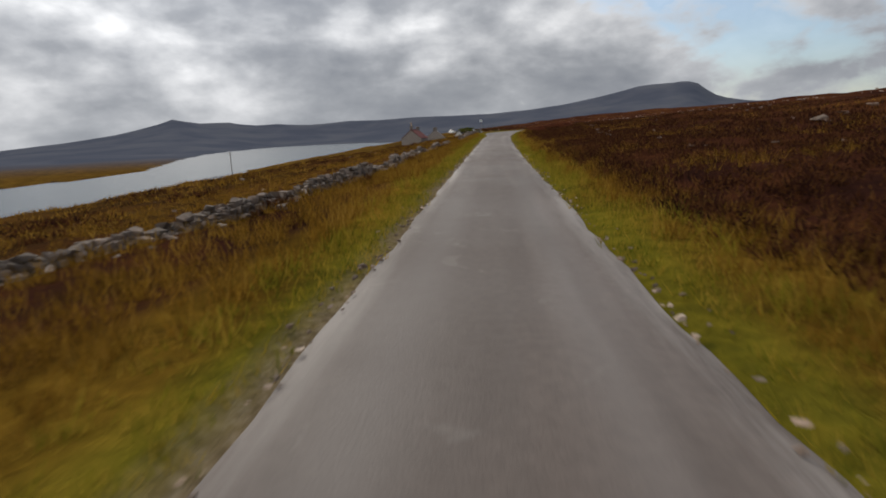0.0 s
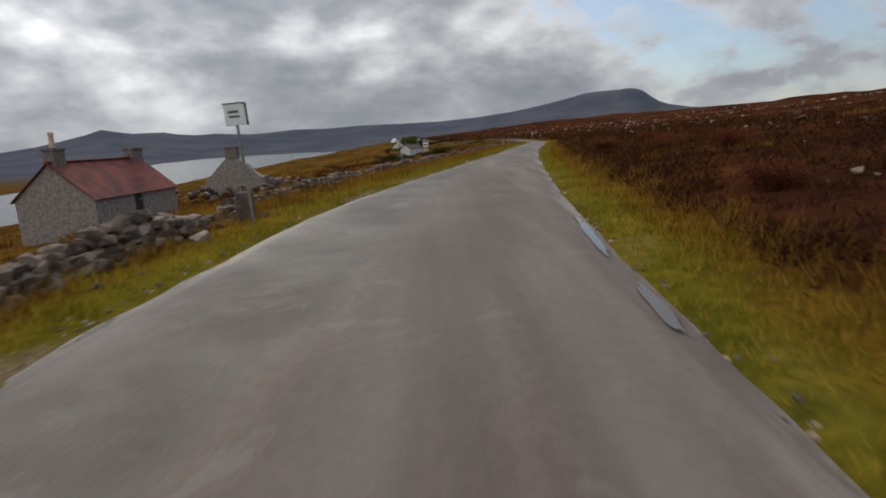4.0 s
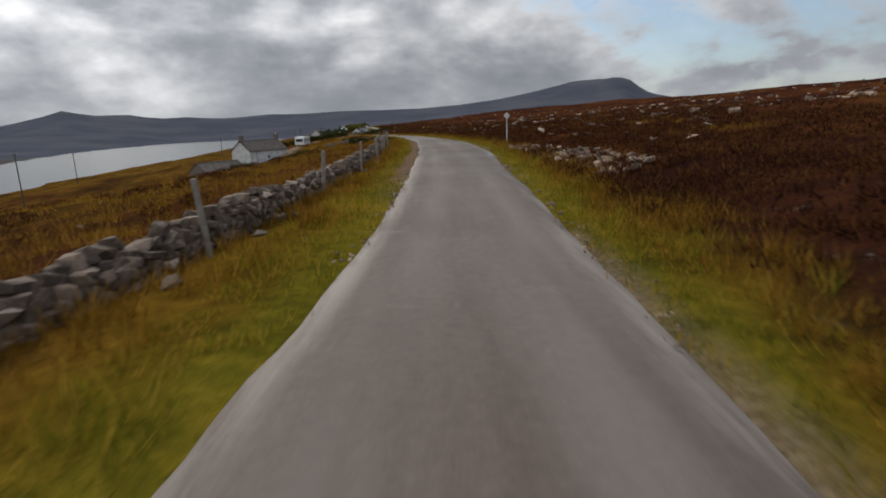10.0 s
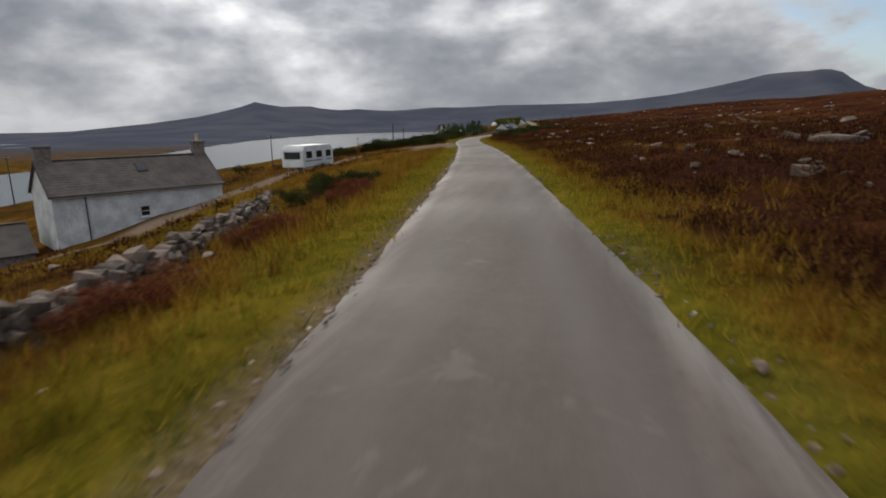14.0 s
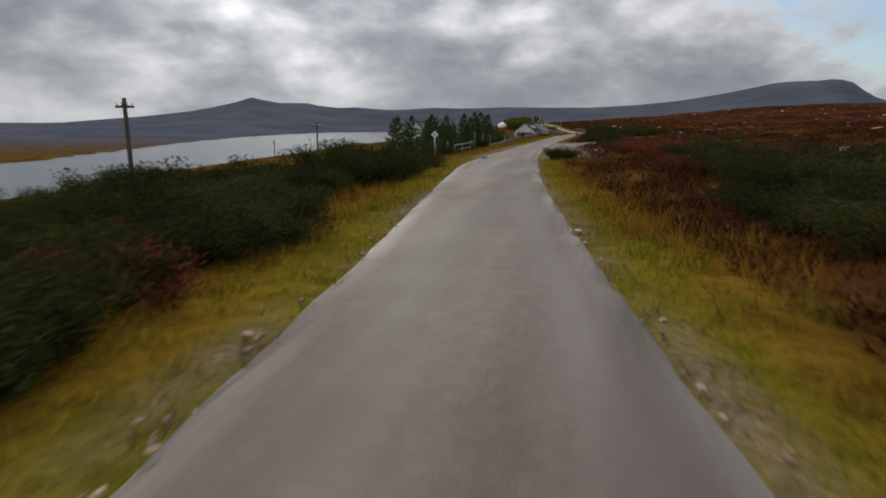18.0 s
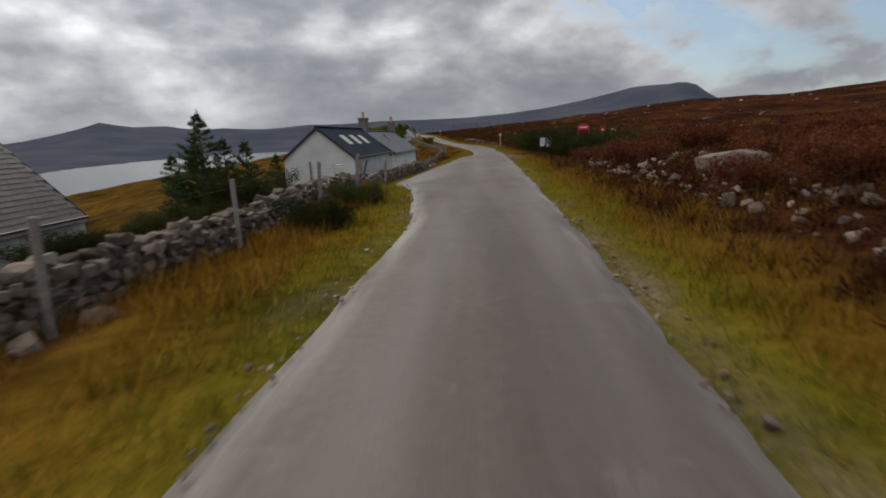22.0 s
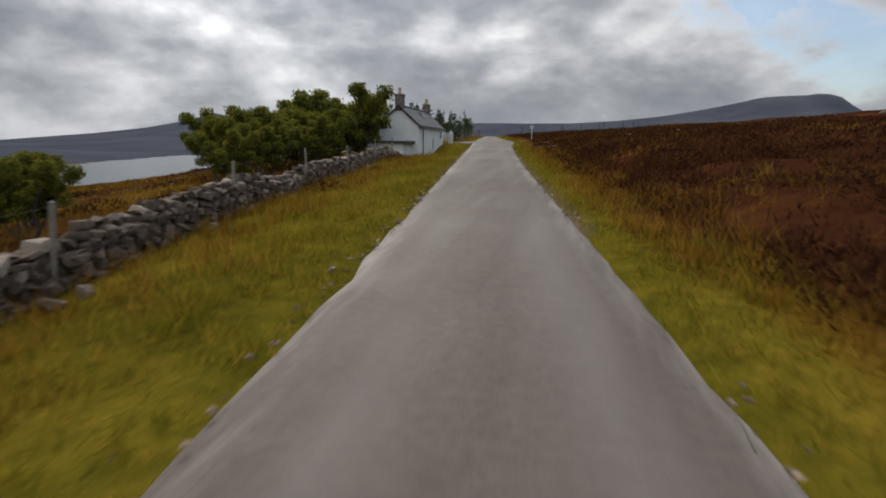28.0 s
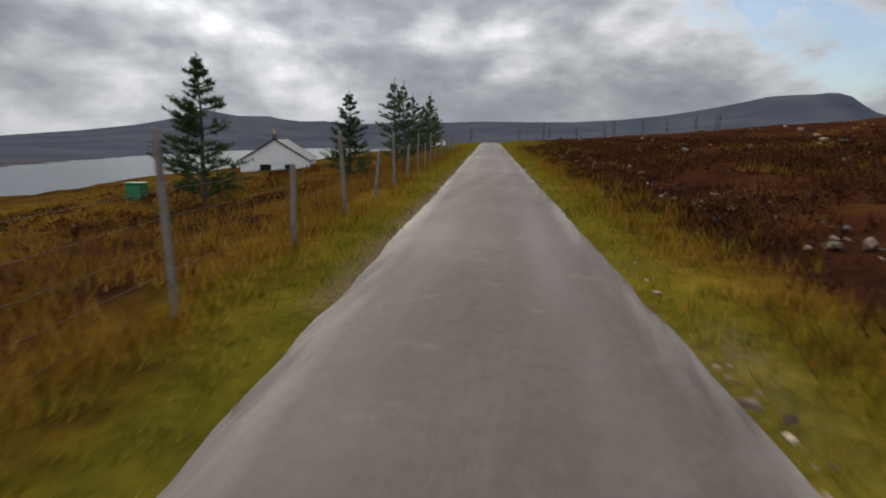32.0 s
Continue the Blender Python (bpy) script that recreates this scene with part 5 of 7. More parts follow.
# far houses seen ahead in turn
cottage("distant_cottage", (-58.0, 905.0, seat(-58.0, 905.0)), 15, "small white cottage far along the slope", 11.0, 5.5, 2.3, 2.0, M_WHITE, M_SLATE,
        front=[(2, 3, 0.8, 1.8), (7.5, 8.5, 0.8, 1.8)], chims=[(0, 0.4, 3.8, 4.9), (0, 10.6, 3.8, 4.9)])


# ---- signs, boxes and poles ----
def passing_sign(place, rz, high, tilt=0.0):
    s = thing("passing_place_sign", place, "white diamond plate on a slim white post at a lay-by", "road sign", "passing place signs", rz=rz, ry=tilt)
    bm = bmesh.new()
    tube(bm, (0, 0, -0.5), (0, 0, high - 0.12), 0.032, 0.032, 10)
    part("post", bm, M_SIGN, s)
    bm = box(bmesh.new(), -0.165, 0.165, -0.05, -0.035, -0.165, 0.165, bevel=0.012)
    bmesh.ops.rotate(bm, verts=bm.verts, matrix=Matrix.Rotation(math.pi / 4, 3, "Y"))
    bmesh.ops.translate(bm, verts=bm.verts, vec=(0, 0, high - 0.24))
    p = part("plate", bm, M_SIGN, s)
    for i, w in enumerate((0.11, 0.09)):
        part("print_bar", boxes((-w, w, -0.056, -0.0505, high - 0.215 - i * 0.07, high - 0.185 - i * 0.07)), M_BLACK, p)
    part("bracket", boxes((-0.05, 0.05, -0.034, 0.036, high - 0.27, high - 0.23)), M_GALV, s)
    return s


passing_sign(at(5.1, 270.2), 8, 2.2)
passing_sign(at(-4.95, 443.3), 12, 1.9)
passing_sign(at(5.2, 597.0), 10, 2.15)
passing_sign(at(4.5, 701.0), 12, 1.85)

s = thing("village_sign", at(-5.0, 104.2), "square pale board with green lettering on a leaning pole", "road sign", rz=4, ry=-3)
bm = bmesh.new()
tube(bm, (0, 0, -0.5), (0, 0, 2.0), 0.028, 0.028, 10)
part("post", bm, M_POST, s)
p = part("board", boxes((-0.21, 0.21, -0.06, -0.03, 2.0, 2.42), bevel=0.01), M_SIGN, s)
part("frame", boxes((0.212, 0.235, -0.065, 0.0, 1.99, 2.43), (-0.22, 0.21, -0.065, 0.0, 2.422, 2.44)), M_TRIM, p)
part("print_bar", boxes((-0.13, 0.08, -0.066, -0.0605, 2.24, 2.29)), M_GREENBAR, p)
part("print_bar", boxes((-0.12, 0.10, -0.066, -0.0605, 2.15, 2.19)), M_GREENBAR, p)
b = thing("milk_churn_stand", at(-5.6, 105.2), "dark weathered wooden stub beside the sign post", "post")
part("stub", boxes((-0.16, 0.16, -0.16, 0.16, -0.2, 0.62), bevel=0.03), M_BARK, b)


def phone_box():
    k = thing("telephone_box", (9.5, 552.6, seat(9.5, 552.6) + 0.02), "red cast-iron telephone kiosk on the grass", "phone box", rz=-12)
    w = 0.44
    part("plinth", boxes((-w - 0.03, w + 0.03, -w - 0.03, w + 0.03, -0.3, 0.12), bevel=0.01), M_RED, k)
    for x in (-w, w):
        for y in (-w, w):
            part("corner_post", boxes((x - 0.05, x + 0.05, y - 0.05, y + 0.05, 0.12, 2.02), bevel=0.012), M_RED, k)
    for i in range(4):
        a = math.pi / 2 * i
        turn = Matrix.Rotation(a, 4, "Z")
        dims = [(-0.39, 0.39, w - 0.02, w + 0.02, 0.12, 0.42), (-0.39, 0.39, w - 0.02, w + 0.02, 1.88, 2.02)]
        dims += [(-0.39 + 0.26 * j - 0.012, -0.39 + 0.26 * j + 0.012, w - 0.02, w + 0.015, 0.42, 1.88) for j in (1, 2)]
        dims += [(-0.39, 0.39, w - 0.02, w + 0.012, 0.42 + 0.1825 * j - 0.012, 0.42 + 0.1825 * j + 0.012) for j in range(1, 8)]
        bm = boxes(*dims)
        bmesh.ops.transform(bm, matrix=turn, verts=bm.verts)
        s = part("glazed_side", bm, M_RED, k)
        bm = boxes((-0.39, 0.39, w - 0.012, w - 0.004, 0.42, 1.88))
        bmesh.ops.transform(bm, matrix=turn, verts=bm.verts)
        part("pane", bm, M_GLASS, s)
        bm = boxes((-0.33, 0.33, w + 0.051, w + 0.06, 2.07, 2.19))
        bmesh.ops.transform(bm, matrix=turn, verts=bm.verts)
        part("name_panel", bm, M_SIGN, k)
    part("cornice", boxes((-w - 0.05, w + 0.05, -w - 0.05, w + 0.05, 2.02, 2.24), bevel=0.015), M_RED, k)
    bm = bmesh.new()
    for i in range(6):
        c = math.cos(i / 6 * 1.5)
        box(bm, -0.46 * c, 0.46 * c, -0.46 * c, 0.46 * c, 2.24 + 0.035 * i, 2.275 + 0.035 * i)
    part("dome", bm, M_RED, k)


phone_box()
k = thing("letter_box", (10.95, 551.7, seat(10.95, 551.7)), "small red letter box on a pale pole beside the kiosk", "letter box", rz=-15)
bm = bmesh.new()
tube(bm, (0, 0, -0.4), (0, 0, 1.62), 0.045, 0.045, 10)
part("post", bm, M_POST, k)
b = part("body", boxes((-0.21, 0.21, -0.15, 0.15, 1.62, 2.08), bevel=0.03), M_RED, k)
part("hood", boxes((-0.23, 0.23, -0.18, 0.16, 2.082, 2.12), bevel=0.015), M_RED, b)
part("slot", boxes((-0.12, 0.12, -0.156, -0.148, 1.96, 2.0)), M_BLACK, b)
part("notice", boxes((-0.09, 0.09, -0.156, -0.15, 1.72, 1.88)), M_SIGN, b)
k = thing("notice_board", (6.2, 552.6, seat(6.2, 552.6)), "double white village notice board under a small dark roof", "notice board", rz=-8)
for x in (-0.47, 0.47):
    part("post", boxes((x - 0.035, x + 0.035, -0.035, 0.035, -0.4, 1.6)), M_BARK, k)
part("back", boxes((-0.54, 0.54, -0.062, -0.037, 0.70, 1.58)), M_TRIM, k)
for x0, x1, z0 in ((-0.50, -0.05, 0.80), (0.06, 0.50, 0.74)):
    b = part("panel", boxes((x0, x1, -0.078, -0.064, z0, 1.53), bevel=0.005), M_SIGN, k)
    if x0 > 0:
        part("print_bar", boxes((x0 + 0.04, x1 - 0.03, -0.083, -0.0785, 1.32, 1.46)), M_BLACK, b)
        part("paper", boxes((x0 + 0.05, x0 + 0.16, -0.083, -0.0785, 1.0, 1.2)), M_GALV, b)
    else:
        part("paper", boxes((x1 - 0.10, x1 + 0.0, -0.083, -0.0785, 0.84, 0.98)), M_TRIM, b)
part("roof", boxes((-0.62, 0.60, -0.20, 0.08, 1.585, 1.63), bevel=0.008), M_TRIM, k)


def pole(x, y, high, arm=True, z=None):
    p = thing("telegraph_pole", (x, y, seat(x, y) if z is None else z), "tarred wooden telegraph pole out on the moor", "utility pole", "telegraph poles", rz=random.Random(x).uniform(-10, 10))
    bm = bmesh.new()
    tube(bm, (0, 0, -1.0), (0, 0, high), 0.13, 0.09, 9)
    part("pole", bm, M_BARK, p)
    if arm:
        a = part("crossarm", boxes((-0.5, 0.5, -0.05, 0.05, high - 0.45, high - 0.34), bevel=0.01), M_BARK, p)
        for x0 in (-0.42, -0.15, 0.15, 0.42):
            bm = bmesh.new()
            tube(bm, (x0, 0, high - 0.34), (x0, 0, high - 0.2), 0.035, 0.025, 8)
            part("insulator", bm, M_SIGN, a)


for x, y, top in ((-17.5, 431.2, 0.75), (-29.2, 474.4, -0.3), (-45.0, 430.0, -1.3), (-62.0, 520.0, -4.0), (-75.0, 395.0, -3.6), (-70.0, 150.0, -3.0), (-46.0, 330.0, -1.5)):
    pole(x, y, top - seat(x, y))

# cupboard, gate and sacks beside the last cottage
k = thing("plywood_cupboard", (-18.85, 699.9, seat(-18.85, 699.9)), "weathered red-brown plywood cupboard with its pink door ajar", "cupboard", rz=-52)
b = part("body", boxes((-0.32, 0.32, -0.42, 0.42, -0.1, 1.15), bevel=0.012), M_BOX, k)
d = part("door", boxes((0.322, 0.345, -0.41, 0.41, 0.05, 1.12), bevel=0.006), M_PINK, k, "paler pink door")
d.matrix_basis = Matrix.Translation((0.33, 0.41, 0)) @ pose(0, 0, 0, 0, 0, 24) @ Matrix.Translation((-0.325, -0.41, 0))
part("handle", boxes((0.346, 0.37, -0.34, -0.30, 0.55, 0.65)), M_GALV, d)
t = thing("plastic_tub", (-18.85, 699.95, seat(-18.85, 699.9) + 1.15), "crumpled teal plastic tub on a cupboard", "tub")
bm = bmesh.new()
tube(bm, (0, 0, 0.0), (0, 0, 0.24), 0.26, 0.31, 12)
part("tub", bm, M_BLUETARP, t)
bm = bmesh.new()
tube(bm, (0, 0, 0.242), (0, 0, 0.265), 0.335, 0.335, 12)
part("rim", bm, M_BLUETARP, t)


def field_gate(place, rz, L, H, label, bars=5):
    gt = thing("field_gate", place, label, "gate", rz=rz)
    for i in range(bars):
        bm = bmesh.new()
        z = 0.15 + (H - 0.2) * (i / (bars - 1)) ** 0.9
        tube(bm, (0, 0, z), (L, 0, z), 0.015, 0.015, 7)
        part("bar", bm, M_GALV, gt)
    for x in (0.0, L / 2, L):
        bm = bmesh.new()
        tube(bm, (x, 0, 0.1), (x, 0, H), 0.026, 0.026, 7)
        part("upright", bm, M_GALV, gt)
    for x0, x1 in ((0.0, L / 2), (L, L / 2)):
        bm = bmesh.new()
        tube(bm, (x0, 0.02, 0.18), (x1, 0.02, H - 0.05), 0.012, 0.012, 6)
        part("brace", bm, M_GALV, gt)
    for x in (-0.15, L + 0.15):
        part("gatepost", boxes((x - 0.055, x + 0.055, -0.055, 0.055, -0.5, H + 0.15), bevel=0.015), M_POST, gt)
    return gt


field_gate((-17.2, 694.15, seat(-17.2, 694.15) - 0.05), 110, 3.9, 1.15, "grey steel field gate between two whitewashed gateposts", 7)
field_gate((-6.9, 532.6, seat(-6.9, 532.6)), 160, 3.0, 1.3, "grey tubular steel gate open beside the barn", 6)
for i, (x, y) in enumerate(((-17.05, 693.6), (-18.75, 698.5))):
    s = thing("wrapped_gatepost", (x, y, seat(x, y)), "round-topped whitewashed stone gatepost", "gatepost", "whitewashed gateposts", rz=12 * i)
    bm = bmesh.new()
    profile = ((-0.3, 0.21), (0.2, 0.23), (0.75, 0.235), (0.98, 0.215), (1.1, 0.14), (1.2, 0.055), (1.24, 0.02), (1.33, 0.015))
    rings = [[bm.verts.new(((q + 0.012 * math.sin(5 * j + 9 * z)) * math.cos(j * 0.6283), (q + 0.012 * math.cos(3 * j + 7 * z)) * math.sin(j * 0.6283), z)) for j in range(10)] for z, q in profile]
    for lo, hi in zip(rings, rings[1:]):
        for j in range(10):
            bm.faces.new((lo[j], lo[(j + 1) % 10], hi[(j + 1) % 10], hi[j]))
    bm.faces.new(rings[-1])
    part("shaft", bm, M_LIME, s, smooth=True)
k = thing("leaning_beam", (-7.45, 536.9, seat(-7.45, 536.9) + 0.25), "dark timber beam leaning against the barn wall", "beam", rz=-3, rx=-50)
part("beam", boxes((-0.05, 0.05, -0.06, 0.06, -0.2, 1.75), bevel=0.012), M_BARK, k)
k = thing("garden_bin", (-41.6, 756.2, seat(-41.6, 756.2)), "green plastic bin on the rough grass by a bungalow", "bin", rz=12)
part("body", boxes((-0.45, 0.45, -0.4, 0.4, -0.1, 0.95), bevel=0.05), M_GREENBOX, k)
part("lid", boxes((-0.5, 0.5, -0.45, 0.45, 0.952, 1.04), bevel=0.03), M_GREENBOX, k)


def covered_boat(x, y, z, rz):
    """A small boat laid up for winter under a sheet."""
    b = thing("covered_boat", (x, y, z), "white rowing boat laid up under a teal sheet behind the wall", "boat", rz=rz)
    bm = bmesh.new()
    rings = []
    for i in range(9):
        s = i / 8
        w, k = 0.75 * (1 - (2 * s - 0.85) ** 4 * 0.42) * (1 - max(0, s - 0.7) ** 2 * 9), 0.12 * s * s
        w = max(w, 0.05)
        rings.append([bm.verts.new((-w, s * 3.8, 0.62 + k)), bm.verts.new((-w * 0.8, s * 3.8, 0.25 + k)), bm.verts.new((0, s * 3.8, 0.05 + k)),
                      bm.verts.new((w * 0.8, s * 3.8, 0.25 + k)), bm.verts.new((w, s * 3.8, 0.62 + k))])
    for a, c in zip(rings, rings[1:]):
        for j in range(4):
            bm.faces.new((a[j], a[j + 1], c[j + 1], c[j]))
    bm.faces.new(rings[0])
    part("hull", bm, M_FRAME, b)
    bm = bmesh.new()
    rows = []
    for i in range(7):
        s = i / 6
        w = 0.78 * (1 - max(0, s - 0.65) ** 2 * 5)
        top = 0.95 + 0.12 * math.sin(3.0 * s + 0.4)
        rows.append([bm.verts.new((-w, s * 3.2 + 0.1, 0.55)), bm.verts.new((-w * 0.6, s * 3.2 + 0.1, 0.8)), bm.verts.new((0, s * 3.2 + 0.1, top)),
                     bm.verts.new((w * 0.6, s * 3.2 + 0.1, 0.8)), bm.verts.new((w, s * 3.2 + 0.1, 0.55))])
    for a, c in zip(rows, rows[1:]):
        for j in range(4):
            bm.faces.new((a[j], a[j + 1], c[j + 1], c[j]))
    bm.faces.new(rows[0])
    bm.faces.new(rows[-1])
    part("sheet", bm, M_BLUETARP, b)
    for y0 in (0.8, 2.9):
        part("trestle", boxes((-0.5, 0.5, y0 - 0.05, y0 + 0.05, -0.35, 0.12 + 0.04 * y0), bevel=0.01), M_POST, b)


covered_boat(-12.6, 508.0, seat(-12.6, 508.0) + 0.35, 35)

# ---- dry-stone walls ----
WALLS = [
    ("low tumbled dry-stone wall of grey and pinkish field stones", [(-40, -9.5, 0.6), (0, -8.5, 0.6), (8, -7.6, 0.6), (17, -6.7, 0.65), (28, -5.0, 0.7), (36, -5.7, 0.6), (50, -5.3, 0.65), (63, -4.7, 0.45)]),
    ("ruined dry-stone wall, heaped higher in places", [(70, -4.5, 0.75), (80, -4.9, 0.7), (90, -5.6, 0.85), (99, -5.75, 0.85), (106, -6.3, 0.6)]),
    ("broken remains of a dry-stone wall round a lay-by", [(108, -7.4, 0.55), (120, -8.0, 0.65), (136, -6.4, 0.7), (149, -6.0, 0.55)]),
    ("low dry-stone wall along a rough grass bank", [(151, -6.0, 0.7), (166, -5.8, 0.75), (181, -6.0, 0.55)]),
    ("long dry-stone wall beside the road with posts behind it", [(196, -5.7, 0.75), (212, -4.8, 0.85), (235, -4.4, 0.9), (255, -4.3, 1.0), (275, -4.3, 1.1), (290, -4.3, 1.05), (304, -4.5, 0.7), (318, -4.8, 0.85), (326, -5.7, 0.85), (336, -8.0, 0.8), (344, -11.0, 0.75)]),
    ("mortarless garden wall of squared stones", [(471, -5.0, 0.5), (478, -4.8, 0.75), (490, -5.3, 0.95), (506, -5.0, 1.05), (526, -5.3, 1.05)]),
    ("low roadside wall of warm-coloured stones before the barn", [(530.5, -6.7, 0.8), (534.5, -6.2, 1.0), (539, -5.75, 1.25), (543.5, -5.3, 1.5), (550, -4.8, 1.2)]),
    ("neat long dry-stone wall with a level top", [(563.6, -7.9, 1.2), (567, -6.3, 1.15), (575, -5.1, 0.95), (600, -4.75, 1.0), (620, -5.1, 1.1), (650, -5.9, 1.15), (676, -6.5, 1.2)]),
]


def stone_rows(table, r):
    """Places, sizes and turns of the stones of one wall, course by course."""
    tb = np.array(table, float)
    y, rows = tb[0, 0], []
    while y < tb[-1, 0]:
        u, h = np.interp(y, tb[:, 0], tb[:, 1]), np.interp(y, tb[:, 0], tb[:, 2])
        h *= 0.64 * (1 + (0.5 if y < 190 else 0.16) * float(wave(y, 0.0, 6.5, 51)) + 0.10 * float(wave(y, 0.0, 2.2, 52)))
        cx, cz, cc = road(y)
        x = float(cx + u / cc)
        z0 = seat(x, y) - 0.08
        z = 0.0
        while z < h:
            ch = r.uniform(0.08, 0.19) * (0.85 if y > 460 else 1.0)
            for side in ((-1, 1) if z + ch < h else (0,)):
                ln = r.uniform(0.15, 0.38) * (0.9 if y > 460 else 1.0)
                p = np.array([x + side * 0.15 * (1 - 0.3 * z / h) + r.normal(0, 0.025), y + r.uniform(-0.1, 0.1), z0 + z + ch * 0.5])
                size = np.array([r.uniform(0.22, 0.34), ln * 1.08, ch * 1.3]) if side else np.array([r.uniform(0.22, 0.36), ln * 1.1, ch * 1.25])
                turn = (r.uniform(-0.3, 0.3), r.uniform(-0.3, 0.3), math.radians(bearing(y)) + r.uniform(-0.25, 0.25) + (3.14 if r.uniform() > 0.5 else 0))
                rows.append((p, size, turn))
            z += ch
        y += r.uniform(0.20, 0.28) * (0.9 if y > 460 else 1.0)
    for i in range(int((tb[-1, 0] - tb[0, 0]) * 1.1)):            # tumbled ones at the foot
        y = r.uniform(tb[0, 0], tb[-1, 0])
        u = np.interp(y, tb[:, 0], tb[:, 1]) + r.choice([-1, 1]) * r.uniform(0.35, 1.0)
        cx, cz, cc = road(y)
        x = float(cx + u / cc)
        s = r.uniform(0.08, 0.28)
        rows.append((np.array([x, y, seat(x, y) + s * 0.12]), np.array([s, s * 1.2, s * 0.8]), (r.uniform(-0.4, 0.4), r.uniform(-0.4, 0.4), r.uniform(0, 6.28))))
    return rows


def joined(name, rows, r, material, sources):
    vs, fs, n = [], [], 0
    for p, size, turn in rows:
        i = r.randint(len(sources))
        c0, f0 = sources[i]
        c = (c0 * size) @ np.array(Euler(turn).to_matrix()).T + p
        vs.append(c)
        fs.append(f0 + n)
        n += len(c)
    co, f = np.concatenate(vs), np.concatenate(fs)
    me = bpy.data.meshes.new(name)
    me.vertices.add(len(co))
    me.vertices.foreach_set("co", co.astype(np.float32).ravel())
    me.loops.add(f.size)
    me.loops.foreach_set("vertex_index", f.ravel())
    me.polygons.add(len(f))
    me.polygons.foreach_set("loop_start", np.arange(len(f)) * 3)
    me.update()
    me.validate()
    me.shade_flat()
    me.materials.append(material)
    return new(name, me)


BIG_SRC, SMALL_SRC = list(zip(STONES_CO, STONES_F)), list(zip(SMALL_CO, SMALL_F))
for wi, (label, table) in enumerate(WALLS):
    r = np.random.RandomState(300 + wi)
    rows = stone_rows(table, r)
    w = thing("dry_stone_wall", (0, 0, 0), label, "stone wall", "roadside walls")
    r.shuffle(rows)
    keep = min(260, int(len(rows) * 0.6))
    for p, size, turn in rows[:keep]:
        ob = new("stone", STONES[r.randint(len(STONES))])
        ob.parent = w
        ob.matrix_basis = Matrix.LocRotScale(Vector(p), Euler(turn), Vector(size))
    o = joined("stones", rows[keep:], r, M_STONE_ISLE, BIG_SRC)
    o.parent = w
    o["kind"] = "stuff"

# ---- rubble, boulders, grit ----
r = np.random.RandomState(77)
rows = []
for (y0, y1, u0, u1, n, s0, s1) in ((84, 104, 6.0, 10, 60, 0.15, 0.5), (168, 200, 1.6, 2.3, 220, 0.04, 0.13), (150, 206, 3.9, 5.4, 130, 0.1, 0.42), (243, 264, 4.0, 5.6, 260, 0.12, 0.48), (300, 345, 5, 9, 40, 0.1, 0.5),
                                    (386, 391, 1.7, 2.5, 44, 0.04, 0.18), (446, 470, 2.0, 6.5, 420, 0.05, 0.26), (436, 476, -4.6, -2.6, 260, 0.03, 0.12), (500, 532, 4.0, 7.0, 300, 0.12, 0.5),
                                    (556, 572, 2.2, 3.5, 90, 0.08, 0.3), (590, 640, 4.2, 5.8, 950, 0.12, 0.5), (433, 447, -4.8, -4.2, 50, 0.1, 0.4), (677, 702, 3.2, 4.8, 430, 0.08, 0.36), (704, 770, 4.2, 5.6, 190, 0.06, 0.26),
                                    (376, 392, -2.6, -1.9, 24, 0.04, 0.2)):
    n = int(n * 1.6)
    ys_, us_ = r.uniform(y0, y1, n), r.uniform(u0, u1, n)
    cx, cz, cc = road(ys_)
    xs_ = cx + us_ / cc
    for p in np.stack([xs_, ys_, land(xs_, ys_)], 1):
        s = 0.56 * (s0 + (s1 - s0) * r.uniform() ** 2.2)
        rows.append((np.array(p) + np.array([0, 0, 0.06 + s * 0.2]), np.array([s, s * r.uniform(0.8, 1.4), s * r.uniform(0.55, 0.9)]), (r.uniform(-0.5, 0.5), r.uniform(-0.5, 0.5), r.uniform(0, 6.28))))
tagged(joined("rubble", rows, r, M_BROKEN, BIG_SRC), "loose pale rubble along the foot of the bank", "rubble", kind="stuff")
rows = []
for (y0, y1, u0, u1, n, s0, s1) in ((-20, 130, 8, 120, 260, 0.2, 1.0), (130, 260, 7, 120, 420, 0.2, 1.2), (260, 400, 7, 130, 950, 0.2, 1.4), (400, 560, 8, 120, 380, 0.2, 1.2), (560, 850, 9, 140, 620, 0.2, 1.3),
                                    (-20, 340, -60, -10, 190, 0.15, 0.7), (400, 800, -60, -12, 120, 0.15, 0.6)):
    ys_, us_ = r.uniform(y0, y1, n), u0 + (u1 - u0) * r.uniform(0, 1, n) ** (1.3 if u0 > 0 else 1.0)
    cx, cz, cc = road(ys_)
    xs_ = cx + us_ / cc
    for p in np.stack([xs_, ys_, land(xs_, ys_)], 1):
        far_off = min(1.0, 0.3 + abs(p[0] - float(road(p[1])[0])) / 45)
        s = 0.8 * (s0 + (s1 * far_off - s0) * r.uniform() ** 3)
        rows.append((np.array(p) + np.array([0, 0, 0.10 + s * 0.12]), np.array([s * 1.2, s * r.uniform(1.0, 1.7), s * r.uniform(0.35, 0.7)]), (r.uniform(-0.3, 0.3), r.uniform(-0.3, 0.3), r.uniform(0, 6.28))))
tagged(joined("moor_stones", rows, r, M_BROKEN, SMALL_SRC), "pale stones lying in the heather", "stones", kind="stuff")
BOULDER = stone_mesh(7, "boulder", 40, M_STONE, 0.8)
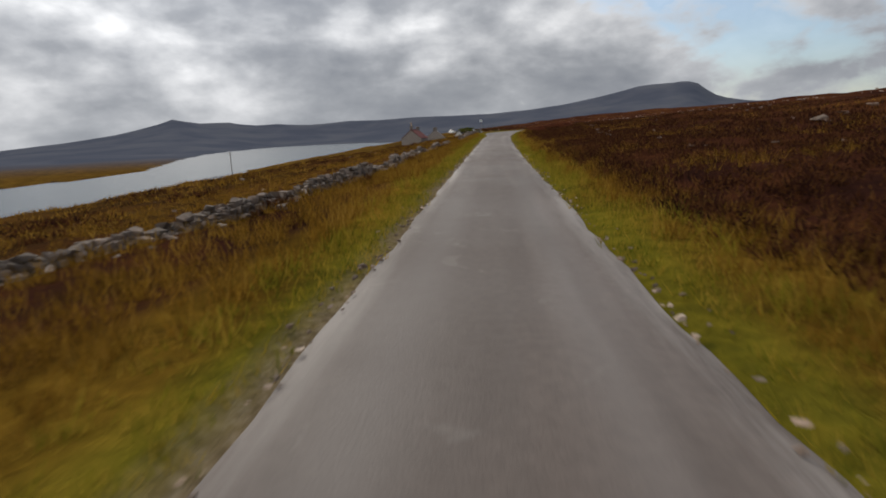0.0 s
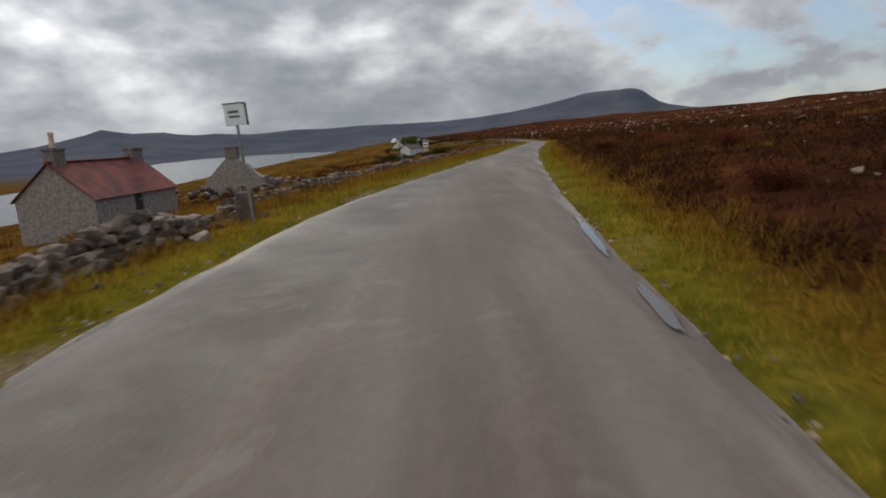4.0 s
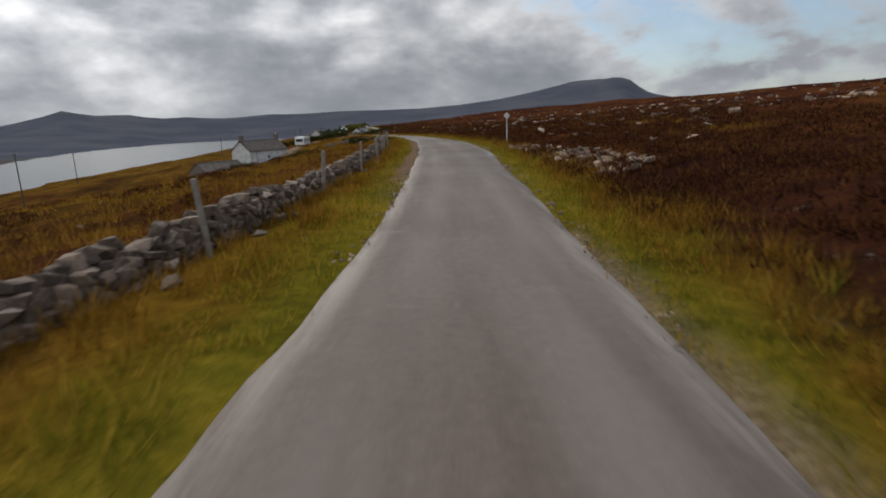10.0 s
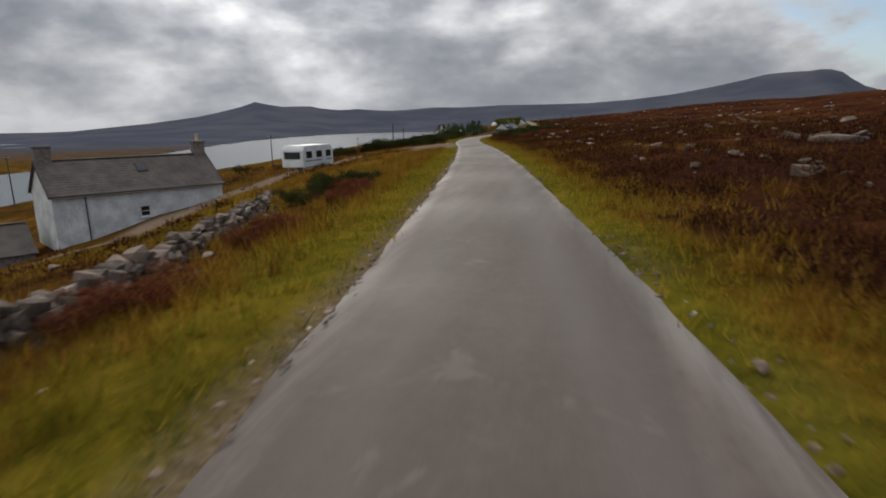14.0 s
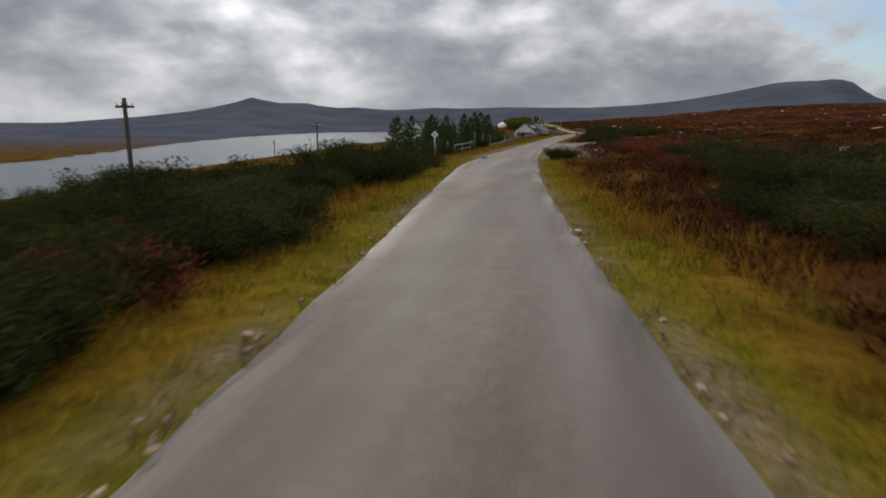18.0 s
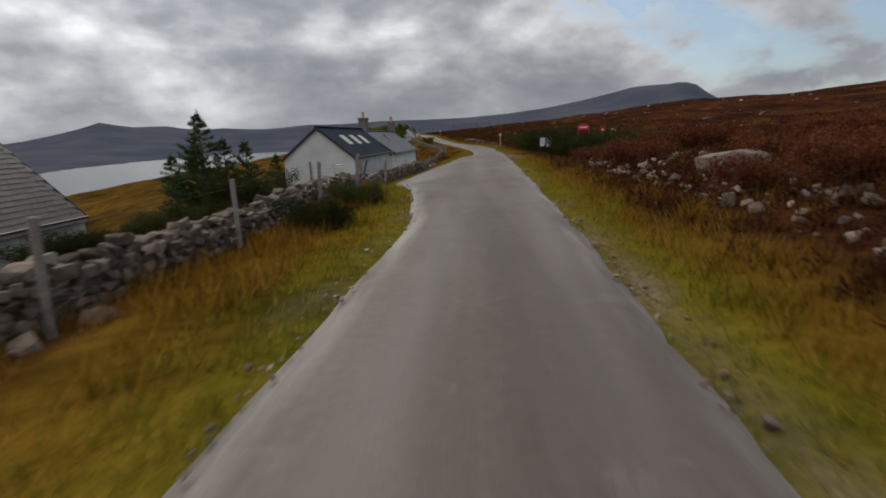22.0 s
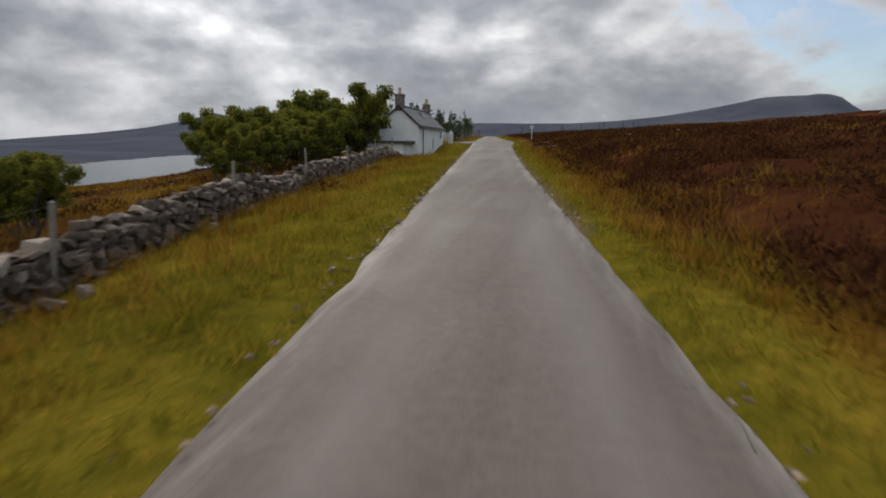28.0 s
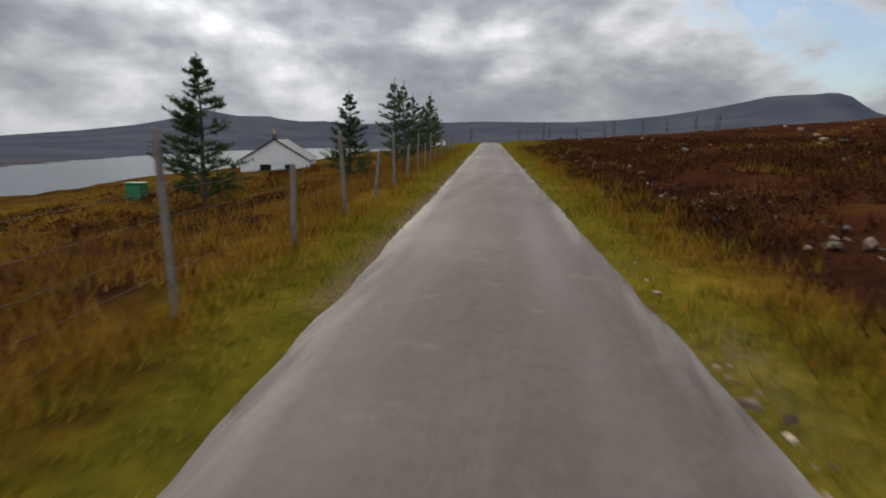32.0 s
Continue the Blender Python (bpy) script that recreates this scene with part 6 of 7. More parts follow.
for u, y, s, dims, label in ((5.6, 167.5, 0.62, (1.4, 1.0, 0.5), "large pale flat boulder in the heather"), (7.0, 200, 0.45, (1.3, 1.0, 0.6), "large grey boulder in the heather"),
                             (5.0, 213.0, 0.42, (1.2, 0.9, 0.7), "rounded grey boulder on the moor"), (6.2, 287, 0.6, (1.1, 0.8, 0.65), "pale boulder above the verge"),
                             (-2.75, 600.5, 0.85, (0.45, 1.5, 0.32), "long pale flat stone lying in the verge"), (-2.6, 552.0, 0.28, (1.2, 0.9, 0.5), "white stone set in the grass"),
                             (3.1, 553.2, 0.35, (1.2, 0.8, 0.5), "small pale boulder at the path's edge"), (-4.0, 216, 0.75, (0.5, 0.8, 1.2), "stone fallen from the wall into the grass"),
                             (15, 346, 1.4, (1.6, 1.0, 0.4), "broad pale slab of bedrock on the moor"), (9.5, 447, 1.0, (1.2, 0.9, 0.6), "grey boulder in brown heather"),
                             (5.6, 697.5, 0.6, (1, 0.9, 0.9), "pale upright boulder on the bank"), (9.0, 707, 1.2, (1.8, 0.9, 0.4), "flat pale slab in the heather"),
                             (6.0, 516, 1.3, (1.3, 1.0, 0.6), "grey boulder beside low gorse")):
    o = tagged(new("boulder", BOULDER), label, "boulder", "roadside boulders")
    o.matrix_basis = Matrix.Translation(at(u, y, 0.10 * s)) @ pose(0, 0, 0, 0, 0, y * 37 % 360) @ Matrix.Diagonal((s * dims[0], s * dims[1], s * dims[2], 1))
rows = []
for i in range(11000):
    y = r.uniform(-15, 790)
    hl, hr = halves(y)
    side = r.choice([-1, 1], p=[0.6, 0.4])
    off = abs(r.normal(0, 0.16)) - 0.08 if i % 45 else r.uniform(0.1, 1.6)
    u = -hl - off if side < 0 else hr + off
    if wave(y, 0.0, 21, 61 + side) < -0.25:
        continue
    cx, cz, cc = road(y)
    x = float(cx + u / cc)
    s = r.uniform(0.015, 0.06) * (1.8 if r.uniform() < 0.08 else 1)
    rows.append((np.array([x, y, float(cz) + 0.01 + s * 0.2 - 0.04 * max(0, off)]), np.array([s, s * 1.2, s * 0.7]), (0, 0, r.uniform(0, 6.28))))
tagged(joined("road_grit", rows, r, M_BROKEN, SMALL_SRC), "loose grit along the crumbling edges of the tarmac", "gravel", kind="stuff")


def puddle(side, y, wide, long, seed):
    """A strip of water in the rut between tarmac and verge."""
    bm = bmesh.new()
    vs = []
    for i in range(44):
        a = i / 44 * 6.2832
        k = 1 + 0.20 * math.sin(2 * a + seed) + 0.10 * math.sin(5 * a + 2 * seed) + 0.05 * math.sin(9 * a + seed)
        vs.append(bm.verts.new((math.cos(a) * wide * k, math.sin(a) * long * k, 0)))
    bm.faces.new(vs)
    o = part("puddle", bm, M_PUDDLE, None, "shallow rain puddle at the tarmac's edge")
    o["kind"] = "structure"
    cx, cz, cc = road(y)
    hl, hr = halves(y)
    u = float(hr) - 0.1 - wide * 1.15 if side > 0 else -float(hl) + 0.1 + wide * 1.15
    slope = math.degrees(math.atan2(float(road(y + 2)[1] - road(y - 2)[1]), 4.0))
    o.matrix_basis = pose(float(cx + u / cc), y, float(cz) + 0.048 - 0.012 * min(abs(u), 2) ** 2, slope, 0, bearing(y))


for i, (side, y, wide, long) in enumerate(((1, 101.0, 0.07, 1.5), (1, 97.4, 0.06, 0.8), (1, 190, 0.1, 0.7), (1, 256.5, 0.12, 1.2), (-1, 446, 0.25, 1.2), (1, 488.5, 0.12, 1.4), (1, 485.3, 0.24, 1.5), (1, 702, 0.2, 0.9))):
    puddle(side, y, wide, long, i)


# ---- fences ----
def post_mesh(h, w=0.075):
    return mesh_of(boxes((-w / 2, w / 2, -w / 2, w / 2, -0.45, h), bevel=0.012), "post", M_POST)


def fence(label, posts, wires, seed, w=0.085, name="wire_fence"):
    """Posts (u, y, height) with wires at the heights given strung from post to post."""
    rr = random.Random(seed)
    f = thing(name, (0, 0, 0), label, "fence", "roadside fences")
    tops = []
    for u, y, h in posts:
        p = at(u, y)
        o = new("post", post_mesh(h, w * rr.uniform(0.85, 1.25)))
        o.parent = f
        o.matrix_basis = pose(*p, rr.uniform(-5, 5), rr.uniform(-5, 5), rr.uniform(0, 90))
        tops.append(p)
    for z in wires:
        bm = bmesh.new()
        run = []
        for a, b in zip(tops, tops[1:]):
            run += [a + Vector((0, 0, z)), (a + b) / 2 + Vector((0, 0, z - 0.02))]
        run.append(tops[-1] + Vector((0, 0, z)))
        rings = [[bm.verts.new(p + Vector(q) * 0.0017) for q in ((1, 0, 0), (0, 0, 1), (-1, 0, 0), (0, 0, -1))] for p in run]
        for lo, hi in zip(rings, rings[1:]):
            for j in range(4):
                bm.faces.new((lo[j], lo[(j + 1) % 4], hi[(j + 1) % 4], hi[j]))
        part("wire", bm, M_WIRE, f)
    return f


rr = random.Random(5)
fence("tall deer fence of weathered posts and wires along the verge",
      [(float(np.interp(y, [706, 718, 729, 800], [-4.0, -3.6, -2.85, -4.0])), y, 1.75 if i % 2 == 0 else 1.25) for i, y in enumerate(np.arange(705.6, 800, 3.4))], [0.2, 0.45, 0.7, 0.95, 1.2], 1, 0.065)
fence("leaning posts with slack wires behind a garden wall", [(-4.55 - 0.1 * (i % 2), y, 1.25) for i, y in enumerate(np.arange(479.0, 527, 4.6))], [0.75, 1.1], 2)
fence("thin leaning posts along a level stone wall", [(float(np.interp(y, [564, 567, 575, 600, 650, 676], [-7.4, -5.9, -4.7, -4.5, -5.7, -6.0])), y, 1.25) for y in np.arange(566.0, 676, 5.5)], [1.15], 3, 0.06)
fence("old posts leaning against a dry-stone wall", [(float(np.interp(y, [210, 255, 304], [-4.2, -3.75, -3.9])), y, 1.2) for y in np.arange(214.0, 304, 7.4)], [], 4)
fence("weathered posts on the edge of a gritty lay-by", [(-5.0, 436.0, 0.95), (-5.0, 439.0, 1.0), (-4.75, 442.2, 1.05), (-5.1, 449.0, 1.15)], [], 5, 0.1)
f = fence("timber rail fence in front of a conifer belt", [(-5.15, 452.0, 0.85), (-5.2, 455.8, 0.9), (-5.2, 459.6, 0.95), (-5.6, 463.0, 0.8), (-5.9, 465.6, 1.75), (-6.0, 466.2, 1.2), (-6.0, 471.0, 1.6), (-6.0, 476.5, 1.5)], [], 6, 0.1, "rail_fence")
for a, b, z in (((-5.15, 452.0), (-5.2, 459.6), 0.8), ((-5.2, 459.6), (-5.9, 465.6), 0.86), ((-5.15, 452.0), (-5.2, 459.6), 0.4)):
    bm = bmesh.new()
    tube(bm, at(*a, z), at(*b, z), 0.05, 0.045, 7)
    part("rail", bm, M_POST, f)
fence("single weathered post in rough grass", [(-6.0, 188.5, 1.2), (-6.0, 191.0, 0.9)], [], 7, 0.12)

# ---- trees and bushes ----
def copies(src, rows):
    """The first row places the model itself, the rest are copies: u or x, y, scale, turn."""
    for i, (p, s, a) in enumerate(rows):
        m0 = Matrix.Translation(p) @ pose(0, 0, 0, 0, 0, a)
        if i == 0:
            src.matrix_basis = m0 @ Matrix.Diagonal((s, s, s, 1))
        else:
            o = copy_thing(src, m0)
            o.scale = (s, s, s)


def xy(x, y):
    return Vector((x, y, seat(x, y)))


C1 = conifer("spruce", 11, 5.0, 1.45, "young dark spruce with upswept boughs", 0.10, 0.9, 28)
C2 = conifer("spruce", 12, 5.0, 1.2, "slender young spruce with gaps between its boughs", 0.16, 0.7, 22)
C3 = conifer("pine", 13, 4.5, 1.5, "bushy young pine with upright candles", 0.06, 1.0, 34)
C4 = conifer("spruce", 14, 5.0, 0.8, "thin sparse spruce, almost bare below", 0.30, 0.5, 16)
copies(C3, [(xy(-9.3, 455.5), 0.78, 0), (xy(-8.6, 452.0), 0.6, 40), (xy(-9.6, 462), 0.8, 80), (xy(-9.8, 470), 0.72, 120), (xy(-12.4, 466), 0.85, 200), (xy(-13.5, 459), 0.9, 260),
            *[(xy(-8.2 - 1.9 * (i % 4) - 0.4 * (i % 3), 457 + 2.1 * i), 0.55 + 0.09 * (i * 7 % 5), 47 * i) for i in range(11)],
            (xy(-11.9, 488), 1.1, 33), *[(xy(-8.6 - 1.7 * (i % 3), 466.5 + 1.7 * i), 0.55 + 0.07 * (i * 5 % 4), 61 * i) for i in range(11) if i not in (6, 7)], (xy(-8.6, 474.5), 0.9, 20), (xy(-8.4, 478.5), 0.85, 70), (xy(-19.6, 541), 1.75, 10), (xy(-18.4, 542), 1.35, 50), (xy(-20.9, 543), 1.5, 130), (xy(-21.8, 541), 1.25, 220), (xy(-17.2, 543), 1.3, 90), (xy(-15.8, 545.5), 1.1, 180),
            (xy(-19.6, 703.2), 0.6, 20), (xy(-21.3, 702.6), 0.7, 60), (xy(-23.2, 701.0), 0.65, 110), (xy(-22.0, 698.4), 0.5, 170), (xy(-29.4, 745), 1.05, 0), (xy(-27.0, 752), 0.8, 70)])
copies(C1, [(xy(-15.9, 482), 1.0, 0), (xy(-11.5, 473), 0.72, 50), (xy(-13.5, 479), 0.75, 100), (xy(-14.0, 473), 0.8, 150), (xy(-17.0, 468), 0.95, 210), (xy(-30, 722), 1.05, 0), (xy(-23.8, 703.6), 1.12, 20), (xy(-22.3, 704.6), 1.1, 75), (xy(-25.4, 705.4), 1.05, 130), (xy(-20.6, 704.2), 0.8, 190), (xy(-20.2, 702.2), 0.85, 15), (xy(-22.6, 701.5), 1.0, 95), (xy(-18.9, 704.6), 0.75, 155), (xy(-25.8, 701.5), 1.1, 215), (xy(-21.6, 700.0), 0.62, 275), (xy(-24.2, 699.8), 0.8, 300), (xy(-19.1, 701.6), 0.5, 45), (xy(-27, 703), 1.2, 240),
            (xy(-31.5, 732), 1.15, 60), (xy(-33, 726), 1.0, 110), (xy(-36, 724), 1.25, 160), (xy(-34, 730), 0.9, 200), (xy(-25.6, 713), 0.95, 240), (xy(-27.2, 722), 1.0, 290),
            (xy(-26.5, 728), 0.7, 33), (xy(-29, 719), 0.85, 133), (xy(-25, 722.5), 0.7, 233), (xy(-27.4, 760), 0.95, 30), (xy(-28.5, 768), 0.9, 70), (xy(-29.8, 776), 0.85, 100), (xy(-31, 786), 0.8, 190)])
copies(C2, [(xy(-17.4, 474), 0.95, 0), (xy(-23.4, 725), 0.95, 90), (xy(-24.6, 719), 0.85, 130), (xy(-24, 727), 0.8, 10), (xy(-38, 720), 1.2, 40), (xy(-29.0, 714), 1.1, 200),
            (xy(-25.3, 733), 0.8, 220), (xy(-26.0, 757), 0.85, 100), (xy(-28.2, 772), 0.95, 0), (xy(-30.5, 781), 1.0, 300)])
copies(C4, [(xy(-20.9, 722.6), 0.9, 0), (xy(-22.6, 728.0), 0.8, 80), (xy(-25.5, 729), 1.0, 140), (xy(-28.5, 731), 0.9, 200), (xy(-31, 725), 1.0, 260)]
       + [(xy(-38.0 + 5 * i + (i % 3) * 2.4, 850 + 7 * ((i * 5) % 8)), 0.7 + 0.06 * (i % 4), 50 * i) for i in range(12)])

T1 = leafy("rowan", 21, 5.2, 3.6, "small broad-leaved tree turning yellow-green behind the wall", "tree", M_LEAF, 0.17, 22000, "garden trees", 6)
copies(T1, [(xy(-22.2, 678.8), 1.2, 0), (xy(-29.5, 690), 1.15, 40), (xy(-26.0, 684), 1.05, 100), (xy(-24.6, 676), 0.9, 200), (xy(-28.2, 672), 0.85, 60), (xy(-24.0, 667), 0.65, 300), (xy(-20.6, 660), 0.5, 20),
            (xy(-22.5, 652), 0.45, 120), (xy(-18.0, 648), 0.4, 160), (xy(-31.5, 681), 1.1, 220), (xy(-33.0, 692), 1.1, 140), (xy(-24.2, 672), 0.8, 250), (xy(-21.6, 672.5), 0.75, 80), (xy(-20.4, 668.5), 0.6, 30), (xy(-23.2, 674.5), 0.85, 190), (xy(-21.0, 664.5), 0.55, 290), (xy(-25.5, 680.5), 1.0, 330), (xy(-27.5, 695), 1.0, 10), (xy(-9.0, 627), 0.4, 10), (xy(-16.0, 497), 0.55, 0), (xy(-17.5, 503), 0.5, 70)])

G = [leafy("gorse_bush", 31 + i, 1.3, 2.2, "dense dark green gorse bush on rough ground", "bush", M_GORSE, 0.085, 15000, "gorse bushes", 6, 1.0) for i in range(3)]
spots = []
r = np.random.RandomState(9)
for (y0, y1, u0, u1, n, s0, s1) in ((386, 436, -13, -4.2, 44, 0.4, 1.15), (384, 436, -30, -13, 18, 0.6, 1.3), (400, 437, 4.4, 10, 13, 0.5, 0.95), (440, 446, 2.7, 3.6, 3, 0.45, 0.6), (455, 459, 6.5, 8.0, 1, 0.6, 0.7), (451, 476, -8.2, -5.9, 18, 0.4, 0.75), (408, 436, -10, -3.6, 20, 0.5, 0.8), (410, 424, 4.6, 10, 10, 0.6, 0.95), (488, 506, 6.2, 14, 15, 0.5, 1.1), (390, 436, -6.5, -3.6, 44, 0.4, 0.7),
                                    (528, 543, 4.4, 10, 11, 0.6, 1.05), (485, 500, 4.2, 7.0, 12, 0.45, 0.85), (562, 575, 4.8, 8.5, 6, 0.35, 0.55), (543, 556, 9.5, 15, 10, 0.9, 1.3), (575, 586, 4.8, 8, 5, 0.3, 0.5), (300, 318, -7.5, -5.2, 8, 0.35, 0.6), (300, 312, -4.2, -3.4, 5, 0.35, 0.55),
                                    (300, 318, -24, -13, 8, 0.5, 0.9), (205, 260, -45, -22, 10, 0.7, 1.4), (284, 296, -4.0, -3.2, 2, 0.3, 0.4), (430, 450, -16, -6.0, 14, 0.5, 0.9), (433, 451, -8.5, -5.4, 16, 0.45, 0.75), (505, 528, -14, -7.5, 12, 0.5, 0.9), (600, 640, -30, -9, 14, 0.4, 0.8),
                                    (511, 517, -4.3, -3.4, 3, 0.35, 0.5), (541, 543, -6.7, -6.3, 2, 0.5, 0.6), (333, 342, -7.0, -5.2, 6, 0.35, 0.6), (550, 552, -5.3, -4.9, 2, 0.4, 0.55)):
    for i in range(n):
        u, y = r.uniform(u0, u1), r.uniform(y0, y1)
        spots.append((at(u, y), r.uniform(s0, s1), r.uniform(0, 360)))
spots += [(at(u, y), s, 77 * i) for i, (u, y, s) in enumerate(((5.7, 557.8, 1.8), (7.2, 559.5, 1.9), (8.8, 556.6, 1.8), (6.2, 563, 1.4), (5.4, 575.4, 0.95), (6.2, 573.4, 1.05), (6.6, 577, 0.9), (7.0, 466.5, 1.1), (5.7, 542.5, 1.15), (7.0, 543.5, 1.25), (8.4, 541.2, 1.3), (-7.6, 486.5, 0.85), (-8.8, 489.5, 0.9), (-9.2, 493, 0.9), (-8.0, 496.5, 0.7), *[(-7.2 - 0.8 * (j % 3), 467 + 1.9 * j, 0.75 + 0.1 * (j % 3)) for j in range(10)], *[(-7.0 - 1.3 * (j % 4), 700.2 + 0.75 * j, 1.2 + 0.15 * (j % 3)) for j in range(8)]))]
for i in range(3):
    copies(G[i], spots[i::3])

B1 = leafy("bracken_clump", 41, 0.9, 1.7, "clump of dead rust-red bracken on rough ground", "bush", M_BRACKEN, 0.11, 5000, "bracken clumps", 6, 1.0)
r = np.random.RandomState(19)
spots = []
for (y0, y1, u0, u1, n, s0, s1) in ((526, 541, 5.5, 12, 16, 0.7, 1.2), (500, 526, 5, 13, 18, 0.6, 1.1), (436, 462, 7, 14, 16, 0.5, 1.0), (388, 436, 5, 13, 18, 0.5, 0.9), (84, 130, 4.5, 10, 14, 0.5, 0.9), (322, 336, -5.0, -4.2, 7, 0.35, 0.6), (386, 436, -9, -3.4, 12, 0.4, 0.7)):
    spots += [(at(r.uniform(u0, u1), r.uniform(y0, y1)), r.uniform(s0, s1), r.uniform(0, 360)) for i in range(n)]
copies(B1, spots)

# ---- grass, heather and bracken ----
r = np.random.RandomState(4)
FOOT = [(-20, 116, 6.5, 13), (-21, 333, 17, 25), (-31.5, 507, 12.5, 23), (-13.5, 535, 8, 30), (-23, 676, 8.5, 19), (-25, 705, 7, 12), (-55, 782, 14, 16), (-8.5, 366, 5.5, 7), (-30, 595, 8, 12)]


def field(y0, y1, d0, d1, per, side, power=1.0):
    """Points beside the road, d0 to d1 beyond the tarmac, thinned over grit and under houses."""
    n = int((y1 - y0) * (d1 - d0) * per)
    y = r.uniform(y0, y1, n)
    d = d0 + (d1 - d0) * r.uniform(0, 1, n) ** power
    hl, hr = halves(y)
    u = -hl - d if side < 0 else hr + d
    cx, cz, cc = road(y)
    x = cx + u / cc
    ok = r.uniform(0, 1, n) > gravel(u, y) * 1.15
    for fx, fy, fw, fl in FOOT:
        ok &= ~((x > fx) & (x < fx + fw) & (y > fy) & (y < fy + fl))
    x, y, d = x[ok], y[ok], d[ok]
    return x, y, d, land(x, y)


def tufts(x, y, z, each, spread_, h0, h1, w, lean):
    n = len(x)
    k = np.repeat(np.arange(n), each)
    size = r.uniform(0.6, 1.25, n)[k]
    base = np.stack([x[k] + r.normal(0, spread_, len(k)), y[k] + r.normal(0, spread_, len(k)), z[k] - 0.02], 1)
    h = r.uniform(h0, h1, len(k)) * size
    return blades(r, base, h, w * r.uniform(0.7, 1.3, len(k)), h * r.uniform(0.15, lean, len(k)))


def hummocks(x, y, z, each, wide, high, leaf, slim):
    """A rounded cushion of short sprigs at each point."""
    n = len(x)
    k = np.repeat(np.arange(n), each)
    m = len(k)
    size = r.uniform(0.55, 1.35, n)[k]
    a, e = r.uniform(0, 6.283, m), np.arccos(r.uniform(0.0, 1.0, m))
    out = np.stack([np.sin(e) * np.cos(a), np.sin(e) * np.sin(a), np.cos(e)], 1)
    reach = r.uniform(0.72, 1.0, m) * size
    c = np.stack([x[k], y[k], z[k] - 0.05], 1) + out * np.array([wide, wide, high]) * reach[:, None]
    d = out + r.normal(0, 0.45, (m, 3)) + np.array([0, 0, 0.35])
    d /= np.linalg.norm(d, axis=1)[:, None]
    t = np.cross(d, r.normal(0, 1, (m, 3)))
    t /= np.linalg.norm(t, axis=1)[:, None]
    ln = leaf * r.uniform(0.6, 1.3, m)[:, None]
    return np.stack([c - t * slim / 2, c + t * slim / 2, c + d * ln], 1).reshape(-1, 3)


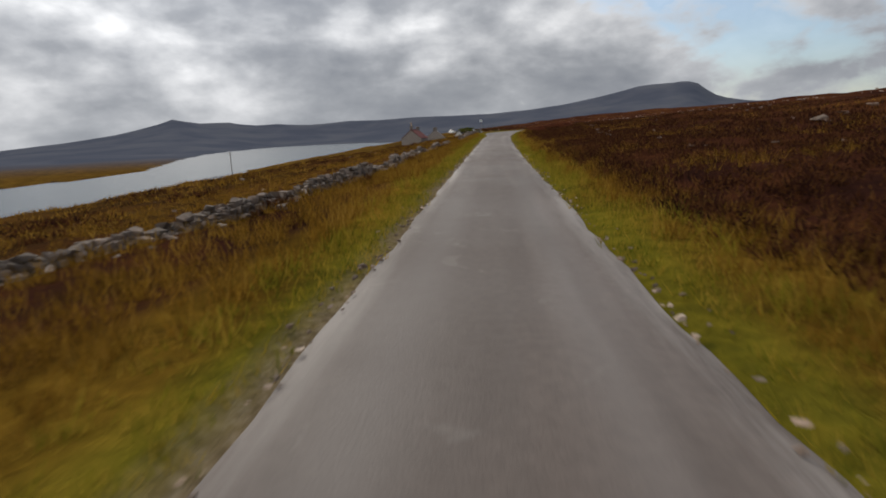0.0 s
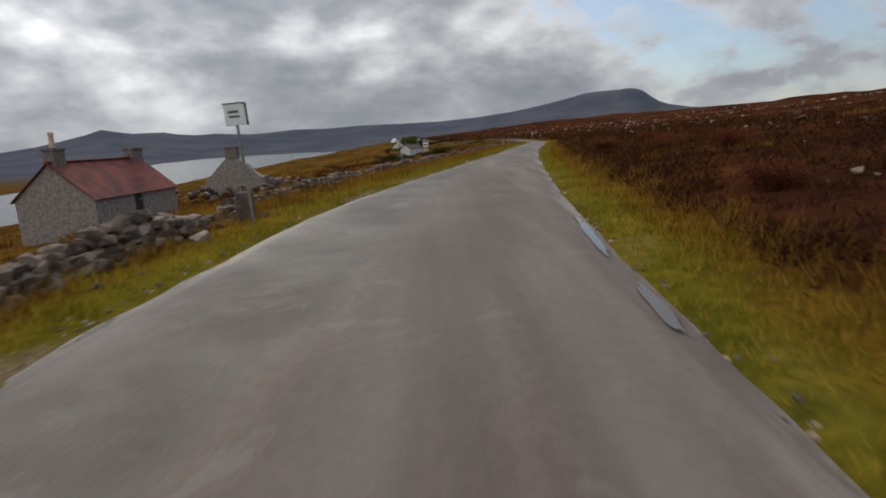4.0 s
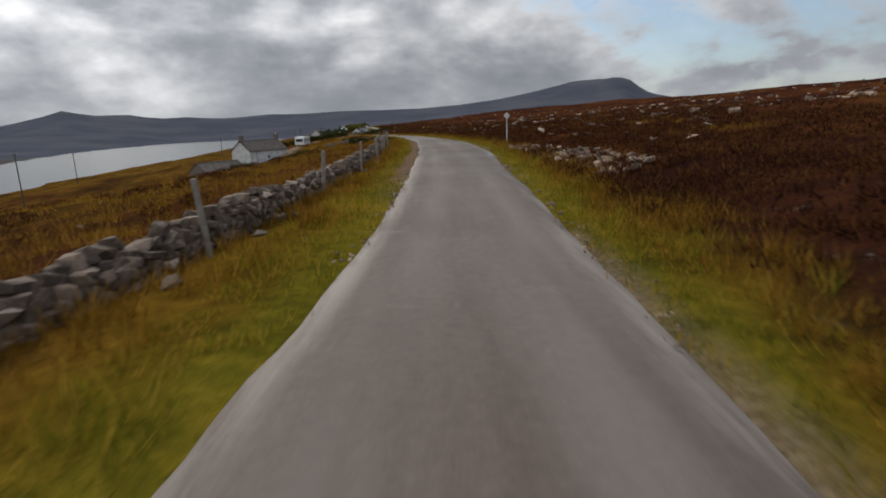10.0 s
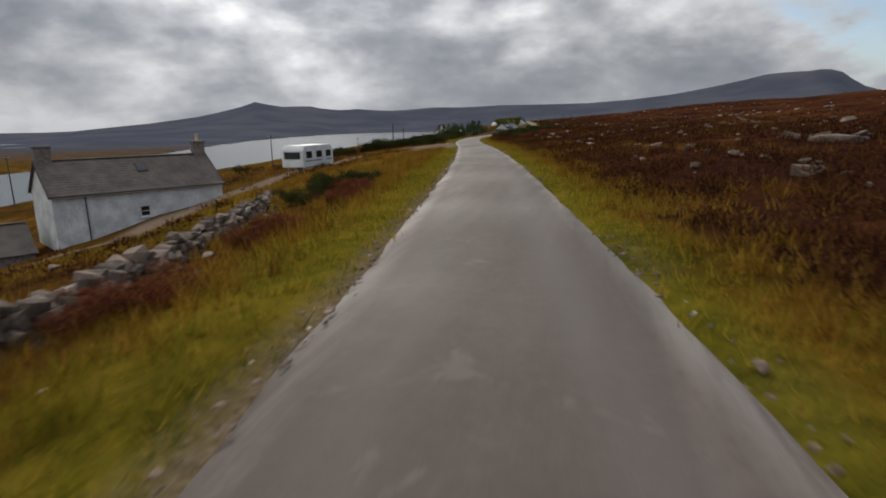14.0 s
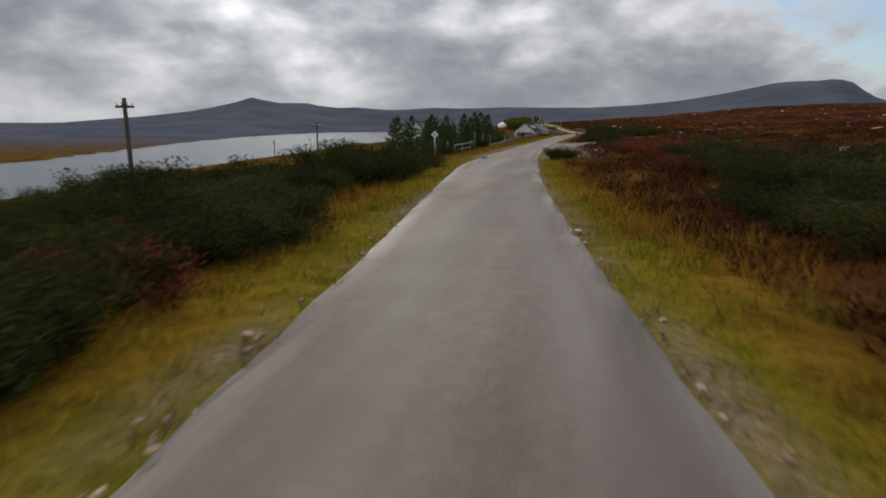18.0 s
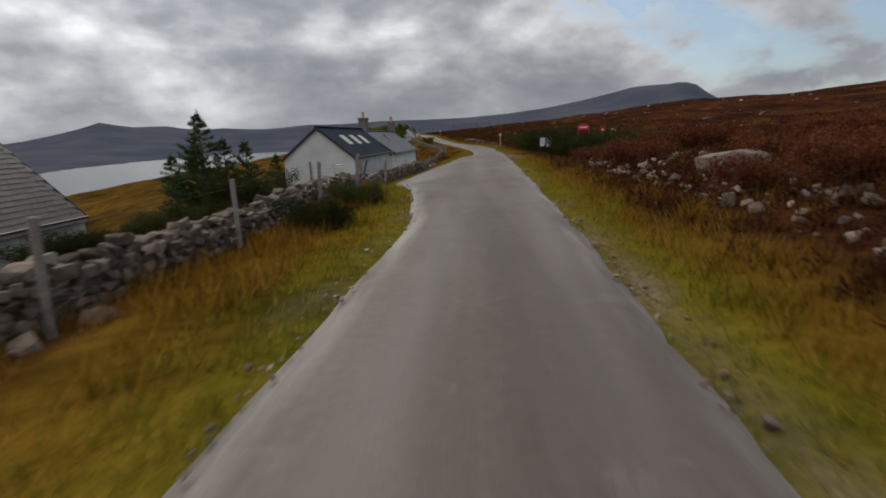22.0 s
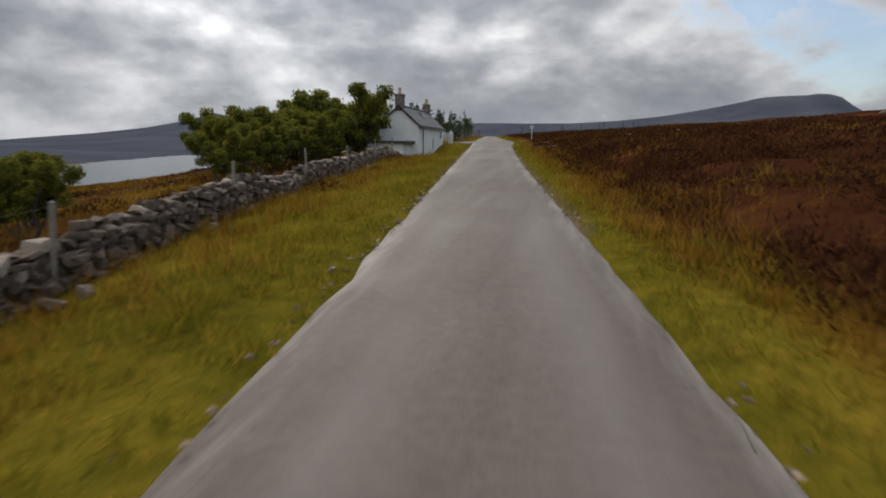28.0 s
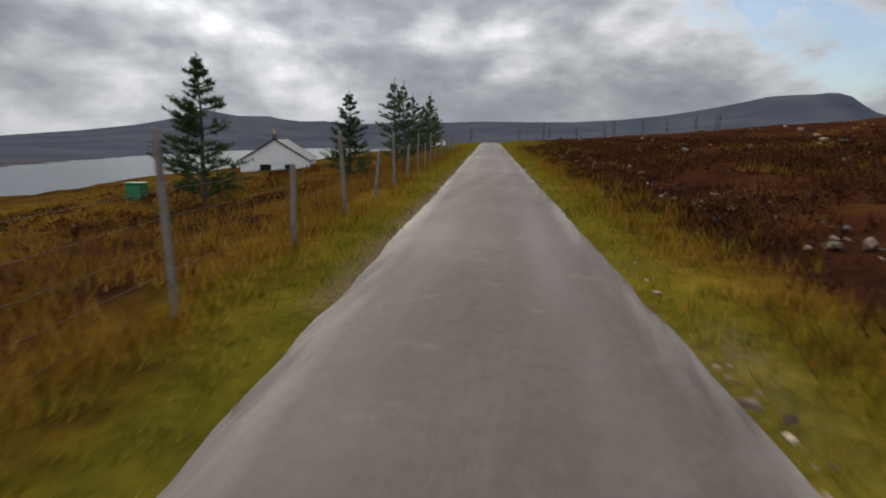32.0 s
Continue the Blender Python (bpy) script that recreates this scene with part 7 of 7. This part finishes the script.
lots, straws, sprigs = [], [], []
for label, table in WALLS:           # rank grass at the foot of the walls
    tb = np.array(table, float)
    y = r.uniform(tb[0, 0], tb[-1, 0], int((tb[-1, 0] - tb[0, 0]) * 5))
    cx, cz, cc = road(y)
    x = cx + (np.interp(y, tb[:, 0], tb[:, 1]) + r.choice([-1, 1, 1], len(y)) * r.uniform(0.28, 0.75, len(y))) / cc
    keep = (wave(x, y, 6, 77) > -0.2) & ((y < 529) | (y > 551))
    straws.append(tufts(x[keep], y[keep], land(x[keep], y[keep]), 14, 0.10, 0.14, 0.40, 0.016, 0.7))
for side in (-1, 1):
    x, y, d, z = field(-18, 790, 0.02, 1.25, 24, side, 1.1)
    lots.append(tufts(x, y, z, 8, 0.08, 0.06, 0.19, 0.016, 0.9))
    x, y, d, z = field(-18, 790, 0.6, 1.8, 2.2, side)
    keep = wave(x, y, 4, 75) > 0.1
    lots.append(tufts(x[keep], y[keep], z[keep], 26, 0.13, 0.14, 0.36, 0.018, 0.8))
    x, y, d, z = field(-18, 790, 1.1 if side < 0 else 0.8, 4.2 if side < 0 else 2.5, 8.5, side)
    keep = (wave(x, y, 5, 72) > -0.35) & ((side > 0) | (y < 640) | (y > 706) | (r.uniform(0, 1, len(y)) < 0.25))
    straws.append(tufts(x[keep], y[keep], z[keep], 16, 0.10, 0.16, 0.42, 0.015, 0.75))
    x, y, d, z = field(-18, 790, 3.0 if side < 0 else 1.65, 9.5, 1.5 if side > 0 else 0.9, side, 1.2)
    keep = wave(x, y, 9, 76) > (-0.45 if side > 0 else 0.5)
    sprigs.append(hummocks(x[keep], y[keep], z[keep], 70, 0.42, 0.36, 0.15, 0.034))
    x, y, d, z = field(-18, 790, 9.5, 24, 0.45, side)
    keep = wave(x, y, 9, 76) > (-0.3 if side > 0 else 0.15)
    sprigs.append(hummocks(x[keep], y[keep], z[keep], 50, 0.6, 0.38, 0.20, 0.06))
    x, y, d, z = field(-18, 790, 2.3 if side < 0 else 1.7, 13, 4.0, side, 1.3)
    lush = (wave(x, y, 13, 73) > (-0.6 if side < 0 else 0.45)) | ((side < 0) & (d < 8) & (((y > 542) & (y < 568)) | ((y > 640) & (y < 704))))
    sprigs.append(tufts(x[~lush], y[~lush], z[~lush], 8, 0.12, 0.08, 0.28, 0.035, 0.9))
    straws.append(tufts(x[lush], y[lush], z[lush], 12, 0.10, 0.12, 0.40, 0.016, 0.8))
    if side < 0:                     # heather islands in the verge, and long grass down to the house walls
        x, y, d, z = field(566, 636, 0.9, 5.2, 9, side)
        keep = wave(x, y, 7, 74) > 0.22
        sprigs.append(tufts(x[keep], y[keep], z[keep], 9, 0.08, 0.10, 0.30, 0.03, 0.9))
        for ya, yb, da, db in ((544, 567, 1.0, 7.0), (676, 706, 1.0, 7.0), (638, 676, 1.0, 4.8), (302, 342, 1.0, 3.0)):
            x, y, d, z = field(ya, yb, da, db, 14, side)
            lots.append(tufts(x, y, z, 8, 0.08, 0.08, 0.26, 0.013, 0.8))
    x, y, d, z = field(-18, 800, 13, 48, 0.8, side)
    tan = wave(x, y, 24, 34) > (-0.6 if side < 0 else 0.45)
    sprigs.append(tufts(x[~tan], y[~tan], z[~tan], 9, 0.22, 0.12, 0.42, 0.09, 1.0))
    straws.append(tufts(x[tan], y[tan], z[tan], 9, 0.22, 0.12, 0.36, 0.05, 1.0))
x, y, d, z = field(770, 900, 0.1, 6, 5, -1)
lots.append(tufts(x, y, z, 6, 0.1, 0.08, 0.3, 0.03, 0.8))
x, y, d, z = field(770, 900, 0.1, 6, 5, 1)
lots.append(tufts(x, y, z, 6, 0.1, 0.08, 0.3, 0.03, 0.8))
tagged(new("verge_grass", from_tris("verge_grass", np.concatenate(lots), M_GRASS)), "rough yellow-green grass on the road's verges", "grass", kind="stuff")
tagged(new("dry_grass", from_tris("dry_grass", np.concatenate(straws), M_STRAW)), "long golden-brown dry grass between verge and moor", "grass", kind="stuff")
tagged(new("heather", from_tris("heather", np.concatenate(sprigs), M_HEATHER)), "brown and rust-coloured heather covering the moor", "heather", kind="stuff")
